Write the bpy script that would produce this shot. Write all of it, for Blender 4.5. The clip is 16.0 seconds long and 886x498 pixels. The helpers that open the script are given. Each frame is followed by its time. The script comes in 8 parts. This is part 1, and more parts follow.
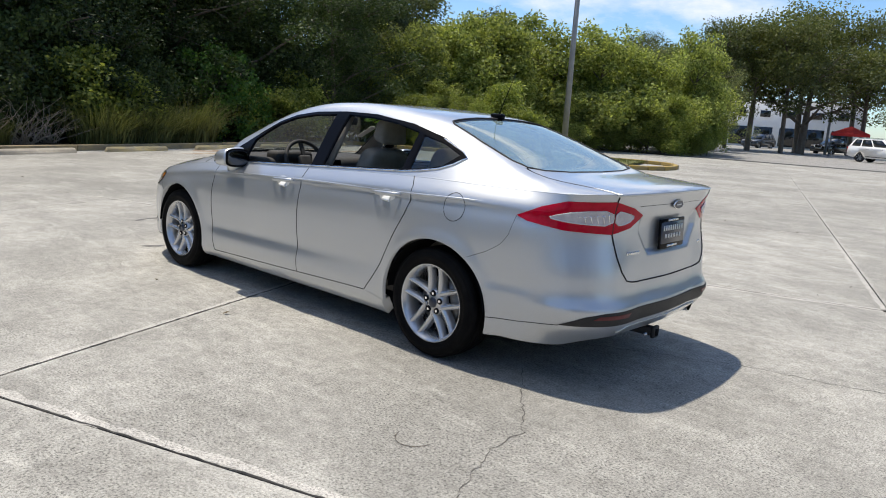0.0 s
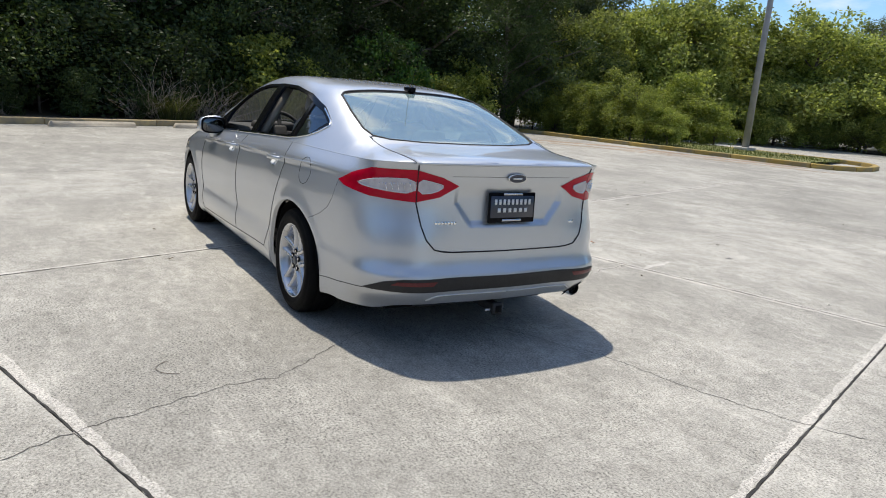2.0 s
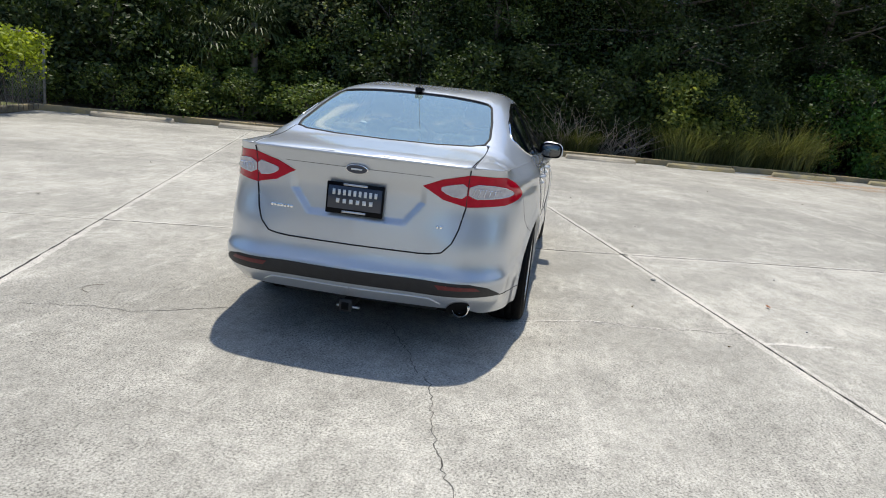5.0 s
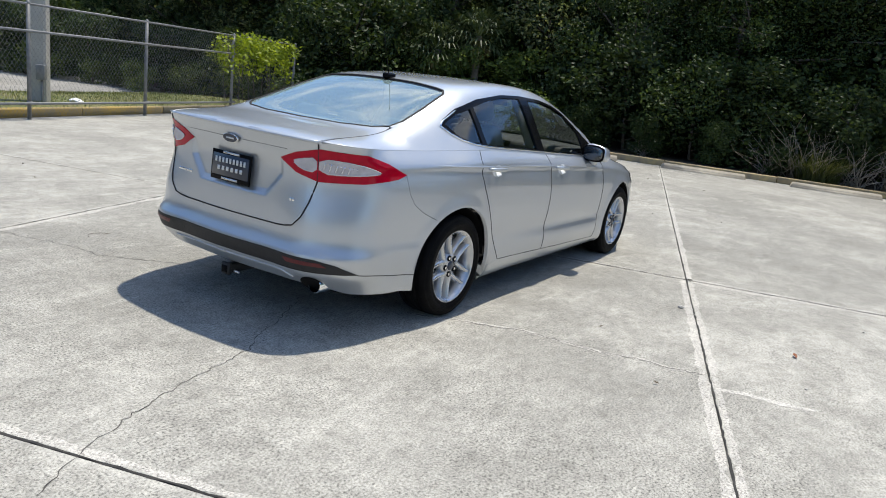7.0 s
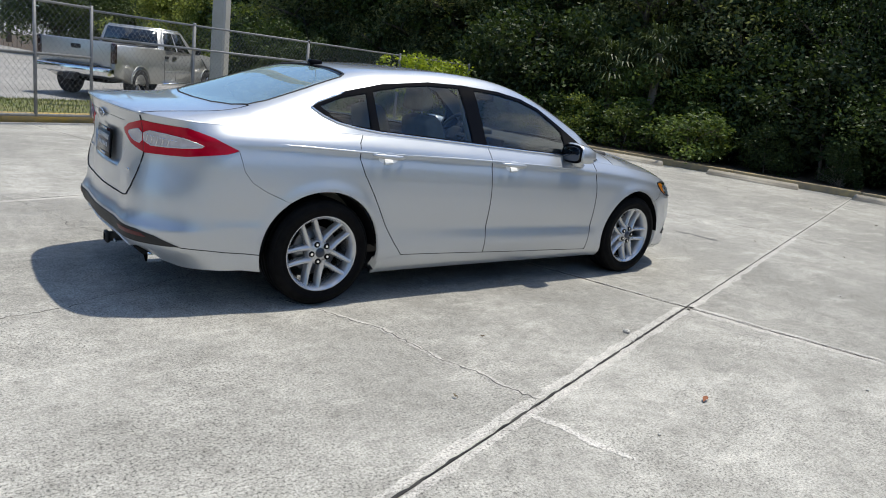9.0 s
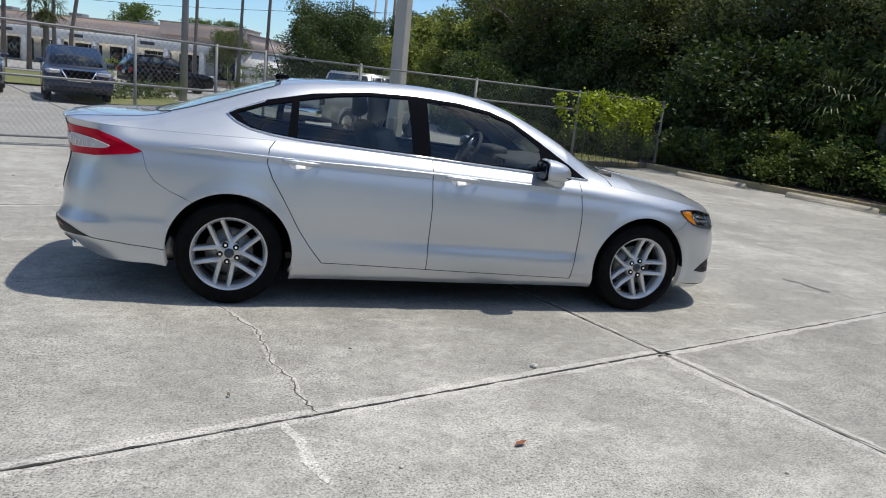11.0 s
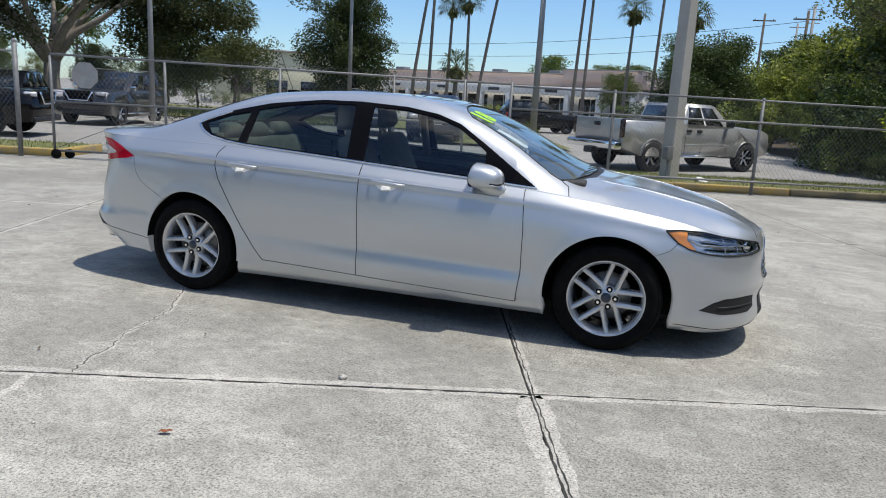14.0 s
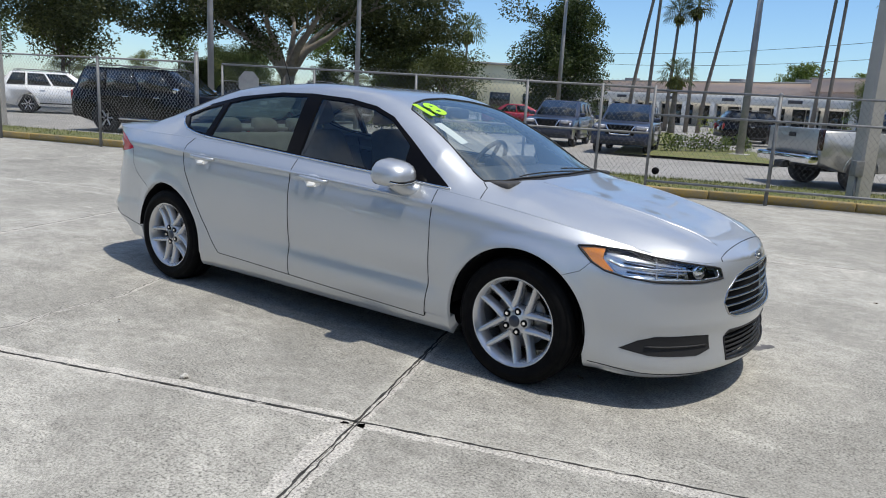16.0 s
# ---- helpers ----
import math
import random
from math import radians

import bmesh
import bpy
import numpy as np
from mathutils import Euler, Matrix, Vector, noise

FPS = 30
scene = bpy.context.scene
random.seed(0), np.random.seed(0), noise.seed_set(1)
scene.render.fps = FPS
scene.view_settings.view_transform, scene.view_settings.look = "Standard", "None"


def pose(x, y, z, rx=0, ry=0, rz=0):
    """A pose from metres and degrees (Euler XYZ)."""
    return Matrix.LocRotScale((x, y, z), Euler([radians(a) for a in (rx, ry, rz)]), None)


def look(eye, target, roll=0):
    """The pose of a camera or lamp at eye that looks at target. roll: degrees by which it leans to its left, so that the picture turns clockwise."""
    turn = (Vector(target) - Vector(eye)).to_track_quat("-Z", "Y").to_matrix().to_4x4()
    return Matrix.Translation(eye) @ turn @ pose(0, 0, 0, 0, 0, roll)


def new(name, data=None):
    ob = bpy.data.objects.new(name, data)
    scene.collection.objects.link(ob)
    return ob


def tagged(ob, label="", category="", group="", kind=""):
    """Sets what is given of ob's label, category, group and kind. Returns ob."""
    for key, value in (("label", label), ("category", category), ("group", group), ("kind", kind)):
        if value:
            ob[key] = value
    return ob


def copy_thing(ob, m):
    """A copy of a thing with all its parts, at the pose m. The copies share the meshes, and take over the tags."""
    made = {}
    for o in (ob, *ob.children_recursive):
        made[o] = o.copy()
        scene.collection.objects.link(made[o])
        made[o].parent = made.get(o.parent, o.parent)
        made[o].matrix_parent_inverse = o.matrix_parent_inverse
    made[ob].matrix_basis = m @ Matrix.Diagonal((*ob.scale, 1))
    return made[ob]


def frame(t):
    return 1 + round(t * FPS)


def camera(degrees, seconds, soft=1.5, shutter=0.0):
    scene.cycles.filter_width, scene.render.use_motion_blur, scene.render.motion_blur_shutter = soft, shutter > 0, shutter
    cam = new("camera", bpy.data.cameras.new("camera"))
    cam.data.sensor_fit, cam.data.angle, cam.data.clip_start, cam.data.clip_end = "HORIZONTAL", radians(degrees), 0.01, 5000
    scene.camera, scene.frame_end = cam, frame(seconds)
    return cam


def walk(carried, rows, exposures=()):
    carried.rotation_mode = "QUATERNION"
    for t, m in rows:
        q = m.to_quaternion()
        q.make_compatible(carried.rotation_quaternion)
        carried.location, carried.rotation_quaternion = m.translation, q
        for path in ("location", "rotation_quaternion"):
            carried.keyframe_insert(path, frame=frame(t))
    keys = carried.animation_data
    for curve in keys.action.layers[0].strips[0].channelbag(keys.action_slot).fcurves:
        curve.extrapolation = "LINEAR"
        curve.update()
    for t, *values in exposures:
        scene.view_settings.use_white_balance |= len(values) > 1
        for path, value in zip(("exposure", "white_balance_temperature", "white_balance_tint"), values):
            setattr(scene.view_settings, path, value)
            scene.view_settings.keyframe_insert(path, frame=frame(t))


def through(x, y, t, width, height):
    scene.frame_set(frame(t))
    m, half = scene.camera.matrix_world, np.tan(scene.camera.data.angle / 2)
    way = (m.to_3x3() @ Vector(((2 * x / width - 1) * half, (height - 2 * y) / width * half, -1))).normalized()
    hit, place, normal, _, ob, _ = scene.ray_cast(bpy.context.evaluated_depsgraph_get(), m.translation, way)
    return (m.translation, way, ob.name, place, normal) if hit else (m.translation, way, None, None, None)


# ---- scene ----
from mathutils import geometry

cam = camera(63.7, 16.0, 1.0)
PATH = [
    (0, (-4.086, 3.873, 1.398), (-2.795, 2.39, 1.028), 3.8),
    (0.5, (-4.525, 3.723, 1.406), (-3.182, 2.292, 1.02), 4.1),
    (1, (-4.923, 3.377, 1.397), (-3.493, 2.037, 0.998), 4.3),
    (1.5, (-5.225, 2.883, 1.431), (-3.687, 1.676, 1.009), 4.7),
    (2, (-5.55, 2.373, 1.436), (-3.893, 1.342, 0.998), 4.8),
    (2.5, (-5.744, 1.824, 1.418), (-3.979, 0.998, 0.967), 5.1),
    (3, (-5.936, 1.279, 1.415), (-4.084, 0.68, 0.958), 5.4),
    (3.5, (-6.031, 0.715, 1.404), (-4.117, 0.356, 0.948), 5.4),
    (4, (-6.048, 0.127, 1.433), (-4.104, 0.006, 0.978), 5.6),
    (4.2, (-6.067, -0.119, 1.427), (-4.119, -0.152, 0.976), 5.6),
    (6.3, (-5.54, -2.441, 1.488), (-3.762, -1.646, 1.032), 6.9),
    (6.5, (-5.427, -2.646, 1.463), (-3.682, -1.784, 1.002), 7.1),
    (7, (-5.094, -3.08, 1.468), (-3.442, -2.057, 0.994), 7.3),
    (7.5, (-4.685, -3.453, 1.489), (-3.137, -2.284, 1.004), 7.4),
    (8, (-4.272, -3.846, 1.481), (-2.831, -2.548, 0.993), 7.5),
    (8.5, (-3.826, -4.179, 1.456), (-2.496, -2.766, 0.973), 7.4),
    (9, (-3.402, -4.535, 1.447), (-2.196, -3.013, 0.97), 7.1),
    (9.2, (-3.224, -4.669, 1.474), (-2.071, -3.104, 1.001), 7.0),
    (11.3, (-1.09, -5.42, 1.436), (-0.624, -3.522, 1.008), 6.0),
    (11.5, (-0.872, -5.486, 1.435), (-0.476, -3.573, 1.01), 5.9),
    (12, (-0.36, -5.528, 1.424), (-0.148, -3.585, 0.997), 5.4),
    (12.5, (0.143, -5.483, 1.442), (0.165, -3.53, 1.012), 4.9),
    (13, (0.661, -5.441, 1.443), (0.491, -3.496, 1.012), 4.2),
    (13.5, (1.135, -5.268, 1.436), (0.775, -3.347, 1.009), 3.8),
    (14, (1.623, -5.08, 1.426), (1.078, -3.201, 1.014), 3.3),
    (14.5, (2.055, -4.828, 1.427), (1.339, -3.004, 1.028), 3.2),
    (15, (2.441, -4.536, 1.439), (1.573, -2.777, 1.049), 3.2),
    (15.5, (2.814, -4.228, 1.433), (1.807, -2.546, 1.037), 3.2),
    (16, (3.063, -3.891, 1.392), (1.947, -2.284, 0.979), 3.2),
]
walk(cam, [(t, look(eye, target, roll)) for t, eye, target, roll in PATH], [(0.0, 0.06, 6740, 10), (3.5, 0.14, 6700, 9), (6.5, 0.19, 6590, 8), (9.0, 0.00, 6480, 8), (11.5, -0.13, 6490, 9), (13.0, -0.12, 6500, 9), (16.0, -0.12, 6440, 9)])

# ---- light ----
SUN_DIR = Vector((0.315, 0.01, 1.0)).normalized()
world = bpy.data.worlds.new("sky")
scene.world = world
world.use_nodes = True
wn = world.node_tree
sky = wn.nodes.new("ShaderNodeTexSky")
sky.sky_type = "NISHITA"
sky.sun_disc = False
sky.sun_elevation = math.asin(SUN_DIR.z)
sky.sun_rotation = math.atan2(SUN_DIR.x, SUN_DIR.y)
sky.air_density, sky.dust_density, sky.ozone_density = 1.0, 0.25, 2.0
# thin fair-weather cloud, soft and high, all round
tc = wn.nodes.new("ShaderNodeTexCoord")
mpw = wn.nodes.new("ShaderNodeMapping")
mpw.inputs["Scale"].default_value = (1.0, 1.0, 2.6)
mpw.inputs["Location"].default_value = (3.96, 6.33, -0.53)
nz = wn.nodes.new("ShaderNodeTexNoise")
nz.inputs["Scale"].default_value, nz.inputs["Detail"].default_value, nz.inputs["Roughness"].default_value = 2.1, 9.0, 0.58
rp = wn.nodes.new("ShaderNodeValToRGB")
rp.color_ramp.elements[0].position, rp.color_ramp.elements[1].position = 0.592, 0.72
mxw = wn.nodes.new("ShaderNodeMix")
mxw.data_type = "RGBA"
mxw.inputs[7].default_value = (7.0, 7.0, 7.1, 1)
wn.links.new(tc.outputs["Generated"], mpw.inputs["Vector"])
wn.links.new(mpw.outputs["Vector"], nz.inputs["Vector"])
# the veil thickens overhead
xyz = wn.nodes.new("ShaderNodeSeparateXYZ")
veil = wn.nodes.new("ShaderNodeMath")
veil.operation = "MULTIPLY_ADD"
veil.inputs[1].default_value = 0.10
wn.links.new(tc.outputs["Generated"], xyz.inputs[0])
wn.links.new(xyz.outputs["Z"], veil.inputs[0])
wn.links.new(nz.outputs["Fac"], veil.inputs[2])
wn.links.new(veil.outputs[0], rp.inputs["Fac"])
wn.links.new(rp.outputs["Color"], mxw.inputs[0])
tint = wn.nodes.new("ShaderNodeMix")
tint.data_type, tint.blend_type = "RGBA", "MULTIPLY"
tint.inputs[0].default_value = 1.0
tint.inputs[7].default_value = (0.67, 0.84, 1.03, 1)
wn.links.new(sky.outputs[0], tint.inputs[6])
wn.links.new(tint.outputs[2], mxw.inputs[6])
wn.links.new(mxw.outputs[2], wn.nodes["Background"].inputs[0])
wn.nodes["Background"].inputs[1].default_value = 0.155
sun = new("sun", bpy.data.lights.new("sun", "SUN"))
sun.data.energy = 4.25
sun.data.angle = radians(1.0)
sun.data.color = (1.0, 0.945, 0.86)
sun.matrix_world = look(SUN_DIR * 30, (0, 0, 0))

# ---- materials ----
def mat(name, color, rough=0.5, metal=0.0, coat=0.0, spec=0.5):
    m = bpy.data.materials.new(name)
    m.use_nodes = True
    b = m.node_tree.nodes["Principled BSDF"]
    b.inputs["Base Color"].default_value = (*color, 1)
    b.inputs["Roughness"].default_value = rough
    b.inputs["Metallic"].default_value = metal
    b.inputs["Coat Weight"].default_value = coat
    b.inputs["Coat Roughness"].default_value = 0.03
    b.inputs["Specular IOR Level"].default_value = spec
    return m


def node(m, kind, **values):
    n = m.node_tree.nodes.new(kind)
    for key, value in values.items():
        if key in n.inputs:
            n.inputs[key].default_value = value
    return n


def link(m, a, b):
    m.node_tree.links.new(a, b)


def coords(m, scale=1.0, world_space=False):
    """Object or world coordinates in metres, scaled."""
    if world_space:
        src = node(m, "ShaderNodeNewGeometry").outputs["Position"]
    else:
        src = node(m, "ShaderNodeTexCoord").outputs["Object"]
    mp = node(m, "ShaderNodeMapping")
    mp.inputs["Scale"].default_value = (scale,) * 3 if not isinstance(scale, tuple) else scale
    link(m, src, mp.inputs["Vector"])
    return mp.outputs["Vector"]


def tex_noise(m, vec, scale, detail=4.0, rough=0.55):
    n = node(m, "ShaderNodeTexNoise", Scale=scale, Detail=detail, Roughness=rough)
    link(m, vec, n.inputs["Vector"])
    return n.outputs["Fac"]


def ramp(m, fac, *stops):
    n = node(m, "ShaderNodeValToRGB")
    els = n.color_ramp.elements
    while len(els) < len(stops):
        els.new(0.5)
    for e, (p, c) in zip(els, stops):
        e.position = p
        e.color = (*c, 1) if isinstance(c, tuple) else (c, c, c, 1)
    link(m, fac, n.inputs["Fac"])
    return n.outputs["Color"]


def mix(m, fac, a, b, blend="MIX"):
    n = node(m, "ShaderNodeMix")
    n.data_type, n.blend_type = "RGBA", blend
    for sock, v in ((n.inputs[0], fac), (n.inputs[6], a), (n.inputs[7], b)):
        if isinstance(v, (int, float)):
            sock.default_value = v
        elif isinstance(v, tuple):
            sock.default_value = (*v, 1)
        else:
            link(m, v, sock)
    return n.outputs[2]


def bump(m, height, strength=0.3, dist=0.01):
    n = node(m, "ShaderNodeBump", Strength=strength, Distance=dist)
    link(m, height, n.inputs["Height"])
    link(m, n.outputs["Normal"], m.node_tree.nodes["Principled BSDF"].inputs["Normal"])


def varied(name, c1, c2, scale=4.0, rough=0.6, metal=0.0, grain=0.0, grain_scale=200.0, coat=0.0, per_object=0.0, world_space=False):
    """A surface whose colour wanders between two, with fine grain relief."""
    m = mat(name, c1, rough, metal, coat)
    b = m.node_tree.nodes["Principled BSDF"]
    v = coords(m, 1.0, world_space)
    col = ramp(m, tex_noise(m, v, scale, 6.0, 0.6), (0.32, c1), (0.68, c2))
    if per_object:
        info = node(m, "ShaderNodeObjectInfo")
        col = mix(m, 1.0, col, ramp(m, info.outputs["Random"], (0.0, 1 - per_object), (1.0, 1.0 + 0 * per_object)), "MULTIPLY")
    link(m, col, b.inputs["Base Color"])
    if grain:
        bump(m, tex_noise(m, v, grain_scale, 2.0), grain, 0.004)
    return m


M_PAINT = mat("silver_paint", (0.62, 0.64, 0.66), 0.40, 0.66, 1.0)
_v = coords(M_PAINT)
_b = M_PAINT.node_tree.nodes["Principled BSDF"]
link(M_PAINT, ramp(M_PAINT, tex_noise(M_PAINT, _v, 900.0, 2.0), (0.3, (0.47, 0.49, 0.51)), (0.7, (0.61, 0.63, 0.65))), _b.inputs["Base Color"])
link(M_PAINT, ramp(M_PAINT, tex_noise(M_PAINT, _v, 3.0, 5.0), (0.3, 0.36), (0.75, 0.42)), _b.inputs["Roughness"])
M_SEAM = mat("seam_black", (0.012, 0.012, 0.013), 0.8)
M_GLOSS = mat("gloss_black", (0.006, 0.006, 0.007), 0.08, 0, 0.0, 0.06)
M_PLASTIC = varied("black_plastic", (0.010, 0.010, 0.011), (0.018, 0.018, 0.019), 30, 0.55, 0, 0.25, 700)
M_CHROME = mat("chrome", (0.82, 0.83, 0.84), 0.08, 1.0)
M_RIM = varied("alloy_silver", (0.52, 0.525, 0.535), (0.62, 0.625, 0.635), 8, 0.26, 0.7, 0, coat=0.8)
M_RUBBER = varied("tyre_rubber", (0.004, 0.004, 0.0043), (0.009, 0.0088, 0.0085), 14, 0.62, 0, 0.3, 300)
M_RUBBER.node_tree.nodes["Principled BSDF"].inputs["Specular IOR Level"].default_value = 0.06
M_DARK = mat("underbody_dark", (0.006, 0.006, 0.0065), 0.95, 0, 0, 0.15)
M_BRAKE = varied("brake_disc", (0.20, 0.19, 0.18), (0.34, 0.33, 0.32), 20, 0.4, 0.8)
M_FABRIC = varied("seat_fabric", (0.22, 0.20, 0.165), (0.30, 0.275, 0.23), 12, 0.9, 0, 0.4, 900)
M_TRIM = varied("interior_trim", (0.035, 0.034, 0.034), (0.055, 0.053, 0.05), 18, 0.7, 0, 0.3, 600)
M_TAN = varied("interior_beige", (0.26, 0.24, 0.21), (0.33, 0.31, 0.27), 9, 0.8, 0, 0.3, 600)
M_AMBER = mat("amber_lens", (0.86, 0.28, 0.02), 0.2, 0.2, 0.6)
M_HOUSING = mat("lamp_housing", (0.60, 0.60, 0.61), 0.16, 0.9)
M_MIRROR = mat("mirror_glass", (0.12, 0.125, 0.13), 0.04, 1.0)
M_CUP = mat("handle_cup_glint", (0.74, 0.75, 0.76), 0.30, 0.3)
M_WHITE = mat("white_vinyl", (0.8, 0.8, 0.78), 0.5)
M_GREEN = mat("green_vinyl", (0.42, 0.80, 0.02), 0.5)
M_CRYSTAL = varied("clear_lamp_lens", (0.60, 0.57, 0.58), (0.74, 0.72, 0.73), 16, 0.12, 0.35, 0.12, 160, coat=1.0)
M_DARKCHROME = mat("dark_chrome", (0.42, 0.43, 0.44), 0.14, 1.0)
M_RED = varied("red_lamp_lens", (0.40, 0.002, 0.016), (0.50, 0.003, 0.024), 25, 0.04, 0, 0)
M_RED.node_tree.nodes["Principled BSDF"].inputs["Specular IOR Level"].default_value = 0.22
M_TAILCLEAR = varied("clear_tail_lens", (0.42, 0.39, 0.40), (0.56, 0.53, 0.54), 22, 0.12, 0.1, 0.12, 160)
M_REDDARK = varied("red_reflector", (0.09, 0.006, 0.010), (0.14, 0.010, 0.012), 60, 0.3, 0, 0.3, 500)
M_BLUEGREY = mat("plate_navy", (0.018, 0.026, 0.045), 0.35, 0, 0.4)
M_PLATETEXT = mat("plate_pale_print", (0.72, 0.72, 0.70), 0.5)


def glass(name, tint, gloss_rough=0.0, face=0.06, film=0.0):
    m = bpy.data.materials.new(name)
    m.use_nodes = True
    m.node_tree.nodes.remove(m.node_tree.nodes["Principled BSDF"])
    t = node(m, "ShaderNodeBsdfTransparent", Color=(*tint, 1))
    g = node(m, "ShaderNodeBsdfGlossy", Color=(0.95, 0.97, 1.0, 1), Roughness=gloss_rough)
    f = node(m, "ShaderNodeLayerWeight", Blend=0.5)
    p5 = node(m, "ShaderNodeMath")
    p5.operation = "POWER"
    p5.inputs[1].default_value = 4.0
    link(m, f.outputs["Facing"], p5.inputs[0])
    fr = node(m, "ShaderNodeMath")
    fr.operation = "MULTIPLY_ADD"
    fr.inputs[1].default_value, fr.inputs[2].default_value = 0.9 - face, face
    link(m, p5.outputs[0], fr.inputs[0])
    s = node(m, "ShaderNodeMixShader")
    link(m, fr.outputs[0], s.inputs[0])
    link(m, t.outputs[0], s.inputs[1])
    link(m, g.outputs[0], s.inputs[2])
    out = s.outputs[0]
    # film: pale diffuse share that imitates sky reflected in the pane
    if film:
        d = node(m, "ShaderNodeBsdfDiffuse", Color=(0.52, 0.71, 0.71, 1))
        s2 = node(m, "ShaderNodeMixShader", Fac=film)
        link(m, out, s2.inputs[1])
        link(m, d.outputs[0], s2.inputs[2])
        out = s2.outputs[0]
    link(m, out, m.node_tree.nodes["Material Output"].inputs["Surface"])
    return m


M_GLASS = glass("window_glass", (0.64, 0.70, 0.68), 0.0, 0.055, 0.0)
# strong film here: the sky's pale reflection is painted into the rear glass
M_REARGLASS = glass("sky_sheen_rear_glass", (0.48, 0.64, 0.62), 0.0, 0.34, 0.22)
M_SCREEN = glass("windscreen_glass", (0.72, 0.79, 0.77), 0.0, 0.14, 0.05)
M_LENS = glass("headlamp_glass", (0.92, 0.94, 0.95))


# ---- mesh tools ----
def thing(name, label, category, group="", m=None, kind=""):
    ob = new(name)
    ob.empty_display_size = 0.2
    if m is not None:
        ob.matrix_world = m
    return tagged(ob, label, category, group, kind)


def part(name, bm, material, parent, label="", smooth=True, at=None):
    """Links a bmesh, or a mesh, as one mesh object under a thing or a part."""
    if isinstance(bm, bmesh.types.BMesh):
        me = bpy.data.meshes.new(name)
        for f in bm.faces:
            f.smooth = smooth
        bm.to_mesh(me)
        bm.free()
    else:
        me = bm
    if material and not me.materials:
        me.materials.append(material)
    ob = new(name, me)
    if parent is not None:
        ob.parent = parent
    if at is not None:
        ob.matrix_basis = at
    if label:
        ob["label"] = label
    return ob


def solo(name, bm, material, label, category, group="", kind="", m=None, smooth=False):
    ob = part(name, bm, material, None, label, smooth)
    if m is not None:
        ob.matrix_world = m
    return tagged(ob, label, category, group, kind)


def rbox(sx, sy, sz, bevel=0.01, seg=2, at=(0, 0, 0), bm=None, rot=None):
    """A box with rounded edges, centred at 'at'."""
    out = bm or bmesh.new()
    made = bmesh.ops.create_cube(out, size=1.0)["verts"]
    for v in made:
        v.co = Vector((v.co.x * sx, v.co.y * sy, v.co.z * sz))
    if bevel:
        edges = list({e for v in made for e in v.link_edges})
        r = bmesh.ops.bevel(out, geom=edges, offset=bevel, segments=seg, affect="EDGES", profile=0.6)
        made = list({v for f in r["faces"] for v in f.verts} | {v for v in made if v.is_valid})
    m = Matrix.Translation(at) @ (rot or Matrix.Identity(4))
    for v in made:
        v.co = m @ v.co
    return out


def tube(points, radius, sides=6, bm=None, closed=False, radii=None):
    """A tube along a line of points."""
    bm = bm or bmesh.new()
    pts = [Vector(p) for p in points]
    rings, up = [], Vector((0, 0, 1))
    n = len(pts)
    for i, p in enumerate(pts):
        a = pts[(i - 1) % n] if (closed or i > 0) else p
        b = pts[(i + 1) % n] if (closed or i < n - 1) else p
        d = (b - a).normalized() if (b - a).length > 1e-9 else Vector((0, 0, 1))
        ref = up if abs(d.dot(up)) < 0.95 else Vector((1, 0, 0))
        e1 = d.cross(ref).normalized()
        e2 = d.cross(e1)
        r = radii[i] if radii else radius
        rings.append([bm.verts.new(p + (e1 * math.cos(k * math.tau / sides) + e2 * math.sin(k * math.tau / sides)) * r) for k in range(sides)])
    pairs = list(zip(rings, rings[1:])) + ([(rings[-1], rings[0])] if closed else [])
    for ra, rb in pairs:
        for k in range(sides):
            bm.faces.new((ra[k], ra[(k + 1) % sides], rb[(k + 1) % sides], rb[k]))
    if not closed:
        bm.faces.new(rings[0][::-1])
        bm.faces.new(rings[-1])
    return bm


def lathe(profile, sides=48, bm=None, axis="Y"):
    """Spins (radius, offset) pairs round the axis through the origin."""
    bm = bm or bmesh.new()
    rings = []
    for r, o in profile:
        ring = []
        for k in range(sides):
            a = k * math.tau / sides
            p = (r * math.cos(a), o, r * math.sin(a)) if axis == "Y" else (r * math.cos(a), r * math.sin(a), o)
            ring.append(bm.verts.new(p))
        rings.append(ring)
    for ra, rb in zip(rings, rings[1:]):
        for k in range(sides):
            bm.faces.new((ra[k], ra[(k + 1) % sides], rb[(k + 1) % sides], rb[k]))
    bmesh.ops.recalc_face_normals(bm, faces=bm.faces)
    return bm


def spline(pts):
    """A natural cubic spline through (t, value) pairs, for arrays."""
    t = np.array([p[0] for p in pts], float)
    y = np.array([p[1] for p in pts], float)
    n, h = len(t), np.diff(t)
    a, r = np.eye(n), np.zeros(n)
    for i in range(1, n - 1):
        a[i, i - 1 : i + 2] = h[i - 1], 2 * (h[i - 1] + h[i]), h[i]
        r[i] = 6 * ((y[i + 1] - y[i]) / h[i] - (y[i] - y[i - 1]) / h[i - 1])
    m = np.linalg.solve(a, r)

    def f(x):
        x = np.clip(np.asarray(x, float), t[0], t[-1])
        i = np.clip(np.searchsorted(t, x) - 1, 0, n - 2)
        d0, d1, hh = x - t[i], t[i + 1] - x, h[i]
        return (m[i] * d1**3 + m[i + 1] * d0**3) / (6 * hh) + (y[i] / hh - m[i] * hh / 6) * d1 + (y[i + 1] / hh - m[i + 1] * hh / 6) * d0

    return f


def ease(x, a, b):
    t = np.clip((np.asarray(x, float) - a) / (b - a), 0, 1)
    return t * t * (3 - 2 * t)


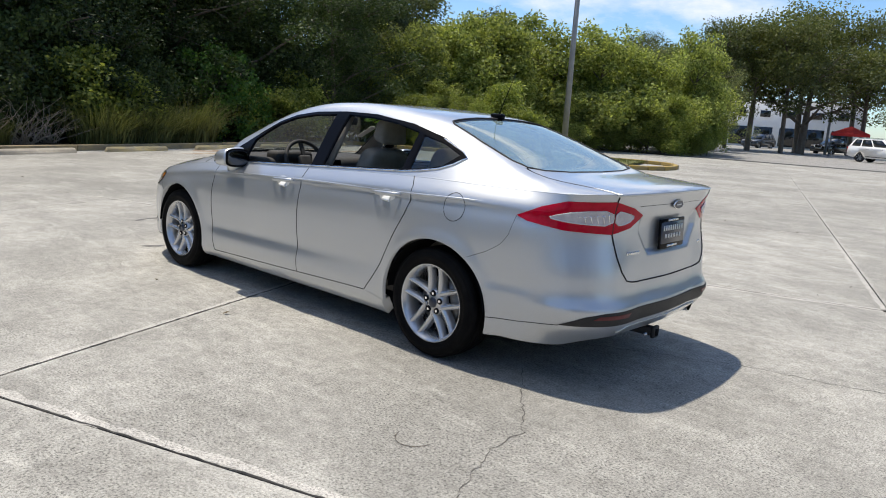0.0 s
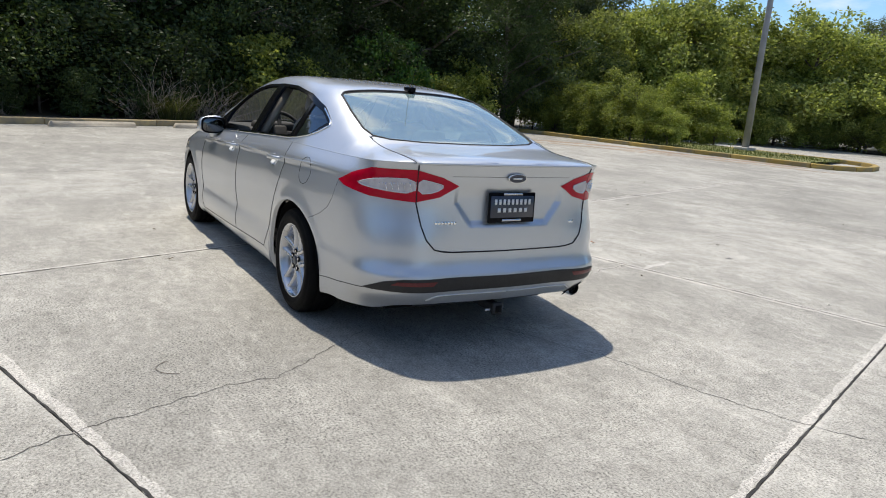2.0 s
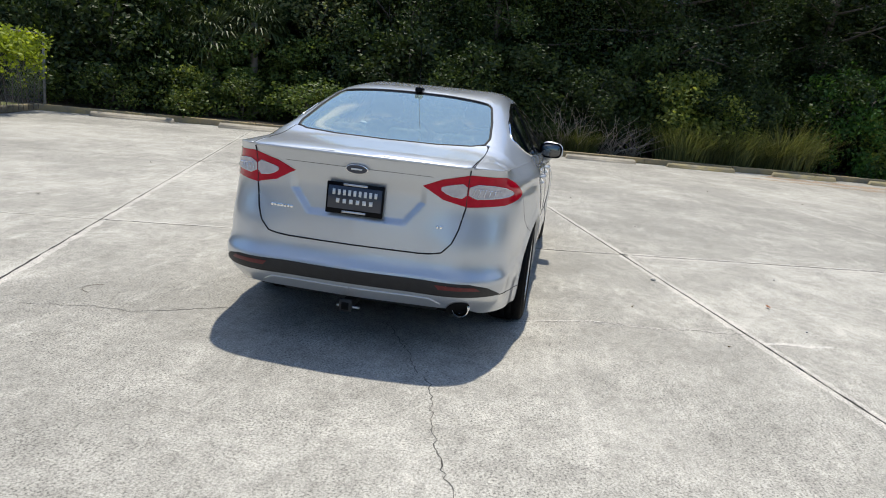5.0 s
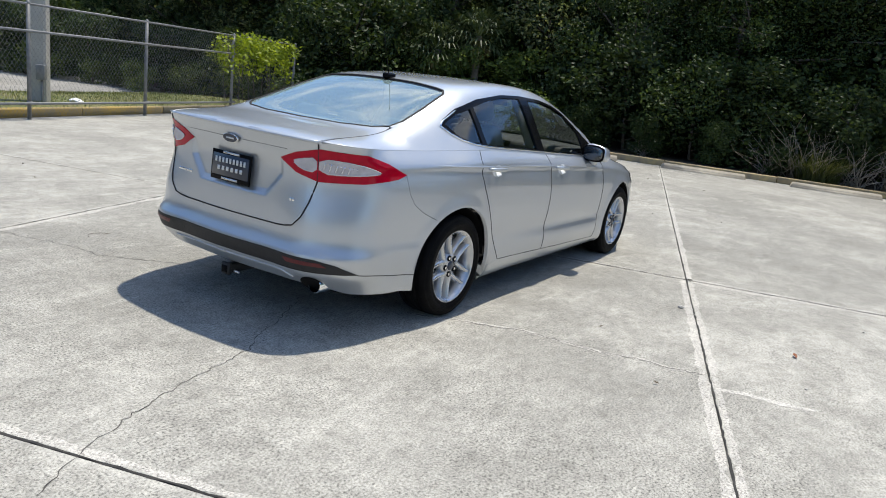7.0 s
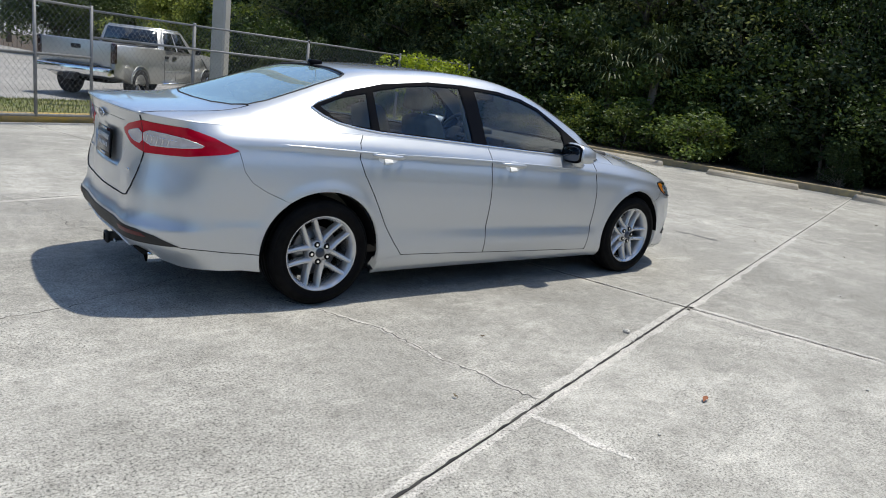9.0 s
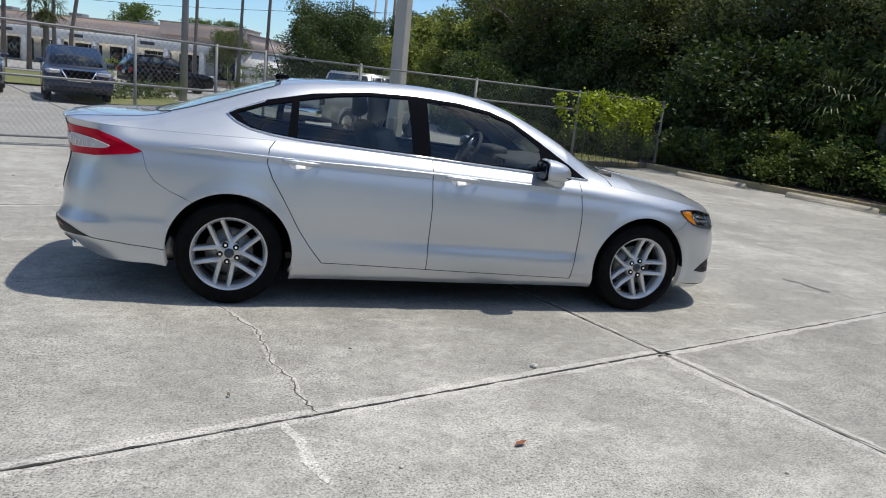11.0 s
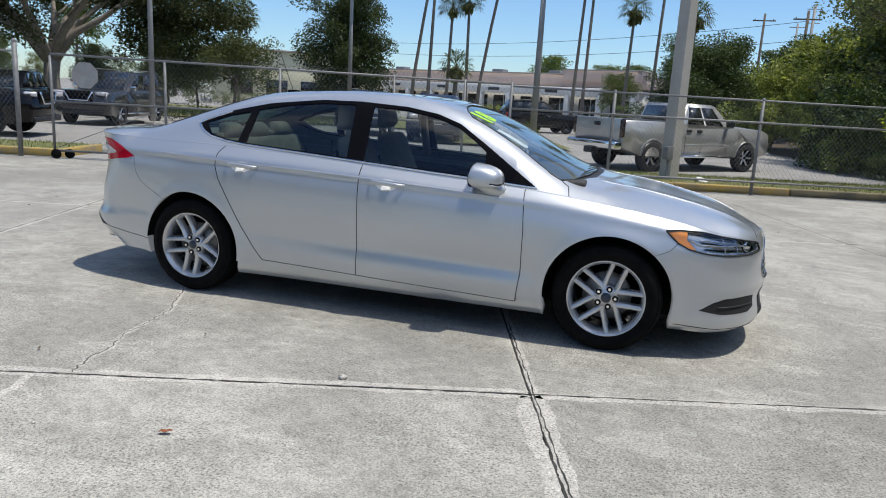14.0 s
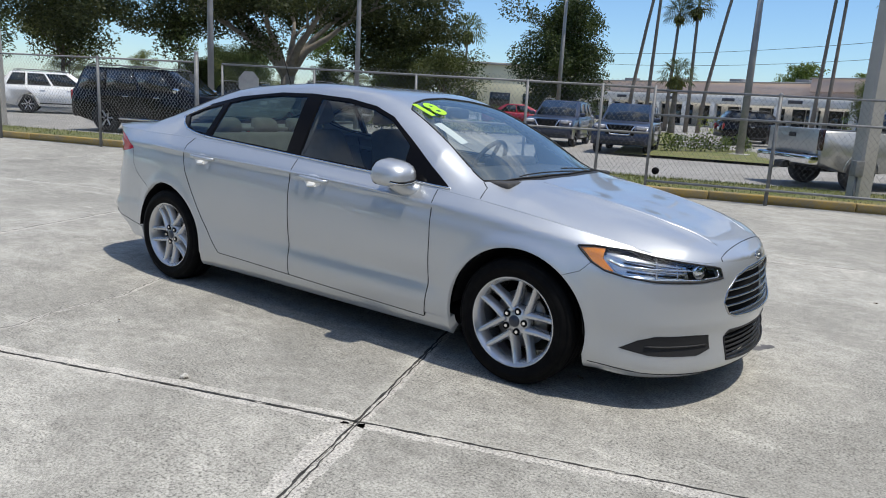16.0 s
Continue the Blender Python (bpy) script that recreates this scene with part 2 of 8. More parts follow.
def inside(px, py, poly):
    """Which points lie inside a polygon."""
    x, y = np.asarray(poly, float).T
    x2, y2 = np.roll(x, -1), np.roll(y, -1)
    hit = np.zeros(len(px), bool)
    for a, b, c, d in zip(x, y, x2, y2):
        if b != d:
            cross = ((b > py) != (d > py)) & (px < (c - a) * (py - b) / (d - b) + a)
            hit ^= cross
    return hit


def dense(poly, step, closed=True):
    out = []
    n = len(poly)
    for i in range(n if closed else n - 1):
        a, b = np.array(poly[i], float), np.array(poly[(i + 1) % n], float)
        k = max(1, int(np.ceil(np.linalg.norm(b - a) / step)))
        out += [tuple(a + (b - a) * j / k) for j in range(k)]
    if not closed:
        out.append(tuple(poly[-1]))
    return out


def rounded(poly, times=2):
    """Cuts the corners of a closed polygon."""
    for _ in range(times):
        out = []
        for i, a in enumerate(poly):
            b = poly[(i + 1) % len(poly)]
            out += [(a[0] * 0.75 + b[0] * 0.25, a[1] * 0.75 + b[1] * 0.25), (a[0] * 0.25 + b[0] * 0.75, a[1] * 0.25 + b[1] * 0.75)]
        poly = out
    return poly


def patch(fn, outline, step=0.03, holes=(), depth=0.02, lift=0.0, sides=(1,), name="panel", edge_step=None):
    """A trimmed piece of the smooth surface fn(p, q) inside an outline, with edges turned inward. sides: 1 left, -1 mirrored."""
    es = edge_step or step * 0.6
    loops = [dense(outline, es)] + [dense(h, es) for h in holes]
    pts, edges = [], []
    for loop in loops:
        k = len(pts)
        pts += loop
        edges += [(k + i, k + (i + 1) % len(loop)) for i in range(len(loop))]
    arr = np.array(pts)
    lo, hi = arr.min(0), arr.max(0)
    gx, gy = np.meshgrid(np.arange(lo[0] + step / 2, hi[0], step), np.arange(lo[1] + step / 2, hi[1], step))
    gx, gy = gx.ravel(), gy.ravel()
    keep = inside(gx, gy, loops[0])
    for h in loops[1:]:
        keep &= ~inside(gx, gy, h)
    gx, gy = gx[keep], gy[keep]
    if len(gx):
        far = np.array([((arr[:, 0] - a) ** 2 + (arr[:, 1] - b) ** 2).min() for a, b in zip(gx, gy)]) > (step * 0.45) ** 2
        gx, gy = gx[far], gy[far]
    allp = pts + list(zip(gx.tolist(), gy.tolist()))
    v2, e2, f2, *_ = geometry.delaunay_2d_cdt([Vector(p) for p in allp], edges, [], 0, 1e-6)
    v2 = np.array([tuple(v) for v in v2])
    cen = np.array([v2[list(f)].mean(0) for f in f2])
    ok = inside(cen[:, 0], cen[:, 1], loops[0])
    for h in loops[1:]:
        ok &= ~inside(cen[:, 0], cen[:, 1], h)
    faces = [tuple(f) for f, o in zip(f2, ok) if o]
    co = fn(v2[:, 0], v2[:, 1])
    e = 1e-3
    du = fn(v2[:, 0] + e, v2[:, 1]) - fn(v2[:, 0] - e, v2[:, 1])
    dv = fn(v2[:, 0], v2[:, 1] + e) - fn(v2[:, 0], v2[:, 1] - e)
    nor = np.cross(du, dv)
    nor /= np.linalg.norm(nor, axis=1, keepdims=True) + 1e-12
    flip = -1 if (nor * (co - np.array([0, 0, 0.55]))).sum() < 0 else 1
    nor *= flip
    co = co + nor * lift
    # orient faces along the normals
    fixed = []
    for f in faces:
        a, b, c = co[f[0]], co[f[1]], co[f[2]]
        fixed.append(f if np.dot(np.cross(b - a, c - a), nor[f[0]]) > 0 else f[::-1])
    verts, norms, allf = [], [], []
    for sg in sides:
        k = len(verts)
        mir = np.array([1, sg, 1])
        verts += (co * mir).tolist()
        norms += (nor * mir).tolist()
        allf += [tuple(i + k for i in (f if sg > 0 else f[::-1])) for f in fixed]
        if depth:
            count = {}
            for f in fixed:
                for i in range(3):
                    d = (f[i], f[(i + 1) % 3])
                    count[d] = count.get(d, 0) + 1
            rim = [d for d in count if (d[1], d[0]) not in count]
            ids = {}
            for a, b in rim:
                for i in (a, b):
                    if i not in ids:
                        ids[i] = (len(verts), len(verts) + 1)
                        verts += [(co[i] * mir).tolist(), ((co[i] - nor[i] * depth) * mir).tolist()]
                        norms += [(nor[i] * mir).tolist()] * 2
            for a, b in rim:
                q = (ids[b][0], ids[a][0], ids[a][1], ids[b][1])
                allf.append(q if sg > 0 else q[::-1])
    me = bpy.data.meshes.new(name)
    me.from_pydata(verts, [], allf)
    me.polygons.foreach_set("use_smooth", [True] * len(me.polygons))
    me.normals_split_custom_set_from_vertices(norms)
    return me


def line_on(fn, pts, radius, lift=0.0, step=0.03, side=1, sides=5):
    """A thin bead along a line on the surface fn."""
    p = np.array(dense(pts, step, False))
    co = fn(p[:, 0], p[:, 1])
    if lift:
        e = 1e-3
        nor = np.cross(fn(p[:, 0] + e, p[:, 1]) - fn(p[:, 0] - e, p[:, 1]), fn(p[:, 0], p[:, 1] + e) - fn(p[:, 0], p[:, 1] - e))
        nor /= np.linalg.norm(nor, axis=1, keepdims=True) + 1e-12
        if (nor * (co - np.array([0, 0, 0.55]))).sum() < 0:
            nor = -nor
        co = co + nor * lift
    co = co * np.array([1, side, 1])
    return tube(co.tolist(), radius, sides)

# ---- the silver sedan: front towards +x, left side towards +y ----
HALF = [(-2.455, 0), (-2.436, 0.35), (-2.372, 0.62), (-2.20, 0.782), (-1.90, 0.853), (-1.425, 0.912), (-0.8, 0.912), (0, 0.915),
        (0.8, 0.917), (1.425, 0.913), (1.80, 0.872), (2.08, 0.765), (2.25, 0.57), (2.355, 0.28), (2.385, 0)]
_ext = [(HALF[2][0], -HALF[2][1]), (HALF[1][0], -HALF[1][1])] + HALF + [(HALF[-2][0], -HALF[-2][1]), (HALF[-3][0], -HALF[-3][1])]
_c = np.concatenate([[0], np.cumsum([math.dist(a, b) for a, b in zip(_ext, _ext[1:])])])
_c -= _c[2]
_bx, _by = spline(list(zip(_c, [p[0] for p in _ext]))), spline(list(zip(_c, [p[1] for p in _ext])))
S_END = float(_c[len(HALF) + 1])
_ss = np.linspace(0, S_END, 3000)
_xs, _ys = _bx(_ss), _by(_ss)
ARCH_R, HUB_Z, AXLE = 0.378, 0.325, 1.425

SHOULDER = spline([(-2.46, 1.066), (-2.3, 1.052), (-2.1, 1.040), (-1.8, 1.034), (-1.4, 1.036), (-1.1, 1.030), (-0.3, 0.990), (0.5, 0.945),
                   (0.95, 0.918), (1.4, 0.868), (1.8, 0.806), (2.1, 0.742), (2.28, 0.706), (2.39, 0.690)])
SIDE_OFF = spline([(0, -0.088), (0.05, -0.050), (0.10, -0.024), (0.13, -0.020), (0.2, -0.007), (0.33, 0.003), (0.48, 0.001), (0.6, -0.005), (0.72, -0.010),
                   (0.80, -0.012), (0.86, -0.015), (0.92, -0.024), (0.97, -0.042), (1.0, -0.064)])
# the fold low on the doors: the skin draws in, then kicks out and faces the sky
FOLD = spline([(-0.1, 0), (0.46, 0), (0.55, -0.002), (0.61, -0.006), (0.645, -0.008), (0.67, -0.006), (0.71, 0.003), (0.75, 0.010), (0.79, 0.012), (0.85, 0.008), (0.92, 0.002), (1.1, 0)])
REAR_OFF = spline([(0.2, -0.14), (0.26, -0.088), (0.31, -0.046), (0.355, -0.012), (0.385, 0.002), (0.42, 0.012), (0.447, 0.017), (0.462, 0.016), (0.48, 0.007), (0.505, -0.006), (0.535, -0.015), (0.575, -0.019), (0.62, -0.021),
                   (0.68, -0.024), (0.76, -0.030), (0.88, -0.034), (0.95, -0.030), (1.0, -0.021), (1.05, -0.005), (1.08, 0.0)])
CREASE = spline([(-2.06, 0.955), (-1.7, 0.952), (-1.02, 0.928), (-0.5, 0.914), (0.02, 0.896), (0.5, 0.874), (0.9, 0.850), (1.35, 0.815), (1.62, 0.786)])
FRONT_OFF = spline([(0.13, -0.10), (0.155, -0.050), (0.18, -0.014), (0.205, 0.002), (0.235, 0.005), (0.29, -0.003), (0.33, -0.009), (0.38, -0.005), (0.425, 0.006), (0.46, 0.005), (0.52, -0.002), (0.58, -0.012), (0.65, -0.030), (0.70, -0.055), (0.75, -0.09)])


def s_x(x):
    """The place along the outline where the flank has that x."""
    return float(np.interp(x, _xs, _ss))


def s_r(y):
    """The place along the rear that lies y off the centre."""
    k = len(_ss) // 4
    return float(np.interp(y, _ys[:k], _ss[:k]))


def s_f(y):
    """The place along the nose that lies y off the centre."""
    k = -len(_ss) // 4
    return float(np.interp(-y, -_ys[k:], _ss[k:]))


def lower(s, z):
    """The car's skin below the shoulder line: s along the outline from the tail's centre to the nose, z up."""
    s, z = np.asarray(s, float), np.asarray(z, float)
    sc = np.clip(s, -0.3, S_END + 0.3)
    x, y = _bx(sc), _by(sc)
    e = 1e-3
    tx, ty = _bx(sc + e) - _bx(sc - e), _by(sc + e) - _by(sc - e)
    ln = np.hypot(tx, ty)
    nx, ny = -ty / ln, tx / ln
    zb = SHOULDER(x)
    v = np.clip((zb - z) / (zb - 0.17), -0.05, 1.05)
    wr, wf = 1 - ease(x, -2.36, -1.95), ease(x, 1.78, 2.26)
    doors = (0.3 + 0.7 * ease(x, -1.0, 0.2)) * ease(x, -1.2, -0.85) * (1 - ease(x, 0.80, 1.08))
    below = CREASE(x) - z
    step_in = 0.0045 * ease(below, 0.0, 0.035) * (1 - ease(below, 0.10, 0.26)) * ease(x, -2.0, -1.7) * (1 - ease(x, 0.75, 1.2))
    side = SIDE_OFF(v) + 0.72 * np.minimum(v, 0) + FOLD(v) * doors - step_in
    off = wr * REAR_OFF(z) + wf * FRONT_OFF(z) + (1 - wr - wf) * side
    ay = np.abs(y)
    # full bumper corners, and the wedge pressed into them ahead of the wheel
    corner = ease(ay, 0.30, 0.60) * (1 - ease(x, -2.28, -2.02))
    off = off + 0.028 * corner * (1 - ease(z, 0.60, 0.86)) * ease(z, 0.22, 0.36)
    off = off + 0.009 * (1 - ease(z, 0.475, 0.535)) * ease(z, 0.30, 0.42) * ease(x, -2.12, -1.98) * (1 - ease(x, -1.86, -1.74))
    # the number plate's recess in the boot lid
    half = 0.285 + np.clip((z - 0.742) / 0.11, 0, 1) * 0.09
    rec = (1 - ease(ay, half - 0.040, half + 0.006)) * ease(z, 0.716, 0.756) * (1 - ease(z, 0.87, 0.982))
    off = off - wr * 0.022 * rec
    # flared wheel arches
    for ax in (-AXLE, AXLE):
        r = np.hypot(x - ax, z - HUB_Z)
        off = off + 0.012 * np.exp(-(((r - ARCH_R) / 0.05) ** 2)) * (1 - wr) * (1 - wf)
    return np.stack([x + nx * off, y + ny * off, z], -1)


_sh = lower(_ss, SHOULDER(_bx(_ss)))
_order = np.argsort(_sh[:, 0])
_shx, _shy, _shz = _sh[_order, 0], _sh[_order, 1], _sh[_order, 2]


def half_width(x):
    return np.interp(x, _shx, _shy)


CENTRE = spline([(-2.46, 1.066), (-2.4, 1.078), (-2.25, 1.092), (-2.05, 1.105), (-1.93, 1.118), (-1.75, 1.180), (-1.5, 1.275), (-1.25, 1.360), (-1.1, 1.400), (-0.85, 1.427), (-0.5, 1.446),
                 (-0.1, 1.443), (0.2, 1.414), (0.45, 1.345), (0.8, 1.186), (1.12, 1.035), (1.3, 0.980), (1.6, 0.930), (1.9, 0.866), (2.15, 0.786), (2.3, 0.720), (2.39, 0.690)])
RAIL_Y = spline([(-2.46, 0.70), (-2.1, 0.70), (-1.85, 0.672), (-1.5, 0.615), (-1.1, 0.592), (-0.8, 0.582), (-0.4, 0.566), (0, 0.575), (0.25, 0.592), (0.45, 0.622), (0.8, 0.71), (1.1, 0.80), (1.35, 0.70), (1.7, 0.60), (2.39, 0.50)])
RAIL_Z = spline([(-2.46, 1.066), (-2.3, 1.072), (-2.1, 1.082), (-1.85, 1.118), (-1.5, 1.235), (-1.1, 1.352), (-0.8, 1.394), (-0.45, 1.422), (-0.1, 1.420), (0.2, 1.380), (0.45, 1.303),
                 (0.8, 1.128), (1.05, 0.985), (1.3, 0.930), (1.6, 0.890), (1.9, 0.838), (2.15, 0.765), (2.3, 0.712), (2.39, 0.690)])
_q = np.linspace(0, 1, 61)


def _bspline(q):
    """Weights of six control points of a clamped cubic curve."""
    k = [0, 0, 0, 0, 1 / 3, 2 / 3, 1, 1, 1, 1]
    q = np.clip(q, 0, 1 - 1e-9)
    n = [((q >= k[i]) & (q < k[i + 1])).astype(float) for i in range(9)]
    for d in (1, 2, 3):
        for i in range(9 - d):
            a = (q - k[i]) / (k[i + d] - k[i]) * n[i] if k[i + d] > k[i] else 0
            b = (k[i + d + 1] - q) / (k[i + d + 1] - k[i + 1]) * n[i + 1] if k[i + d + 1] > k[i + 1] else 0
            n[i] = a + b
    return np.stack(n[:6], 0)


_w = _bspline(_q)


def _section(x):
    """Half a cross-section of the car's upper skin at each x: y and z of 61 points from the shoulder to the centre."""
    y0, z0 = half_width(x), np.interp(x, _shx, _shz)
    zc = np.maximum(CENTRE(x), z0)
    yr = np.minimum(RAIL_Y(x), 0.86 * y0)
    zr = np.clip(RAIL_Z(x), z0, zc)
    cy = [y0, y0 * 0.5 + yr * 0.5 + 0.008, yr + 0.02 * (zr > z0 + 0.1), yr * 0.66, yr * 0.33, 0 * y0]
    cz = [z0, z0 * 0.5 + zr * 0.5, zr + (zr - z0) * 0.045, zr * 0.2 + zc * 0.8, zc, zc]
    return sum(c[:, None] * w for c, w in zip(cy, _w)), sum(c[:, None] * w for c, w in zip(cz, _w))


def upper(x, y):
    """The car's skin above the shoulder line, over the plan."""
    x, y = np.asarray(x, float).ravel(), np.asarray(y, float).ravel()
    sy, sz = _section(x)
    z = np.array([np.interp(abs(b), a[::-1], c[::-1]) for a, c, b in zip(sy, sz, y)])
    slope = np.clip((sz[:, 1] - sz[:, 0]) / (sy[:, 0] - sy[:, 1] + 1e-6), 0, 3.0)
    z = z - np.maximum(np.abs(y) - sy[:, 0], 0) * slope
    ridge = np.interp(x, [1.2, 1.7, 2.25], [0.43, 0.40, 0.31])
    t = np.abs(y) - ridge
    z = z + 0.010 * np.exp(-((t / np.where(t > 0, 0.035, 0.11)) ** 2)) * ease(x, 1.30, 1.55) * (1 - ease(x, 2.05, 2.25))
    return np.stack([x, y, z], -1)


def up_y(x, z):
    """How far off the centre the upper skin has that height."""
    sy, sz = _section(np.array([float(x)]))
    return float(np.interp(z, np.maximum.accumulate(sz[0]), sy[0]))


def flank(pts):
    """(x, z) on the flank as places on the lower skin."""
    return [(s_x(x), z) for x, z in dense(pts, 0.04, False)] if len(pts) > 1 else [(s_x(pts[0][0]), pts[0][1])]


def glazed(pts):
    """(x, z) on the window side as places on the upper skin."""
    return [(x, up_y(x, z)) for x, z in dense(pts, 0.05, False)]


def shoulder_line(x0, x1, n=24):
    return [(s_x(x), float(SHOULDER(x))) for x in np.linspace(x0, x1, n)]


def arch(ax, a0, a1, n=28):
    """Part of a wheel arch's edge, as places on the lower skin."""
    return [(s_x(ax + ARCH_R * math.cos(radians(a))), HUB_Z + ARCH_R * math.sin(radians(a))) for a in np.linspace(a0, a1, n)]


car = thing("sedan", "silver four-door sedan parked on the concrete", "car")
body = part("body", rbox(4.1, 1.16, 0.16, 0.03, 2, (-0.05, 0, 0.26)), M_DARK, car, "dark underbody")
for ax in (-AXLE, AXLE):
    for sg in (1, -1):
        bm = bmesh.new()
        rings = []
        for yy in (0.885, 0.62):
            rings.append([bm.verts.new((ax + 0.372 * math.cos(a), yy * sg, HUB_Z + 0.372 * math.sin(a))) for a in np.linspace(0.06, math.pi - 0.06, 25)])
        for i in range(24):
            bm.faces.new((rings[0][i], rings[0][i + 1], rings[1][i + 1], rings[1][i]))
        bm.faces.new(rings[1])
        part("wheel_housing", bm, M_DARK, car, "black wheel housing")
# floor, bulkheads and underside
part("floor_side", rbox(2.13, 1.68, 0.10, 0.02, 1, (-0.02, 0, 0.24)), M_DARK, car)
part("floor_pan", rbox(3.9, 1.16, 0.03, 0.005, 1, (-0.05, 0, 0.36)), M_TRIM, car)
part("front_bulkhead", rbox(0.03, 1.45, 0.55, 0.005, 1, (1.12, 0, 0.62)), M_DARK, car)
part("rear_bulkhead", rbox(0.03, 1.30, 0.55, 0.005, 1, (-1.35, 0, 0.66)), M_DARK, car)
# unseen filler, added to block sun leaking through the boot lid gap
part("boot_filler", rbox(0.5, 1.24, 0.03, 0.005, 1, (-1.94, 0, 0.60)), M_DARK, car)
part("bumper_beam", rbox(0.12, 1.3, 0.30, 0.02, 1, (2.12, 0, 0.42)), M_DARK, car)
part("rear_beam", rbox(0.12, 1.3, 0.26, 0.02, 1, (-2.20, 0, 0.42)), M_DARK, car)

DOOR_F = [(0.885, 0.236), (0.905, 0.42), (0.905, 0.68), (0.890, 0.86), (0.885, 0.921)]
DOOR_B = [(-0.172, 0.268), (-0.172, 0.68), (-0.180, 0.86), (-0.180, 0.983)]
DOOR_R = [(-0.86, 0.288), (-0.93, 0.375), (-1.01, 0.49), (-1.12, 0.69), (-1.19, 0.81), (-1.225, 0.90), (-1.215, 0.985), (-1.18, 1.031)]
SEAM_RB = [(-1.935, 0.905), (-1.905, 0.80), (-1.86, 0.74), (-1.78, 0.69), (-1.645, 0.632)]
SEAM_FB = [(1.795, 0.69), (1.75, 0.645), (1.668, 0.614)]
HL_TOP = [(s_x(1.725), 0.760), (s_x(1.80), 0.766), (s_x(1.95), 0.756), (s_x(2.08), 0.732), (s_f(0.60), 0.703), (s_f(0.50), 0.688), (s_f(0.455), 0.678)]
HL_LOW = [(s_f(0.452), 0.636), (s_f(0.58), 0.626), (s_x(2.08), 0.628), (s_x(1.95), 0.642), (s_x(1.86), 0.662), (s_x(1.795), 0.695), (s_x(1.745), 0.738)]
DLO = [(-1.469, 1.161), (-1.41, 1.120), (-1.33, 1.088), (-1.20, 1.064), (-1.05, 1.048), (-0.33, 1.006), (0.2, 0.975), (0.6, 0.953), (0.955, 0.930),
       (0.80, 1.030), (0.605, 1.155), (0.411, 1.272), (0.25, 1.326), (0.03, 1.360), (-0.29, 1.376), (-0.58, 1.372), (-0.95, 1.330), (-1.24, 1.264), (-1.42, 1.196)]
PANES = {"front_window": [(-0.185, 1.006), (-0.200, 1.352), (0.03, 1.341), (0.245, 1.308), (0.402, 1.256), (0.53, 1.175), (0.605, 1.122), (0.62, 0.966), (0.2, 0.988)],
         "rear_window": [(-1.050, 1.060), (-1.035, 1.284), (-0.80, 1.330), (-0.58, 1.353), (-0.325, 1.358), (-0.300, 1.018)],
         "quarter_window": [(-1.105, 1.068), (-1.082, 1.270), (-1.25, 1.236), (-1.415, 1.176), (-1.34, 1.108), (-1.24, 1.080)]}
for sg in (1, -1):
    one = (sg,)
    # front wing
    fender = flank([(0.888, 0.262)]) + flank(DOOR_F[1:]) + shoulder_line(0.885, 1.80) + [(s_x(1.80), 0.766), (s_x(1.725), 0.760), (s_x(1.745), 0.738), (s_x(1.795), 0.695)] + flank(SEAM_FB[1:-1]) + arch(AXLE, 50, 190)
    part("front_wing", patch(lower, fender, 0.019, (), 0.025, 0, one), M_PAINT, car)
    # doors
    fd = flank(DOOR_F) + shoulder_line(0.87, -0.172) + flank(DOOR_B[::-1]) + flank([(0.3, 0.254)])
    front_door = part("front_door", patch(lower, fd, 0.021, (), 0.03, 0, one), M_PAINT, car)
    rd = flank(DOOR_B) + shoulder_line(-0.19, -1.17) + flank(DOOR_R[::-1]) + flank([(-0.5, 0.279)])
    rear_door = part("rear_door", patch(lower, rd, 0.021, (), 0.03, 0, one), M_PAINT, car)
    # rear quarter, running round to the lamp and the bumper joint
    quarter = flank(DOOR_R) + shoulder_line(-1.2, -2.33) + [(s_r(0.60), 1.052), (s_r(0.596), 1.020), (s_x(-2.20), 1.008), (s_x(-2.07), 0.968)] + flank(SEAM_RB) + arch(-AXLE, 125, -10)
    part("rear_quarter", patch(lower, quarter, 0.019, (), 0.025, 0, one), M_PAINT, car)
    sill = flank([(-1.06, 0.172), (-1.04, 0.262), (-0.9, 0.280), (-0.86, 0.288), (0, 0.262), (0.885, 0.236), (0.905, 0.262), (1.055, 0.262), (1.06, 0.172)])
    part("sill", patch(lower, sill, 0.03, (), 0.06, 0.002, one), M_PAINT, car)
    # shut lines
    for pts in (DOOR_F, DOOR_B, DOOR_R, [(-0.86, 0.288), (0, 0.262), (0.885, 0.236)]):
        part("shut_line", line_on(lower, flank(pts), 0.0032, -0.0006, 0.04, sg), M_SEAM, car, "black gap round a door")
    for pts in (SEAM_RB, SEAM_FB):
        part("panel_joint", line_on(lower, flank(pts), 0.0018, -0.0008, 0.04, sg), M_SEAM, car, "thin panel joint")
    # crease through the door handles
    xs_ = np.linspace(-1.95, 0.885, 90)
    co_ = lower([s_x(x) for x in xs_], CREASE(xs_))
    fade = [0.0085 * min(1.0, 0.15 + i / 14, 0.15 + (89 - i) / 8) for i in range(90)]
    part("side_crease", tube([(p[0], (p[1] - 0.0063) * sg, p[2]) for p in co_], 0.0085, 10, radii=fade), M_PAINT, car)
    # side windows
    holes = [glazed(p + p[:1])[:-1] for p in PANES.values()]
    part("window_frame", patch(upper, glazed(DLO + DLO[:1])[:-1], 0.04, holes, 0.02, 0.001, one, edge_step=0.03), M_GLOSS, car, "gloss black window surround")
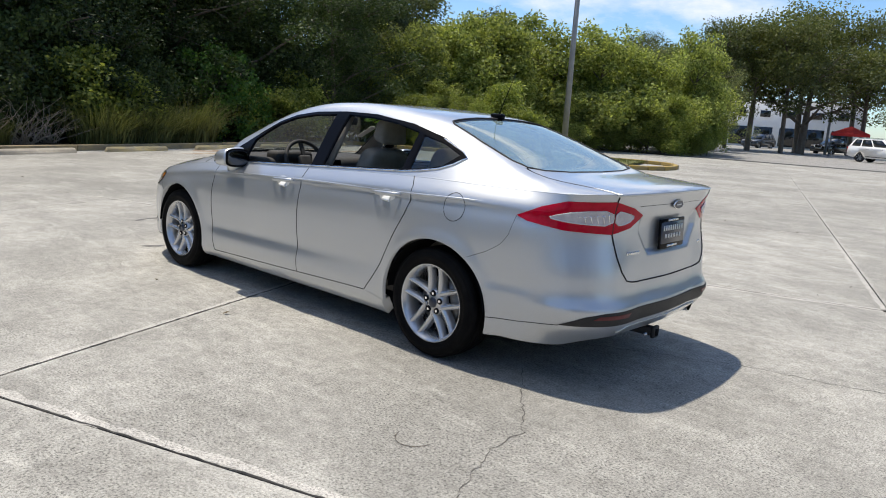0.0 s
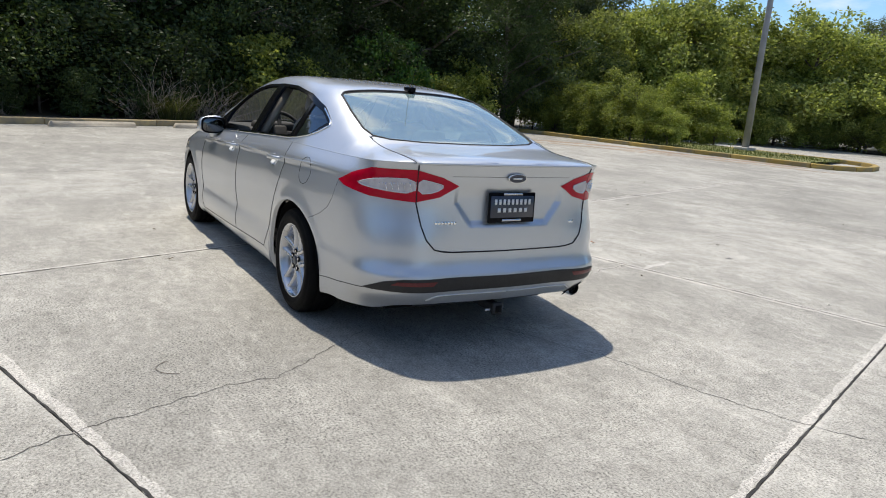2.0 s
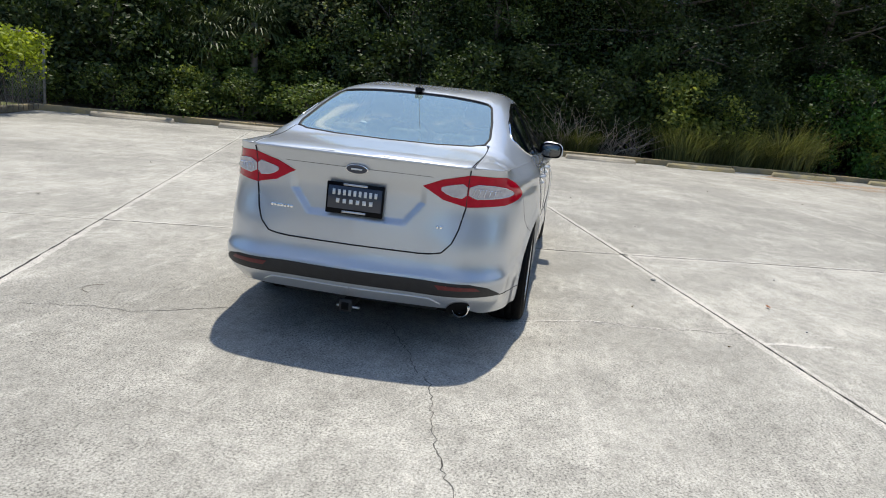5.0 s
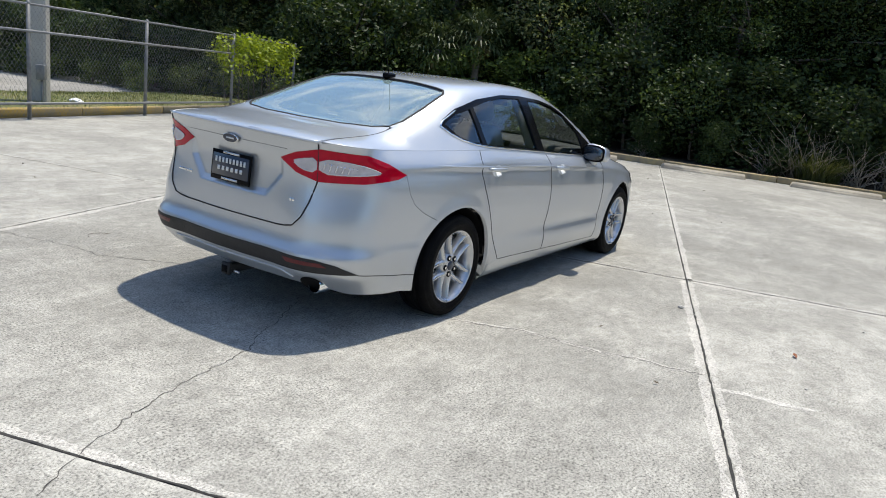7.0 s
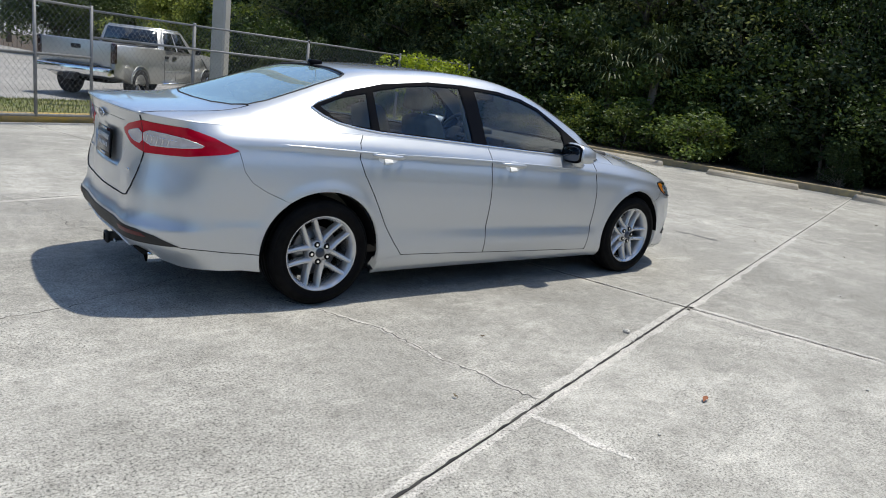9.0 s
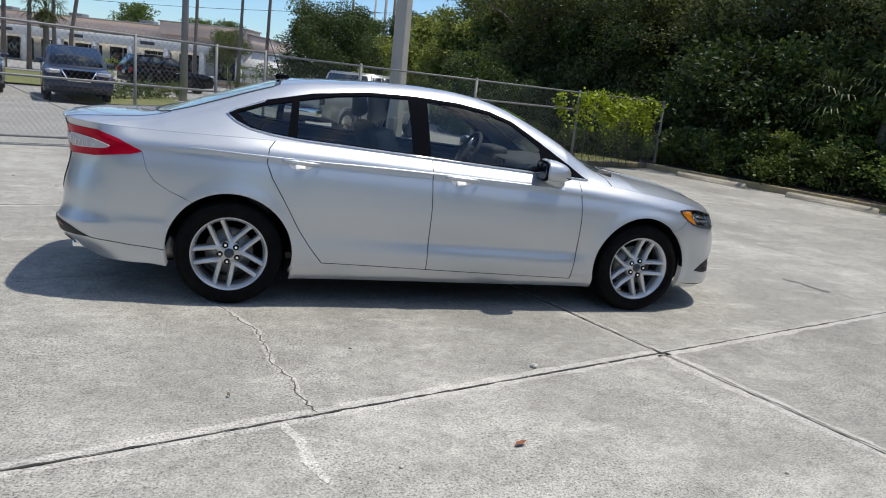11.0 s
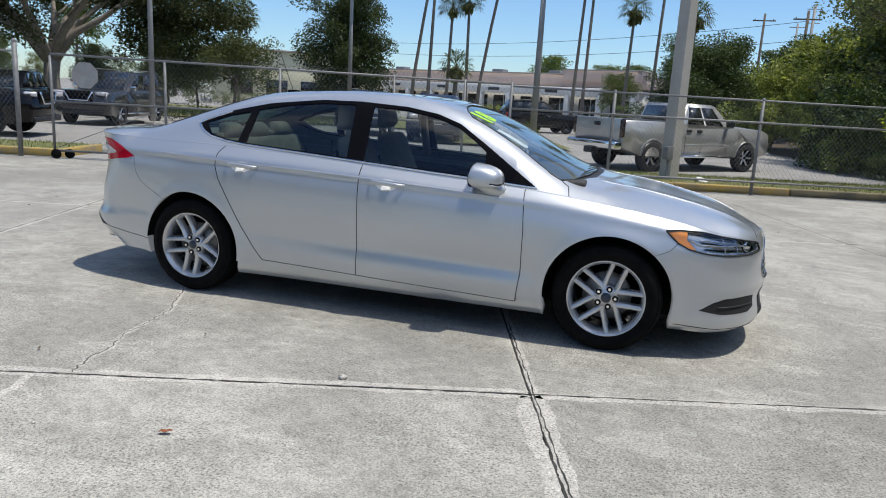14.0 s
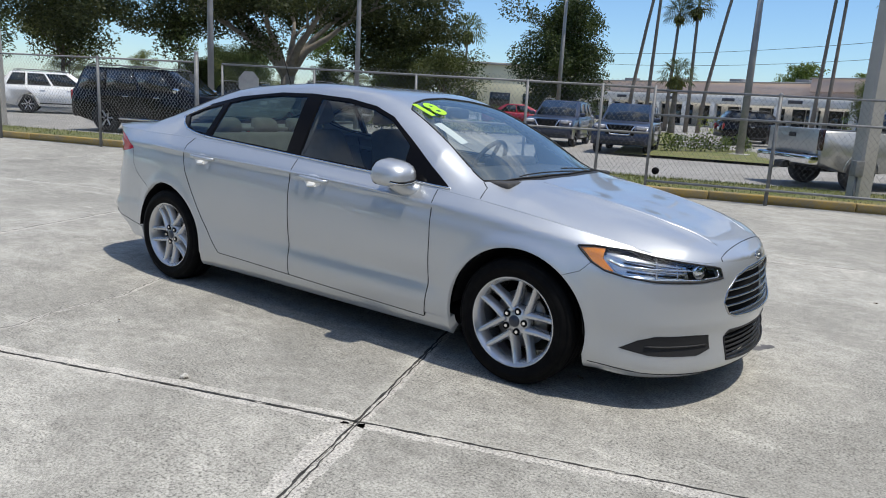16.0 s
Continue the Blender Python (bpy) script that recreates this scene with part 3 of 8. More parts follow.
    for pane, hole in zip(PANES, holes):
        if sg > 0 and pane != "quarter_window":
            continue  # both windows of the left side are wound down
        ob = part(pane, patch(upper, hole, 0.05, (), 0, -0.006, one), M_GLASS, car, "lightly tinted side glass")
        ob.visible_shadow = False
    trim = glazed([(0.955, 0.930), (0.6, 0.953), (0.2, 0.975), (-0.33, 1.006), (-1.05, 1.048), (-1.20, 1.064), (-1.33, 1.088), (-1.41, 1.120), (-1.469, 1.161), (-1.42, 1.19), (-1.24, 1.255)])
    part("belt_trim", line_on(upper, trim, 0.0065, 0.002, 0.04, sg), M_CHROME, car, "thin chrome window trim")
    # door handles
    for hx, hz, door in ((0.02, 0.885, front_door), (-1.02, 0.916, rear_door)):
        base = lower([s_x(hx)], [hz])[0] * np.array([1, sg, 1])
        bm = bmesh.new()
        n = 17
        rings = []
        for i in range(n):
            t = i / (n - 1)
            px = hx + (t - 0.5) * 0.235
            c = lower([s_x(px)], [hz + 0.010 * (0.5 - t) * 1.2])[0]
            out = 0.030 * (1 - abs(2 * t - 1) ** 4)
            hh, th = 0.014 * (1 - 0.45 * abs(2 * t - 1) ** 3), 0.009
            rings.append([bm.verts.new((c[0], (c[1] + out + th * math.cos(a)) * sg, c[2] + hh * math.sin(a))) for a in np.linspace(0, math.tau, 12, endpoint=False)])
        for a, b in zip(rings, rings[1:]):
            for k in range(12):
                bm.faces.new((a[k], a[(k + 1) % 12], b[(k + 1) % 12], b[k]))
        bm.faces.new(rings[0])
        bm.faces.new(rings[-1][::-1])
        bmesh.ops.recalc_face_normals(bm, faces=bm.faces)
        part("door_handle", bm, M_PAINT, door, "silver pull handle")
        # pale cup: part of the sun's glint is painted into its colour
        cup = rounded([(s_x(hx - 0.085), hz - 0.002), (s_x(hx - 0.06), hz - 0.045), (s_x(hx + 0.05), hz - 0.045), (s_x(hx + 0.075), hz - 0.004), (s_x(hx + 0.03), hz + 0.025), (s_x(hx - 0.03), hz + 0.025)])
        part("handle_cup", patch(lower, cup, 0.012, (), 0, 0.0012, one), M_CUP, door, "handle recess, pale silver for the glint of the sun")
        # added white face that imitates the sun glinting below the handle
        bm = bmesh.new()
        c0, c1 = (lower([s_x(hx + d)], [hz - 0.030])[0] for d in (-0.036, 0.022))
        tops, lows = [], []
        for c, d in ((c0, 0.006), (c1, 0.0)):
            tops += [bm.verts.new((c[0], (c[1] + 0.001) * sg, hz - 0.016)), bm.verts.new((c[0], (c[1] + 0.022) * sg, hz - 0.037 - d))]
            lows += [bm.verts.new((c[0], (c[1] - 0.010) * sg, hz - 0.046)), bm.verts.new((c[0], (c[1] + 0.012) * sg, hz - 0.044 - d))]
        for f in ((tops[0], tops[2], tops[3], tops[1]), (tops[1], tops[3], lows[3], lows[1]), (lows[0], lows[1], lows[3], lows[2]), (tops[0], tops[1], lows[1], lows[0]), (tops[2], lows[2], lows[3], tops[3])):
            bm.faces.new(f)
        bmesh.ops.recalc_face_normals(bm, faces=bm.faces)
        part("handle_scoop", bm, M_WHITE, door, "white sloping face added for the glint of the sun under the handle", False)
    # inner door cards
    card = flank([(-1.0, 0.42), (-1.15, 0.95), (0.9, 0.88), (0.9, 0.38), (0, 0.38), (-1.0, 0.42)])[:-1]
    part("door_card", patch(lower, card, 0.12, (), 0.02, -0.075, one), M_TRIM, car, "dark inner door trim")

    # tail lamp: the outer piece on the wing, the inner piece on the lid
    cut = s_r(0.588)
    outer = [(cut, 1.019), (s_x(-2.20), 1.008), (s_x(-2.07), 0.968), (s_x(-1.935), 0.908), (s_x(-2.0), 0.886), (s_x(-2.2), 0.858), (cut, 0.849)]
    inner = [(s_r(0.35), 0.942), (s_r(0.45), 0.985), (cut, 1.018), (cut, 0.850), (s_r(0.46), 0.880)]
    for pn, poly, clear in (("tail_lamp_outer", outer, [(cut + 0.008, 0.974), (s_x(-2.25), 0.962), (s_x(-2.115), 0.924), (s_x(-2.13), 0.911), (s_x(-2.25), 0.899), (cut + 0.008, 0.894)]),
                            ("tail_lamp_inner", inner, [(s_r(0.435), 0.940), (s_r(0.49), 0.957), (cut - 0.008, 0.974), (cut - 0.008, 0.894), (s_r(0.49), 0.904)])):
        lamp = part(pn, patch(lower, dense(poly, 0.03), 0.02, (), 0.03, 0.004, one), M_RED, car, "glossy red tail lamp")
        part("clear_lens", patch(lower, rounded(clear, 1), 0.015, (), 0.004, 0.0075, one), M_TAILCLEAR, lamp, "clear ribbed reversing lens")
        part("lens_edge", line_on(lower, rounded(clear, 1) + rounded(clear, 1)[:1], 0.0030, 0.0075, 0.02, sg, 6), M_CRYSTAL, lamp, "bright edge round the clear lens")
        for k in range(9 if pn.endswith("outer") else 0):
            q = lower([cut + 0.045 + k * 0.0215], [0.948 - 0.0018 * k])[0]
            bm = bmesh.new()
            bmesh.ops.create_icosphere(bm, subdivisions=1, radius=0.0048)
            part("lamp_bead", bm, M_CHROME, lamp, "", True, Matrix.Translation((q[0] - 0.009, (q[1] + 0.005) * sg, q[2])))
        for k in range(5 if pn.endswith("outer") else 0):
            a = cut + 0.03 + k * 0.034
            part("lens_rib", line_on(lower, [(a, 0.90), (a + 0.012, 0.955 - k * 0.004)], 0.0022, 0.009, 0.02, sg, 4), M_CHROME, lamp)
    part("panel_joint", line_on(lower, [(cut, 1.045), (cut, 0.845), (s_r(0.556), 0.728), (s_r(0.525), 0.655), (s_r(0.478), 0.604), (s_r(0.43), 0.593), (s_r(0.36), 0.586), (s_r(0), 0.586)], 0.0042, 0.0012, 0.02, sg), M_SEAM, car, "black boot lid gap")

    # headlamp
    lampo = HL_TOP + HL_LOW
    house = part("headlamp", patch(lower, lampo, 0.02, (), 0.0, -0.045, one), M_HOUSING, car, "headlamp with clear lens and amber corner")
    part("lens", patch(lower, lampo, 0.02, (), 0.0, 0.002, one), M_LENS, house, "clear lens").visible_shadow = False
    part("lamp_edge", line_on(lower, lampo + lampo[:1], 0.0052, 0.000, 0.02, sg), M_SEAM, house)
    part("amber_reflector", patch(lower, [(s_x(1.738), 0.755), (s_x(1.80), 0.762), (s_x(1.85), 0.760), (s_x(1.845), 0.715), (s_x(1.90), 0.662), (s_x(1.86), 0.668), (s_x(1.800), 0.699)], 0.015, (), 0.01, -0.004, one), M_AMBER, house, "amber side reflector")
    part("bright_bowl", patch(lower, [(s_x(1.86), 0.758), (s_x(2.07), 0.730), (s_f(0.64), 0.708), (s_f(0.635), 0.636), (s_x(2.06), 0.636), (s_x(1.92), 0.655), (s_x(1.86), 0.712)], 0.012, (), 0.02, -0.020, one), M_HOUSING, house, "bright reflector")
    for k in range(5):
        part("reflector_rib", line_on(lower, [(s_x(1.965 - 0.008 * k), 0.650 + 0.018 * k), (s_x(2.075), 0.643 + 0.0165 * k), (s_f(0.655), 0.641 + 0.0125 * k)], 0.0045, -0.016, 0.02, sg, 6), M_GLOSS if k % 2 else M_CHROME, house)
    for k in (5, 8):
        a = s_x(1.90) + (s_f(0.645) - s_x(1.90)) * (k + 0.5) / 10
        part("reflector_wall", line_on(lower, [(a, 0.652 - 0.0022 * k), (a + 0.006, 0.750 - 0.0042 * k)], 0.006, -0.014, 0.02, sg, 6), M_HOUSING, house)
    part("lamp_divider", line_on(lower, [(s_x(1.87), 0.712), (s_x(1.93), 0.690), (s_x(2.06), 0.684), (s_f(0.62), 0.680)], 0.005, -0.009, 0.02, sg, 6), M_CHROME, house)
    part("lamp_end_trim", line_on(lower, [(s_f(0.475), 0.676), (s_f(0.468), 0.652), (s_f(0.485), 0.640), (s_f(0.56), 0.636)], 0.006, -0.008, 0.02, sg, 6), M_HOUSING, house)
    part("dark_bezel", patch(lower, [(s_f(0.635), 0.702), (s_f(0.50), 0.682), (s_f(0.462), 0.672), (s_f(0.458), 0.642), (s_f(0.55), 0.637), (s_f(0.63), 0.638)], 0.012, (), 0.02, -0.034, one), M_GLOSS, house, "black inner bezel")
    c = lower([s_f(0.56)], [0.665])[0]
    bm = lathe([(0.0, 0.012), (0.022, 0.008), (0.030, 0.0), (0.034, 0.0), (0.036, -0.02)], 24)
    part("projector", bm, M_CHROME, house, "", True, Matrix.Translation((c[0] - 0.022, c[1] * sg, c[2])) @ pose(0, 0, 0, 0, 0, -90 + sg * 28))
    part("light_strip", line_on(lower, [(s_x(1.93), 0.648), (s_x(2.08), 0.636), (s_f(0.57), 0.634)], 0.006, -0.008, 0.02, sg), M_CHROME, house)
    brow = HL_TOP[1:6] + [(s, float(SHOULDER(_bx(s)))) for s in np.linspace(s_f(0.50), s_x(1.80), 36)]
    part("lamp_brow", patch(lower, brow, 0.012, (), 0.0, 0, one), M_PAINT, car)
    # folded edge where flank and upper skin meet
    part("shoulder_fold", line_on(lower, [(s, float(SHOULDER(_bx(s))) - 0.001) for s in np.linspace(s_r(0.606), s_f(0.50), 120)], 0.0035, -0.0022, 0.03, sg, 8), M_PAINT, car)
    # fog lamp cover
    fog = [(s_x(1.955), 0.305), (s_x(2.03), 0.350), (s_x(2.10), 0.374), (s_f(0.60), 0.376), (s_f(0.52), 0.370), (s_f(0.505), 0.300), (s_f(0.58), 0.276), (s_x(2.08), 0.280)]
    cover = part("fog_lamp_cover", patch(lower, fog, 0.02, (), 0.006, 0.002, one), M_SEAM, car, "black plastic bumper vent")
    part("vent_bar", line_on(lower, [(s_x(2.06), 0.322), (s_f(0.53), 0.324)], 0.005, 0.004, 0.03, sg), M_PLASTIC, cover)

# hidden baffles across the nose, added to block sun leaking through the front
for z in (0.605, 0.40):
    tray = bmesh.new()
    inset = 0.055 if z > 0.5 else 0.018
    edge = [(p[0] - inset, p[1] - inset * 0.6) for p in lower(np.linspace(s_x(1.90), S_END, 24), np.full(24, z))]
    tray.faces.new([tray.verts.new((x, y, z)) for x, y in edge] + [tray.verts.new((x, -y, z)) for x, y in edge[::-1]])
    part("nose_baffle", tray, M_DARK, car)
# bumpers, one mesh each over the whole width
rear_bumper = [(0, 0.582), (s_r(0.41), 0.584), (s_r(0.478), 0.602), (s_r(0.556), 0.728), (s_r(0.580), 0.846), (s_x(-2.2), 0.858), (s_x(-2.0), 0.886)] + flank(SEAM_RB) + arch(-AXLE, 125, 195) + [(s_x(-1.80), 0.225)] + [(s, 0.235 + 0.055 * ease(_bx(s), -2.2, -2.42)) for s in np.linspace(s_x(-1.9), 0, 40)]
rb = part("rear_bumper", patch(lower, rear_bumper, 0.022, (), 0.05, 0, (1, -1)), M_PAINT, car)
strip = [(0, 0.456), (s_r(0.40), 0.457), (s_r(0.62), 0.452), (s_r(0.70), 0.430), (s_r(0.775), 0.376), (s_r(0.70), 0.378), (s_r(0.5), 0.378), (0, 0.380)]
part("lower_strip", patch(lower, strip, 0.016, (), 0.01, 0.004, (1, -1)), M_PLASTIC, rb, "black plastic lower bumper band")
for sg in (1, -1):
    part("rear_reflector", patch(lower, [(s_r(0.46), 0.440), (s_r(0.645), 0.436), (s_r(0.67), 0.417), (s_r(0.48), 0.417)], 0.02, (), 0.004, 0.008, (sg,)), M_REDDARK, rb, "dark red reflector")
    part("panel_joint", line_on(lower, [(s_r(0.775), 0.372), (s_x(-2.0), 0.345), (s_x(-1.80), 0.328)], 0.0024, 0.0, 0.03, sg), M_SEAM, rb, "joint above the lower valance")
part("diffuser_edge", line_on(lower, [(s_r(0.50), 0.322), (s_r(0.44), 0.352), (0, 0.352)], 0.006, 0.002, 0.03, 1), M_PAINT, rb)
part("diffuser_edge", line_on(lower, [(s_r(0.50), 0.322), (s_r(0.44), 0.352), (0, 0.352)], 0.006, 0.002, 0.03, -1), M_PAINT, rb)
grille_u = [(S_END, 0.664), (s_f(0.20), 0.657), (s_f(0.335), 0.632), (s_f(0.42), 0.575), (s_f(0.447), 0.520), (s_f(0.415), 0.466), (s_f(0.36), 0.447), (s_f(0.2), 0.438), (S_END, 0.436)]
grille_l = [(S_END, 0.362), (s_f(0.25), 0.366), (s_f(0.37), 0.372), (s_f(0.405), 0.345), (s_f(0.385), 0.228), (s_f(0.2), 0.216), (S_END, 0.212)]
front_bumper = [(S_END, 0.160)] + [(s, 0.160 - 0.004 * math.sin(s * 3) + 0.018 * (1 - float(ease(_bx(s), 1.80, 2.05)))) for s in np.linspace(S_END - 0.03, s_x(1.80), 40)] + arch(AXLE, -12, 50) + flank(SEAM_FB[::-1])[1:] + HL_LOW[:-2][::-1] + [(s_f(0.455), 0.678), (s_f(0.50), 0.688)] + [(s, float(SHOULDER(_bx(s)))) for s in np.linspace(s_f(0.50), S_END, 30)] + [(S_END, 0.664)]
front_bumper += grille_u[1:] + [(S_END, 0.362)] + grille_l[1:]
fb = part("front_bumper", patch(lower, front_bumper, 0.022, (), 0.04, 0, (1, -1)), M_PAINT, car)
for gname, poly, n, z0, z1 in (("upper_grille", grille_u, 6, 0.46, 0.645), ("lower_grille", grille_l, 6, 0.238, 0.352)):
    gr = part(gname, patch(lower, poly, 0.03, (), 0.0, -0.045, (1, -1)), M_DARK, car, "dark grille opening with bright bars")
    for k in range(n):
        z = z0 + (z1 - z0) * k / (n - 1)
        w = float(np.interp(z, [0.44, 0.466, 0.52, 0.575, 0.632, 0.657], [0.30, 0.415, 0.447, 0.42, 0.335, 0.20])) if gname == "upper_grille" else 0.375 + (z - 0.24) * 0.2
        for sg in (1, -1):
            part("grille_bar", line_on(lower, [(s_f(w), z), (s_f(w * 0.5), z), (S_END, z)], 0.0055, -0.014, 0.03, sg, 8), M_DARKCHROME if gname == "upper_grille" else M_PLASTIC, gr)
    for sg in (1, -1):
        part("grille_rim", line_on(lower, poly, 0.0055, -0.001, 0.02, sg, 8), M_DARKCHROME if gname == "upper_grille" else M_PLASTIC, gr)

for sg in (1, -1):
    part("panel_joint", line_on(lower, [(s_x(1.82), 0.214), (s_x(2.05), 0.190), (s_f(0.45), 0.182), (S_END, 0.182)], 0.0022, 0.0, 0.03, sg), M_SEAM, fb, "joint above the front valance")
# boot lid: its rear face and its deck
lid_face = [(0, 1.064)] + [(s, float(SHOULDER(_bx(s)))) for s in np.linspace(0.02, s_r(0.60), 18)] + [(s_r(0.588), 0.845), (s_r(0.556), 0.728), (s_r(0.525), 0.655), (s_r(0.478), 0.604), (s_r(0.43), 0.593), (s_r(0.36), 0.586), (0, 0.586)]
lid = part("boot_lid", patch(lower, lid_face, 0.011, (), 0.0, 0, (1, -1)), M_PAINT, car)
_edge = lower(np.linspace(0, s_r(0.61), 24), SHOULDER(_bx(np.linspace(0, s_r(0.61), 24))))
_edge = _edge[_edge[:, 1] < 0.598]
X_END = float(np.interp(0.603, _shy[:300], _shx[:300]))
deck = [(float(p[0]) + 1e-4, float(p[1])) for p in _edge] + [(-1.86, 0.599), (-1.81, 0.586), (-1.865, 0.50), (-1.915, 0.30), (-1.93, 0.0)]
part("deck", patch(upper, deck, 0.03, (), 0.006, 0, (1, -1)), M_PAINT, lid)
for sg in (1, -1):
    part("panel_joint", line_on(upper, [(X_END + 0.004, 0.6005), (-1.86, 0.6005), (-1.81, 0.592)], 0.0034, -0.0012, 0.03, sg), M_SEAM, car, "black boot lid gap")
_lip = [(float(p[0]) + 0.004, float(p[1]), float(p[2]) - 0.005) for p in _edge]
part("deck_lip", tube([(x, -y, z) for x, y, z in _lip[:0:-1]] + _lip, 0.008, 10), M_PAINT, lid)
# thin black beads stand in for the shade line below the lid's crease
part("lid_crease_shade", line_on(lower, [(s_r(0.40), 0.992), (s_r(0.2), 0.994), (0, 0.994)], 0.0012, 0.0002, 0.03, 1), M_SEAM, lid)
part("lid_crease_shade", line_on(lower, [(s_r(0.40), 0.992), (s_r(0.2), 0.994), (0, 0.994)], 0.0012, 0.0002, 0.03, -1), M_SEAM, lid)

# roof with pillars
BL = [(-1.93, 0.0), (-1.915, 0.30), (-1.865, 0.50), (-1.80, 0.575), (-1.70, 0.590), (-1.45, 0.565), (-1.20, 0.525), (-1.155, 0.49), (-1.135, 0.25), (-1.13, 0.0)]
WS = [(0.30, 0.0), (0.335, 0.25), (0.395, 0.44), (0.455, 0.535), (0.62, 0.575), (0.85, 0.635), (1.075, 0.690), (1.15, 0.60), (1.215, 0.35), (1.235, 0.0)]
roof = [(x, float(half_width(x))) for x in np.linspace(X_END, 1.15, 120)] + [(1.13, 0.735), (1.085, 0.700)] + WS[:7][::-1] + BL[::-1][:7] + [(-1.80, 0.603), (-1.86, 0.603)]
part("roof", patch(upper, roof, 0.028, [glazed(DLO + DLO[:1])[:-1]], 0.006, 0, (1, -1)), M_PAINT, car)
part("windscreen", patch(upper, WS, 0.05, (), 0, -0.004, (1, -1)), M_SCREEN, car, "clear windscreen").visible_shadow = False
part("rear_screen", patch(upper, BL, 0.05, (), 0, -0.004, (1, -1)), M_REARGLASS, car, "tinted rear window")
for sg in (1, -1):
    part("screen_seal", line_on(upper, BL, 0.009, -0.004, 0.03, sg), M_SEAM, car, "black window seal")
    part("screen_seal", line_on(upper, WS, 0.006, -0.002, 0.03, sg), M_SEAM, car, "black window seal")
    part("frit_band", patch(upper, [(-1.13, 0), (-1.135, 0.25), (-1.155, 0.49), (-1.185, 0.49), (-1.168, 0.25), (-1.165, 0)], 0.03, (), 0, -0.002, (sg,)), M_GLOSS, car, "black band along the glass edge")
cowl = [(1.235, 0.0), (1.215, 0.35), (1.15, 0.60), (1.075, 0.690), (1.085, 0.698), (1.17, 0.615), (1.262, 0.36), (1.28, 0.0)]
part("cowl", patch(upper, cowl, 0.03, (), 0.01, -0.006, (1, -1)), M_PLASTIC, car, "black plastic scuttle below the windscreen")
hood_side = [(1.13, 0.735), (1.15, float(half_width(1.15)))] + [(x, float(half_width(x)) + 0.0012) for x in np.linspace(1.17, 2.262, 60)]
hood_nose = [(2.262, float(half_width(2.262)) + 0.0012), (2.252, 0.40), (2.246, 0.20), (2.243, 0.0)]
hood = [(1.28, 0.0), (1.262, 0.36), (1.17, 0.615), (1.085, 0.698)] + hood_side + hood_nose[1:]
part("bonnet", patch(upper, hood, 0.025, (), 0.015, 0.001, (1, -1)), M_PAINT, car)
for sg in (1, -1):
    part("panel_joint", line_on(upper, [(1.085, 0.700), (1.13, 0.735), (1.148, float(half_width(1.15)) - 0.004)], 0.0032, -0.0006, 0.02, sg), M_SEAM, car, "bonnet gap")
    part("panel_joint", line_on(upper, [(hood_nose[0][0], hood_nose[0][1] - 0.01)] + hood_nose[1:], 0.0026, -0.0004, 0.03, sg), M_SEAM, car, "bonnet gap")
    nose = hood_nose[::-1] + [(x, float(half_width(x))) for x in np.linspace(2.264, float(_shx[-1]) - 2e-4, 24)] + [(float(_shx[-1]) - 1e-4, 0)]
    part("nose_top", patch(upper, nose, 0.02, (), 0.0, 0, (sg,)), M_PAINT, fb)
    part("bonnet_crease", line_on(upper, [(1.28, 0.40), (1.7, 0.40), (2.0, 0.36), (2.2, 0.30)], 0.004, -0.001, 0.04, sg, 8), M_PAINT, car)

# badges, plate and small fittings at the tail and nose
def oval(rx, rz, depth, rim):
    bm = bmesh.new()
    rings = [[bm.verts.new((o, rx * k * math.cos(a), rz * k * math.sin(a))) for a in np.linspace(0, math.tau, 40, endpoint=False)] for k, o in ((1.0, 0), (1.0, depth * 0.7), (0.97, depth), (1 - rim, depth))]
    for a, b in zip(rings, rings[1:]):
        for i in range(40):
            bm.faces.new((a[i], a[(i + 1) % 40], b[(i + 1) % 40], b[i]))
    return bm


def oval_face(rx, rz, depth):
    bm = bmesh.new()
    bm.faces.new([bm.verts.new((depth, rx * math.cos(a), rz * math.sin(a))) for a in np.linspace(0, math.tau, 40, endpoint=False)])
    return bm


for x, z, rx, rz, rot in ((-2.440, 0.990, 0.062, 0.025, pose(0, 0, 0, 0, 6, 180)), (2.334, 0.692, 0.05, 0.02, pose(0, 0, 0, 0, -38, 0))):
    badge = part("badge", oval(rx, rz, 0.008, 0.10), M_CHROME, car, "oval badge with a bright rim", True, Matrix.Translation((x, 0, z)) @ rot)
    part("badge_face", oval_face(rx * 0.92, rz * 0.90, 0.006), M_BLUEGREY, badge)
    part("badge_script", rbox(0.002, rx * 0.95, rz * 0.35, 0, 1, (0.0075, 0, 0)), M_PLATETEXT, badge)
plate = part("number_plate", rbox(0.012, 0.312, 0.166, 0.004, 2), M_GLOSS, car, "black dealer plate frame", True, Matrix.Translation((-2.424, 0.005, 0.827)) @ pose(0, 0, 0, 0, 3, 0))
part("plate_face", rbox(0.004, 0.292, 0.120, 0.002, 1, (-0.0065, 0, 0.004)), M_BLUEGREY, plate, "dark blue plate")
for nx, w, z, hgt in ((9, 0.0285, 0.031, 0.034), (6, 0.036, -0.014, 0.027)):
    for k in range(nx):
        part("print_bar", rbox(0.002, w * 0.52, hgt * 0.86, 0, 1, (-0.0095, (k - (nx - 1) / 2) * w, z)), M_PLATETEXT, plate)
for z in (0.074, -0.070):
    part("print_bar", rbox(0.002, 0.13, 0.012, 0, 1, (-0.0075, 0, z)), M_RIM, plate)
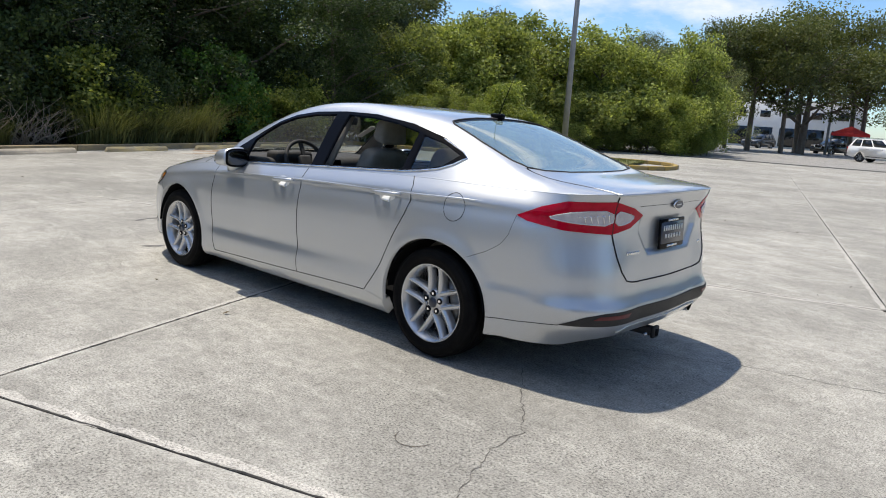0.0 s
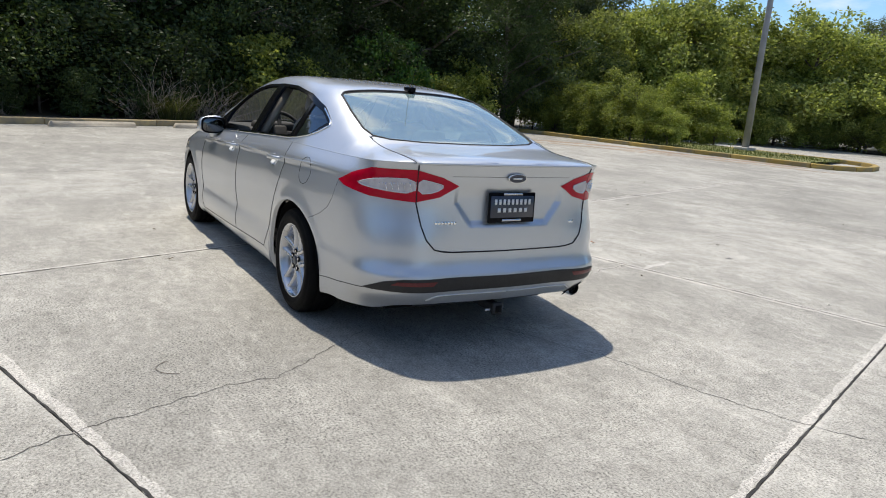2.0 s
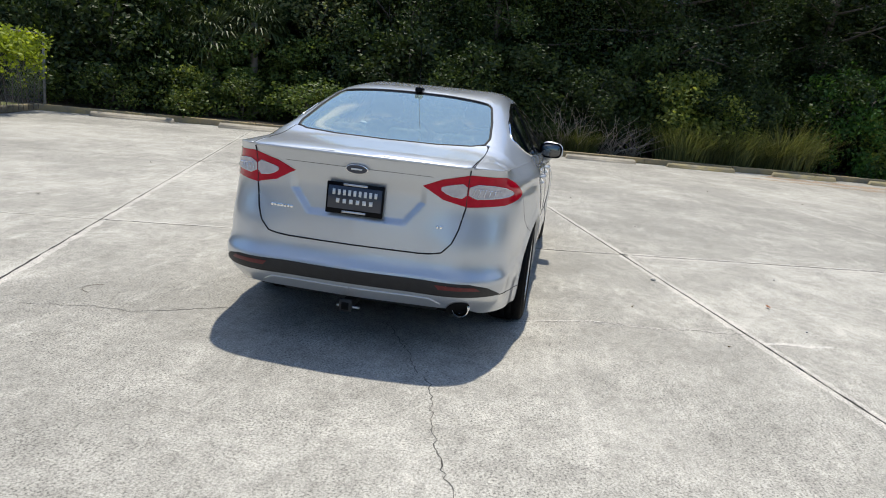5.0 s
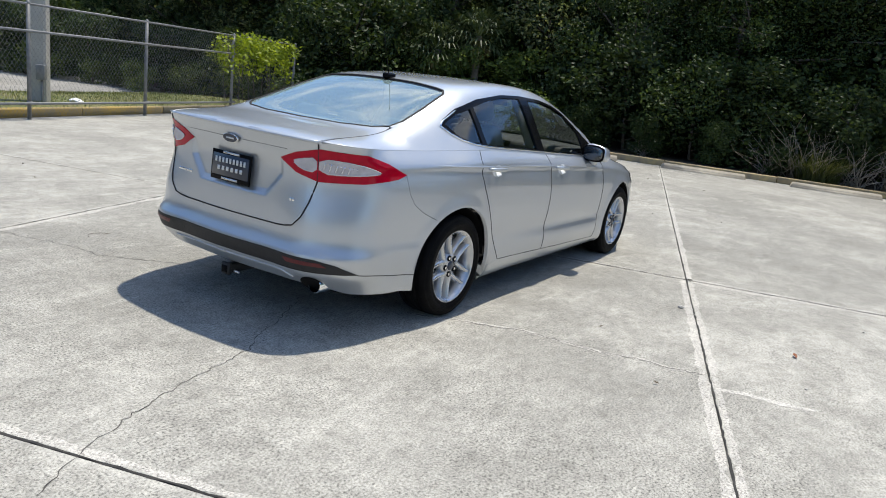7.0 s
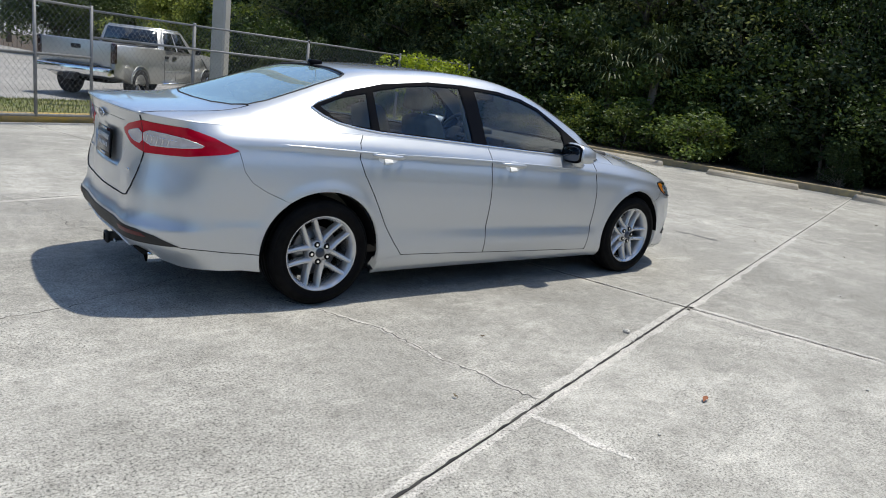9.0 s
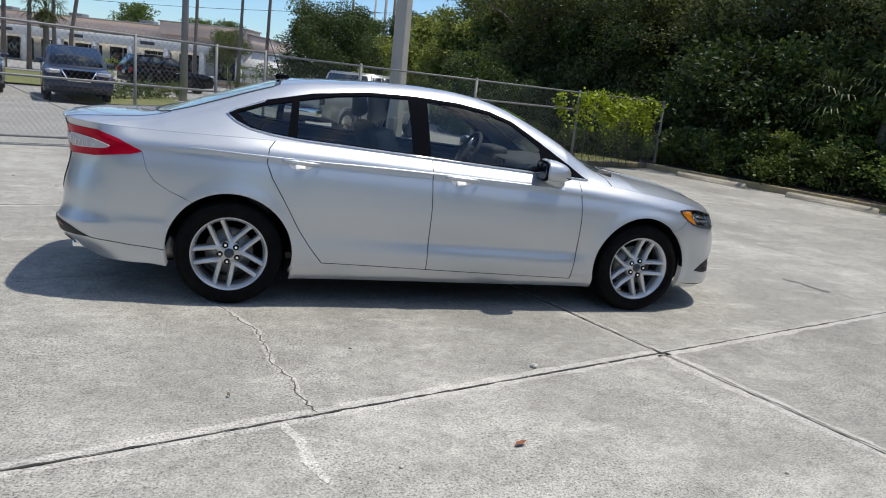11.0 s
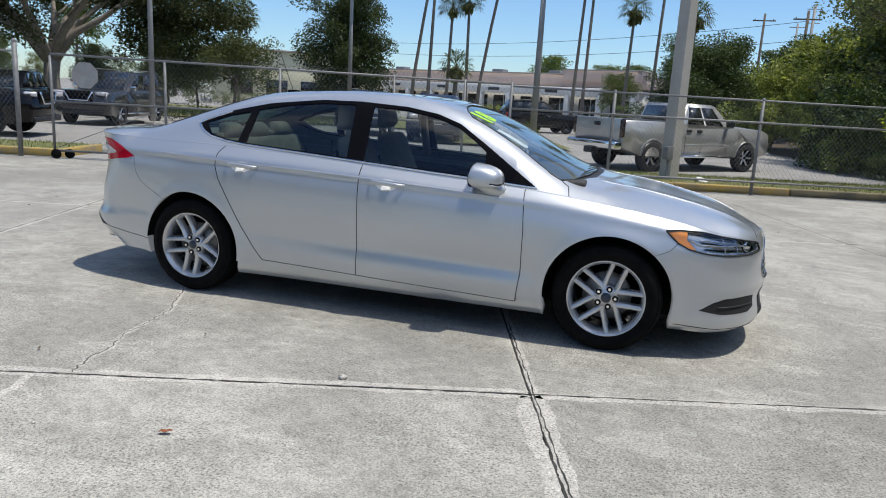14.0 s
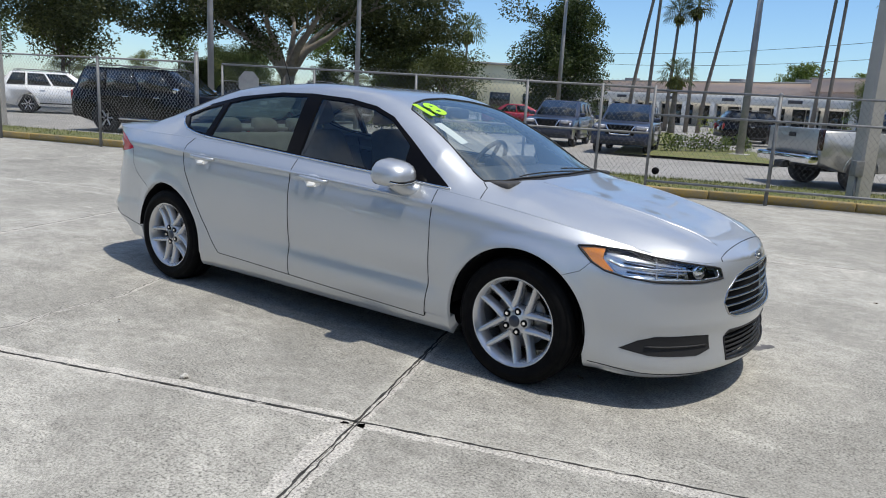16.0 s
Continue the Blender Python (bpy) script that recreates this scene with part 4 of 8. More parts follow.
for sg, y, z, w in ((1, 0.435, 0.745, 0.15), (-1, 0.47, 0.735, 0.05)):
    for k in range(int(w / 0.019)):
        c = lower([s_r(y - w / 2 + k * 0.019)], [z])[0]
        part("model_letter", rbox(0.004, 0.013, 0.017, 0.001, 1), M_CHROME, lid, "", True, Matrix.Translation((c[0] - 0.002, c[1] * sg, z)))
bm = lathe([(0.041, 0.0), (0.046, 0.002), (0.047, 0.25), (0.042, 0.25), (0.041, 0.02)], 28)
part("exhaust_pipe", bm, M_CHROME, car, "chrome tail pipe", True, pose(-2.343, -0.600, 0.292, 0, 0, -90))
# dark disc that stands for the shade inside the pipe's mouth
part("exhaust_pipe", lathe([(0.0, 0.03), (0.034, 0.03)], 20), M_DARK, car, "", True, pose(-2.343, -0.600, 0.292, 0, 0, -90))
# flat dark patch on the bumper in place of a shaded cut-out
part("exhaust_shade", patch(lower, [(s_r(0.60 + 0.062 * math.cos(a)), 0.296 + 0.052 * math.sin(a)) for a in np.linspace(0, math.tau, 24, endpoint=False)], 0.012, (), 0.0, 0.003, (-1,)), M_DARK, car, "dark oval patch standing for the shaded opening round the tail pipe")
hitch = part("tow_hitch", rbox(0.28, 0.052, 0.052, 0.004, 1, (-2.27, 0.02, 0.238)), M_PLASTIC, car, "black square tow hitch")
part("hitch_collar", rbox(0.025, 0.070, 0.070, 0.006, 1, (-2.405, 0.02, 0.238)), M_PLASTIC, hitch)
# dark plate on the collar stands in for the shaded hollow
part("hitch_bore_shade", rbox(0.004, 0.040, 0.040, 0, 1, (-2.419, 0.02, 0.238)), M_DARK, hitch)
part("hitch_pin", tube([(-2.37, 0.08, 0.222), (-2.37, -0.05, 0.222)], 0.008), M_RIM, hitch)
part("hitch_bar", rbox(0.06, 0.9, 0.06, 0.01, 1, (-2.18, 0, 0.25)), M_PLASTIC, hitch)
part("silencer", rbox(0.42, 0.5, 0.16, 0.05, 3, (-1.95, -0.42, 0.30)), M_BRAKE, car, "dull steel silencer")
part("fuel_flap", line_on(lower, [(s_x(-1.545 + 0.07 * math.cos(a)), 0.90 + 0.078 * math.sin(a)) for a in np.linspace(0, math.tau, 33)], 0.0022, -0.0006, 0.02, 1), M_SEAM, car, "joint round the fuel flap")
zr = float(upper([-1.13], [0])[0][2])
aer = part("aerial_base", rbox(0.095, 0.052, 0.036, 0.015, 3, (-1.115, -0.01, zr + 0.016)), M_GLOSS, car, "black roof aerial")
part("aerial_rod", tube([(-1.12, -0.01, zr + 0.02), (-1.23, -0.02, zr + 0.30)], 0.0024, 5), M_GLOSS, aer)

# mirrors
def squircle(ry, rz, depth):
    """A rounded-square plate across x."""
    bm = bmesh.new()
    out = []
    for a in np.linspace(0, math.tau, 36, endpoint=False):
        c, s = math.cos(a), math.sin(a)
        out.append((ry * math.copysign(abs(c) ** 0.62, c), rz * math.copysign(abs(s) ** 0.62, s)))
    rings = [[bm.verts.new((x, y * k, z * k)) for y, z in out] for x, k in ((depth / 2, 1.0), (-depth / 4, 1.0), (-depth / 2, 0.95))]
    for a, b in zip(rings, rings[1:]):
        for i in range(36):
            bm.faces.new((a[i], a[(i + 1) % 36], b[(i + 1) % 36], b[i]))
    bm.faces.new(rings[-1])
    bm.faces.new(rings[0][::-1])
    bmesh.ops.recalc_face_normals(bm, faces=bm.faces)
    return bm


for sg in (1, -1):
    base = lower([s_x(0.66)], [0.925])[0]
    mirror = part("door_mirror", tube([(0.755, (base[1] - 0.05) * sg, 0.880), (0.730, (base[1] + 0.00) * sg, 0.893), (0.670, (base[1] + 0.035) * sg, 0.920), (0.61, (base[1] + 0.058) * sg, 0.953)], 0.03, 12, radii=[0.052, 0.047, 0.046, 0.046]), M_PAINT, car)
    def shell(t, k, a, grow=1.0):
        """A point of the mirror's shell: t outward, k the size there, a round it."""
        c, d = math.copysign(abs(math.cos(a)) ** 0.8, math.cos(a)), math.copysign(abs(math.sin(a)) ** 0.72, math.sin(a))
        return (0.600 + (0.165 * k * c * grow if c > 0 else 0.030 * c), (base[1] + 0.062 + t * 0.87) * sg, 0.976 + (0.084 if d > 0 else 0.050) * k * d * grow - 0.010 * c * k - 0.08 * t)

    sizes = ((-0.10, 0.25), (-0.092, 0.62), (-0.06, 0.92), (-0.02, 1.0), (0.05, 0.985), (0.10, 0.88), (0.122, 0.62), (0.13, 0.2))
    bm = bmesh.new()
    rings = [[bm.verts.new(shell(t, k, a)) for a in np.linspace(0, math.tau, 20, endpoint=False)] for t, k in sizes]
    for a, b in zip(rings, rings[1:]):
        for k in range(20):
            bm.faces.new((a[k], a[(k + 1) % 20], b[(k + 1) % 20], b[k]))
    bm.faces.new(rings[0])
    bm.faces.new(rings[-1][::-1])
    bmesh.ops.recalc_face_normals(bm, faces=bm.faces)
    part("mirror_shell", bm, M_PAINT, mirror)
    part("mirror_glass", squircle(0.084, 0.054, 0.006), M_MIRROR, mirror, "mirror glass", True, Matrix.Translation((0.5625, (base[1] + 0.066) * sg, 0.984)))
    part("mirror_bezel", squircle(0.100, 0.068, 0.014), M_GLOSS, mirror, "black mirror surround", True, Matrix.Translation((0.572, (base[1] + 0.063) * sg, 0.984)))
    for name, a, r, mt in (("mirror_joint", -0.16, 0.0034, M_SEAM), ("mirror_lamp", -0.32, 0.0045, M_CHROME)):
        part(name, tube([shell(t, k, a, 1.005) for t, k in sizes[2:7]], r, 6), mt, mirror)
# wipers
for y0, y1 in ((0.62, 0.02), (0.10, -0.48)):
    p = [(1.225 - 0.25 * abs(t) * 0.2, y0 + (y1 - y0) * t) for t in np.linspace(0, 1, 8)]
    co = upper(np.array([a for a, _ in p]), np.array([abs(b) for _, b in p]))
    part("wiper", tube([(a[0], b[1], a[2] + 0.006) for a, b in zip(co, p)], 0.0038, 6), M_PLASTIC, car, "black wiper")
# sticker and numbers on the windscreen


def on_screen(x, y):
    return Vector(upper(np.array([x]), np.array([abs(y)]))[0].tolist()[:1] + [y] + [float(upper(np.array([x]), np.array([abs(y)]))[0][2]) + 0.009])


fc = bpy.data.curves.new("year_number", "FONT")
fc.body, fc.size, fc.extrude, fc.offset = "18", 0.215, 0.001, 0.009
fc.align_x, fc.align_y = "CENTER", "CENTER"
ft = new("year_number", fc)
me = bpy.data.meshes.new_from_object(ft)
bpy.data.objects.remove(ft)
me.materials.append(M_GREEN)
for vert in me.vertices:
    vert.co = on_screen(0.505 - vert.co.y * 0.9, -0.42 + vert.co.x) + Vector((0.35, 0, 0.94)) * vert.co.z
part("year_number", me, None, car, "bright green number 18 on the windscreen")
sheet = bmesh.new()
rows_ = [[sheet.verts.new(on_screen(x, y) + Vector((0, 0, -0.015))) for y in (-0.535, -0.50, -0.465)] for x in np.linspace(0.62, 0.82, 6)]
for a, b in zip(rows_, rows_[1:]):
    for i in range(2):
        sheet.faces.new((a[i], a[i + 1], b[i + 1], b[i]))
part("window_sheet", sheet, M_WHITE, car, "white paper sheet behind the windscreen")

# ---- wheels ----
def wheel_bar(bm, a, r0, r1, w0, w1, y0, y1, thick=0.022, off=0.0):
    """One spoke at angle a from radius r0 to r1, rounded across."""
    ca, sa = math.cos(a), math.sin(a)
    prof = [(-1, -0.6), (-0.8, 0.55), (-0.35, 1.0), (0.35, 1.0), (0.8, 0.55), (1, -0.6)]
    rings = []
    for t in np.linspace(0, 1, 6):
        r, w, y = r0 + (r1 - r0) * t, (w0 + (w1 - w0) * t) / 2, y0 + (y1 - y0) * t - 0.012 * math.sin(math.pi * t)
        o = off * (1 + 0.10 * t)
        rings.append([bm.verts.new((r * ca - (p * w + o) * sa, y + (h - 1) * thick, r * sa + (p * w + o) * ca)) for p, h in prof])
    for ra, rb_ in zip(rings, rings[1:]):
        for k in range(len(prof) - 1):
            bm.faces.new((ra[k], ra[k + 1], rb_[k + 1], rb_[k]))


def make_wheel():
    w = thing("wheel", "", "")
    tyre = lathe([(0.205, -0.100), (0.232, -0.112), (0.262, -0.118), (0.295, -0.114), (0.313, -0.100), (0.322, -0.082), (0.325, -0.05), (0.320, -0.046), (0.320, -0.040), (0.3255, -0.036),
                  (0.3255, -0.004), (0.320, 0.0), (0.320, 0.006), (0.3255, 0.010), (0.3255, 0.040), (0.320, 0.044), (0.320, 0.050), (0.325, 0.054), (0.322, 0.082), (0.313, 0.100), (0.304, 0.1075),
                  (0.302, 0.1055), (0.295, 0.114), (0.275, 0.1185), (0.262, 0.1185), (0.260, 0.1165), (0.246, 0.116), (0.232, 0.112), (0.222, 0.104)], 64)
    part("tyre", tyre, M_RUBBER, w, "black rubber tyre")
    rim = part("rim", lathe([(0.232, 0.100), (0.233, 0.108), (0.228, 0.111), (0.222, 0.106), (0.216, 0.098), (0.208, 0.088), (0.200, 0.05), (0.196, -0.10), (0.205, -0.105)], 64), M_RIM, w, "silver alloy rim")
    for k in range(5):
        a = k * math.tau / 5 + math.pi / 2
        bm = bmesh.new()
        for off in (-0.039, 0.039):
            wheel_bar(bm, a, 0.040, 0.222, 0.046, 0.036, 0.086, 0.100, 0.030, off)
        part("spoke", bm, M_RIM, rim, "twin-bar alloy spoke")
    for k in range(5):
        a = k * math.tau / 5 + math.pi / 2
        bm = bmesh.new()
        bmesh.ops.create_circle(bm, cap_ends=True, segments=6, radius=0.009)
        r = bmesh.ops.extrude_face_region(bm, geom=bm.faces[:])
        for v in [g for g in r["geom"] if isinstance(g, bmesh.types.BMVert)]:
            v.co.z += 0.014
        # flat dark disc painted in for the shaded pit round the nut
        part("nut_pit_shade", lathe([(0.0, 0.0855), (0.0175, 0.0855), (0.0185, 0.080)], 18), M_DARK, rim, "", True, Matrix.Translation((0.055 * math.cos(a), 0.0005, 0.055 * math.sin(a))))
        part("wheel_nut", bm, M_CHROME, rim, "", False, Matrix.Translation((0.055 * math.cos(a), 0.073, 0.055 * math.sin(a))) @ pose(0, 0, 0, -90, 0, 0))
    part("hub", lathe([(0.0, 0.084), (0.060, 0.080), (0.074, 0.070), (0.080, 0.03)], 40), M_RIM, rim)
    part("hub_cap", lathe([(0.0, 0.0905), (0.026, 0.0895), (0.030, 0.085), (0.031, 0.078)], 32), M_BLUEGREY, rim, "dark blue-grey hub cap")
    part("brake_disc", lathe([(0.05, 0.012), (0.145, 0.012), (0.145, -0.014), (0.05, -0.014)], 40), M_BRAKE, w, "worn steel brake disc")
    part("drum", lathe([(0.0, 0.020), (0.075, 0.018), (0.08, -0.03)], 32), M_DARK, w)
    return w


w0 = make_wheel()
first = True
for ax in (-AXLE, AXLE):
    for sg in (1, -1):
        m = Matrix.Translation((ax, 0.793 * sg, HUB_Z)) @ pose(0, 0, 0, 0, 0, 0 if sg > 0 else 180) @ pose(0, 0, 0, 0, {(-1, 1): 0, (1, 1): 8, (-1, -1): 25, (1, -1): -18}[(1 if ax > 0 else -1, sg)], 0)
        w = w0 if first else copy_thing(w0, m)
        first = False
        w.matrix_basis = m
        w.parent = car
        for key in ("label", "category"):
            if key in w:
                del w[key]
        w["label"] = "alloy wheel with five twin spokes"

# ---- cabin ----
def cushion(sx, sy, sz, at, tilt, narrow=0.2, round_off=0.05):
    """A padded block, narrower and slimmer towards its top."""
    bm = rbox(sx, sy, sz, round_off, 4)
    for v in bm.verts:
        k = v.co.z / sz + 0.5
        v.co.y *= 1 - narrow * k * k
        v.co.x *= 1 - 0.35 * k
        v.co.x += 0.03 * math.sin(k * 3.0)
    bm.transform(Matrix.Translation(at) @ pose(0, 0, 0, 0, tilt, 0))
    return bm


def front_seat(y):
    seat = part("front_seat", rbox(0.50, 0.50, 0.16, 0.06, 4, (-0.10, y, 0.60)), M_FABRIC, car, "grey-beige fabric front seat")
    part("backrest", cushion(0.20, 0.49, 0.56, (-0.38, y, 0.865), -18, 0.34, 0.065), M_FABRIC, seat)
    part("headrest", cushion(0.12, 0.26, 0.18, (-0.51, y, 1.260), -10, 0.22, 0.055), M_FABRIC, seat)
    for d in (-0.06, 0.06):
        part("post", tube([(-0.47, y + d, 1.09), (-0.50, y + d, 1.24)], 0.007), M_CHROME, seat)


for y in (0.37, -0.37):
    front_seat(y)
bench = part("rear_bench", rbox(0.52, 1.28, 0.18, 0.06, 4, (-1.08, 0, 0.62)), M_FABRIC, car, "grey-beige fabric rear bench")
part("bench_back", rbox(0.16, 1.22, 0.50, 0.065, 4, (-1.36, 0, 0.81), rot=pose(0, 0, 0, 0, -24, 0)), M_FABRIC, bench)
for y in (0.36, -0.36, 0.0):
    part("headrest", cushion(0.12, 0.24, 0.13, (-1.47, y, 1.095), -14, 0.22, 0.045), M_FABRIC, bench)
part("parcel_shelf", rbox(0.46, 1.16, 0.03, 0.01, 2, (-1.66, 0, 1.075)), M_TAN, car, "pale parcel shelf")
dash = part("dashboard", rbox(0.42, 1.42, 0.24, 0.08, 4, (0.80, 0, 0.86)), M_TRIM, car, "dark dashboard")
part("dash_top", rbox(0.55, 1.36, 0.05, 0.024, 3, (0.95, 0, 0.955)), M_TRIM, dash)
part("instrument_hood", rbox(0.16, 0.36, 0.10, 0.045, 4, (0.66, 0.37, 0.985)), M_TRIM, dash)
part("screen", rbox(0.02, 0.22, 0.13, 0.006, 2, (0.60, 0, 0.90)), M_GLOSS, dash)
part("console", rbox(0.9, 0.22, 0.28, 0.05, 3, (0.15, 0, 0.56)), M_TRIM, car, "dark centre console")
sw = part("steering_wheel", tube([(0.185 * math.cos(a), 0.185 * math.sin(a), 0) for a in np.linspace(0, math.tau, 36, endpoint=False)], 0.016, 8, closed=True), M_TRIM, car, "dark steering wheel", True, pose(0.44, 0.37, 0.955, 0, -62, 0))
part("wheel_hub", rbox(0.13, 0.11, 0.05, 0.02, 3, (0, 0, -0.01)), M_TRIM, sw)
for a in (0, math.pi, math.pi / 2 * 3):
    part("wheel_spoke", rbox(0.15, 0.035, 0.018, 0.006, 2, (0.10 * math.cos(a), 0.10 * math.sin(a), -0.005), rot=pose(0, 0, 0, 0, 0, math.degrees(a))), M_TRIM, sw)
part("interior_mirror", rbox(0.02, 0.24, 0.065, 0.01, 2, (0.42, 0, 1.30)), M_TRIM, car, "inside mirror")
part("headliner", patch(upper, [(-1.12, 0.0), (-1.14, 0.50), (-0.5, 0.52), (0.35, 0.50), (0.28, 0.0)], 0.08, (), 0, -0.025, (1, -1)), M_TAN, car, "pale roof lining")
for sg in (1, -1):
    part("inner_pillar", tube([(-0.26, 0.765 * sg, 0.96), (-0.26, 0.545 * sg, 1.36)], 0.035, 8), M_TAN, car, "beige pillar trim")

# ---- the place: lot coordinates u, v run along the slab joints ----
LOT = pose(1.148, -1.723, 0, 0, 0, 18)


def lot(u, v, z=0.0):
    return LOT @ Vector((u, v, z))


def rng(seed):
    return random.Random(seed)


# ---- materials of the place ----
def concrete(name, light, dark, stain, per_object=0.0, joint_grain=True):
    m = mat(name, light, 0.88, 0, 0, 0.3)
    b = m.node_tree.nodes["Principled BSDF"]
    v = coords(m, 1.0, True)
    big = tex_noise(m, v, 0.45, 5.0, 0.6)
    mid = tex_noise(m, v, 2.6, 9.0, 0.72)
    blot = tex_noise(m, v, 15.0, 6.0, 0.75)
    fine = tex_noise(m, v, 95.0, 4.0, 0.85)
    speck = node(m, "ShaderNodeTexVoronoi", Scale=130.0)
    link(m, v, speck.inputs["Vector"])
    col = mix(m, ramp(m, mid, (0.36, 0.0), (0.66, 1.0)), dark, light)
    col = mix(m, ramp(m, big, (0.42, 0.0), (0.62, 0.75)), col, stain)
    streak = tex_noise(m, coords(m, (1.0, 3.4, 1.0), True), 1.5, 8.0, 0.68)
    col = mix(m, ramp(m, streak, (0.55, 0.0), (0.72, 0.5)), col, tuple(min(1.0, c * 1.30) for c in light))
    col = mix(m, 1.0, col, ramp(m, blot, (0.30, 0.70), (0.50, 0.98), (0.70, 1.16)), "MULTIPLY")
    # broom strokes of the finish
    turn = node(m, "ShaderNodeMapping")
    turn.inputs["Rotation"].default_value = (0, 0, radians(-31))
    turn.inputs["Scale"].default_value = (150.0, 9.0, 1.0)
    link(m, node(m, "ShaderNodeNewGeometry").outputs["Position"], turn.inputs["Vector"])
    broom = tex_noise(m, turn.outputs["Vector"], 1.0, 4.0, 0.7)
    brushed = ramp(m, tex_noise(m, coords(m, 1.0, True), 0.7, 3.0, 0.5), (0.50, 0.05), (0.64, 0.7))
    col = mix(m, brushed, col, mix(m, 1.0, col, ramp(m, broom, (0.33, 0.72), (0.52, 1.0), (0.70, 1.10)), "MULTIPLY"), "MIX")
    col = mix(m, 1.0, col, ramp(m, fine, (0.36, 0.56), (0.58, 1.16)), "MULTIPLY")
    # worn pits between the grains
    pits = tex_noise(m, v, 80.0, 3.0, 0.65)
    worn = ramp(m, tex_noise(m, v, 1.1, 4.0, 0.6), (0.38, 0.40), (0.58, 1.0))
    col = mix(m, worn, col, mix(m, 1.0, col, ramp(m, pits, (0.36, 0.36), (0.46, 0.96), (0.62, 1.14)), "MULTIPLY"), "MIX")
    col = mix(m, ramp(m, speck.outputs["Distance"], (0.10, 0.42), (0.24, 0.0)), col, tuple(c * 0.42 for c in dark))
    if per_object:
        info = node(m, "ShaderNodeObjectInfo")
        col = mix(m, 1.0, col, ramp(m, info.outputs["Random"], (0.0, 1.0 - per_object), (1.0, 1.0)), "MULTIPLY")
        # cement smeared pale along the slab's edges, unevenly wide
        gen = node(m, "ShaderNodeTexCoord").outputs["Generated"]
        away = node(m, "ShaderNodeVectorMath")
        away.operation = "SUBTRACT"
        away.inputs[1].default_value = (0.5, 0.5, 0.5)
        link(m, gen, away.inputs[0])
        absn = node(m, "ShaderNodeVectorMath")
        absn.operation = "ABSOLUTE"
        link(m, away.outputs[0], absn.inputs[0])
        sep = node(m, "ShaderNodeSeparateXYZ")
        link(m, absn.outputs[0], sep.inputs[0])
        far = node(m, "ShaderNodeMath")
        far.operation = "MAXIMUM"
        link(m, sep.outputs[0], far.inputs[0])
        link(m, sep.outputs[1], far.inputs[1])
        rag = node(m, "ShaderNodeMath")
        rag.operation = "MULTIPLY_ADD"
        rag.inputs[1].default_value = 0.035
        link(m, mid, rag.inputs[0])
        link(m, far.outputs[0], rag.inputs[2])
        col = mix(m, ramp(m, rag.outputs[0], (0.507, 0.0), (0.521, 0.34)), col, tuple(min(1.0, c * 1.32) for c in light))
    link(m, col, b.inputs["Base Color"])
    both = node(m, "ShaderNodeMath")
    both.operation = "ADD"
    link(m, broom, both.inputs[0])
    link(m, speck.outputs["Distance"], both.inputs[1])
    deep = node(m, "ShaderNodeMath")
    deep.operation = "MULTIPLY_ADD"
    deep.inputs[1].default_value = 1.4
    link(m, pits, deep.inputs[0])
    link(m, both.outputs[0], deep.inputs[2])
    bump(m, deep.outputs[0], 0.26, 0.0022)
    return m


M_SLAB = concrete("worn_concrete", (0.532, 0.512, 0.452), (0.350, 0.335, 0.294), (0.290, 0.278, 0.244), 0.12)
M_JOINT = varied("joint_tar", (0.016, 0.0155, 0.014), (0.06, 0.056, 0.05), 7, 0.9, 0, 0.5, 80, world_space=True)
M_CRACK = varied("crack_dark", (0.035, 0.033, 0.030), (0.14, 0.13, 0.115), 9, 0.95, world_space=True)
M_STREAK = concrete("pale_cement_smear", (0.63, 0.60, 0.54), (0.54, 0.515, 0.462), (0.50, 0.475, 0.43))
M_MORTAR = concrete("pale_mortar", (0.585, 0.555, 0.495), (0.50, 0.475, 0.425), (0.46, 0.437, 0.392))
M_OIL = varied("oil_stain", (0.08, 0.075, 0.07), (0.17, 0.16, 0.15), 9, 0.6, world_space=True)
M_ROAD = concrete("pale_road", (0.40, 0.385, 0.355), (0.32, 0.305, 0.28), (0.28, 0.27, 0.245))
M_KERBY = varied("yellow_painted_kerb", (0.50, 0.33, 0.06), (0.30, 0.24, 0.13), 3.5, 0.8, 0, 0.5, 60, per_object=0.25)
M_KERBG = varied("weathered_kerb", (0.48, 0.36, 0.17), (0.27, 0.225, 0.155), 5, 0.9, 0, 0.5, 60, per_object=0.25)
M_STOPY = varied("worn_yellow_stop", (0.38, 0.31, 0.13), (0.29, 0.26, 0.20), 5, 0.85, 0, 0.5, 60, per_object=0.2)
M_STOPG = varied("grey_stop", (0.46, 0.41, 0.32), (0.33, 0.29, 0.23), 6, 0.9, 0, 0.5, 60, per_object=0.2)
M_SOIL = varied("leaf_litter", (0.045, 0.033, 0.020), (0.10, 0.07, 0.042), 7, 0.95, 0, 0.8, 50, world_space=True)
M_TURF = varied("turf", (0.10, 0.13, 0.03), (0.20, 0.18, 0.07), 1.3, 0.95, 0, 0.8, 70, world_space=True)
M_GALV = varied("galvanised_steel", (0.15, 0.153, 0.153), (0.23, 0.233, 0.233), 14, 0.55, 0.15)
M_WIRE = mat("galvanised_wire", (0.20, 0.205, 0.205), 0.6, 0.1)
M_POLE = varied("concrete_pole", (0.36, 0.345, 0.31), (0.45, 0.43, 0.39), 2.2, 0.85, 0, 0.3, 60)
M_LAMPPOLE = varied("grey_lamp_pole", (0.25, 0.25, 0.24), (0.33, 0.32, 0.31), 3, 0.6, 0.2)
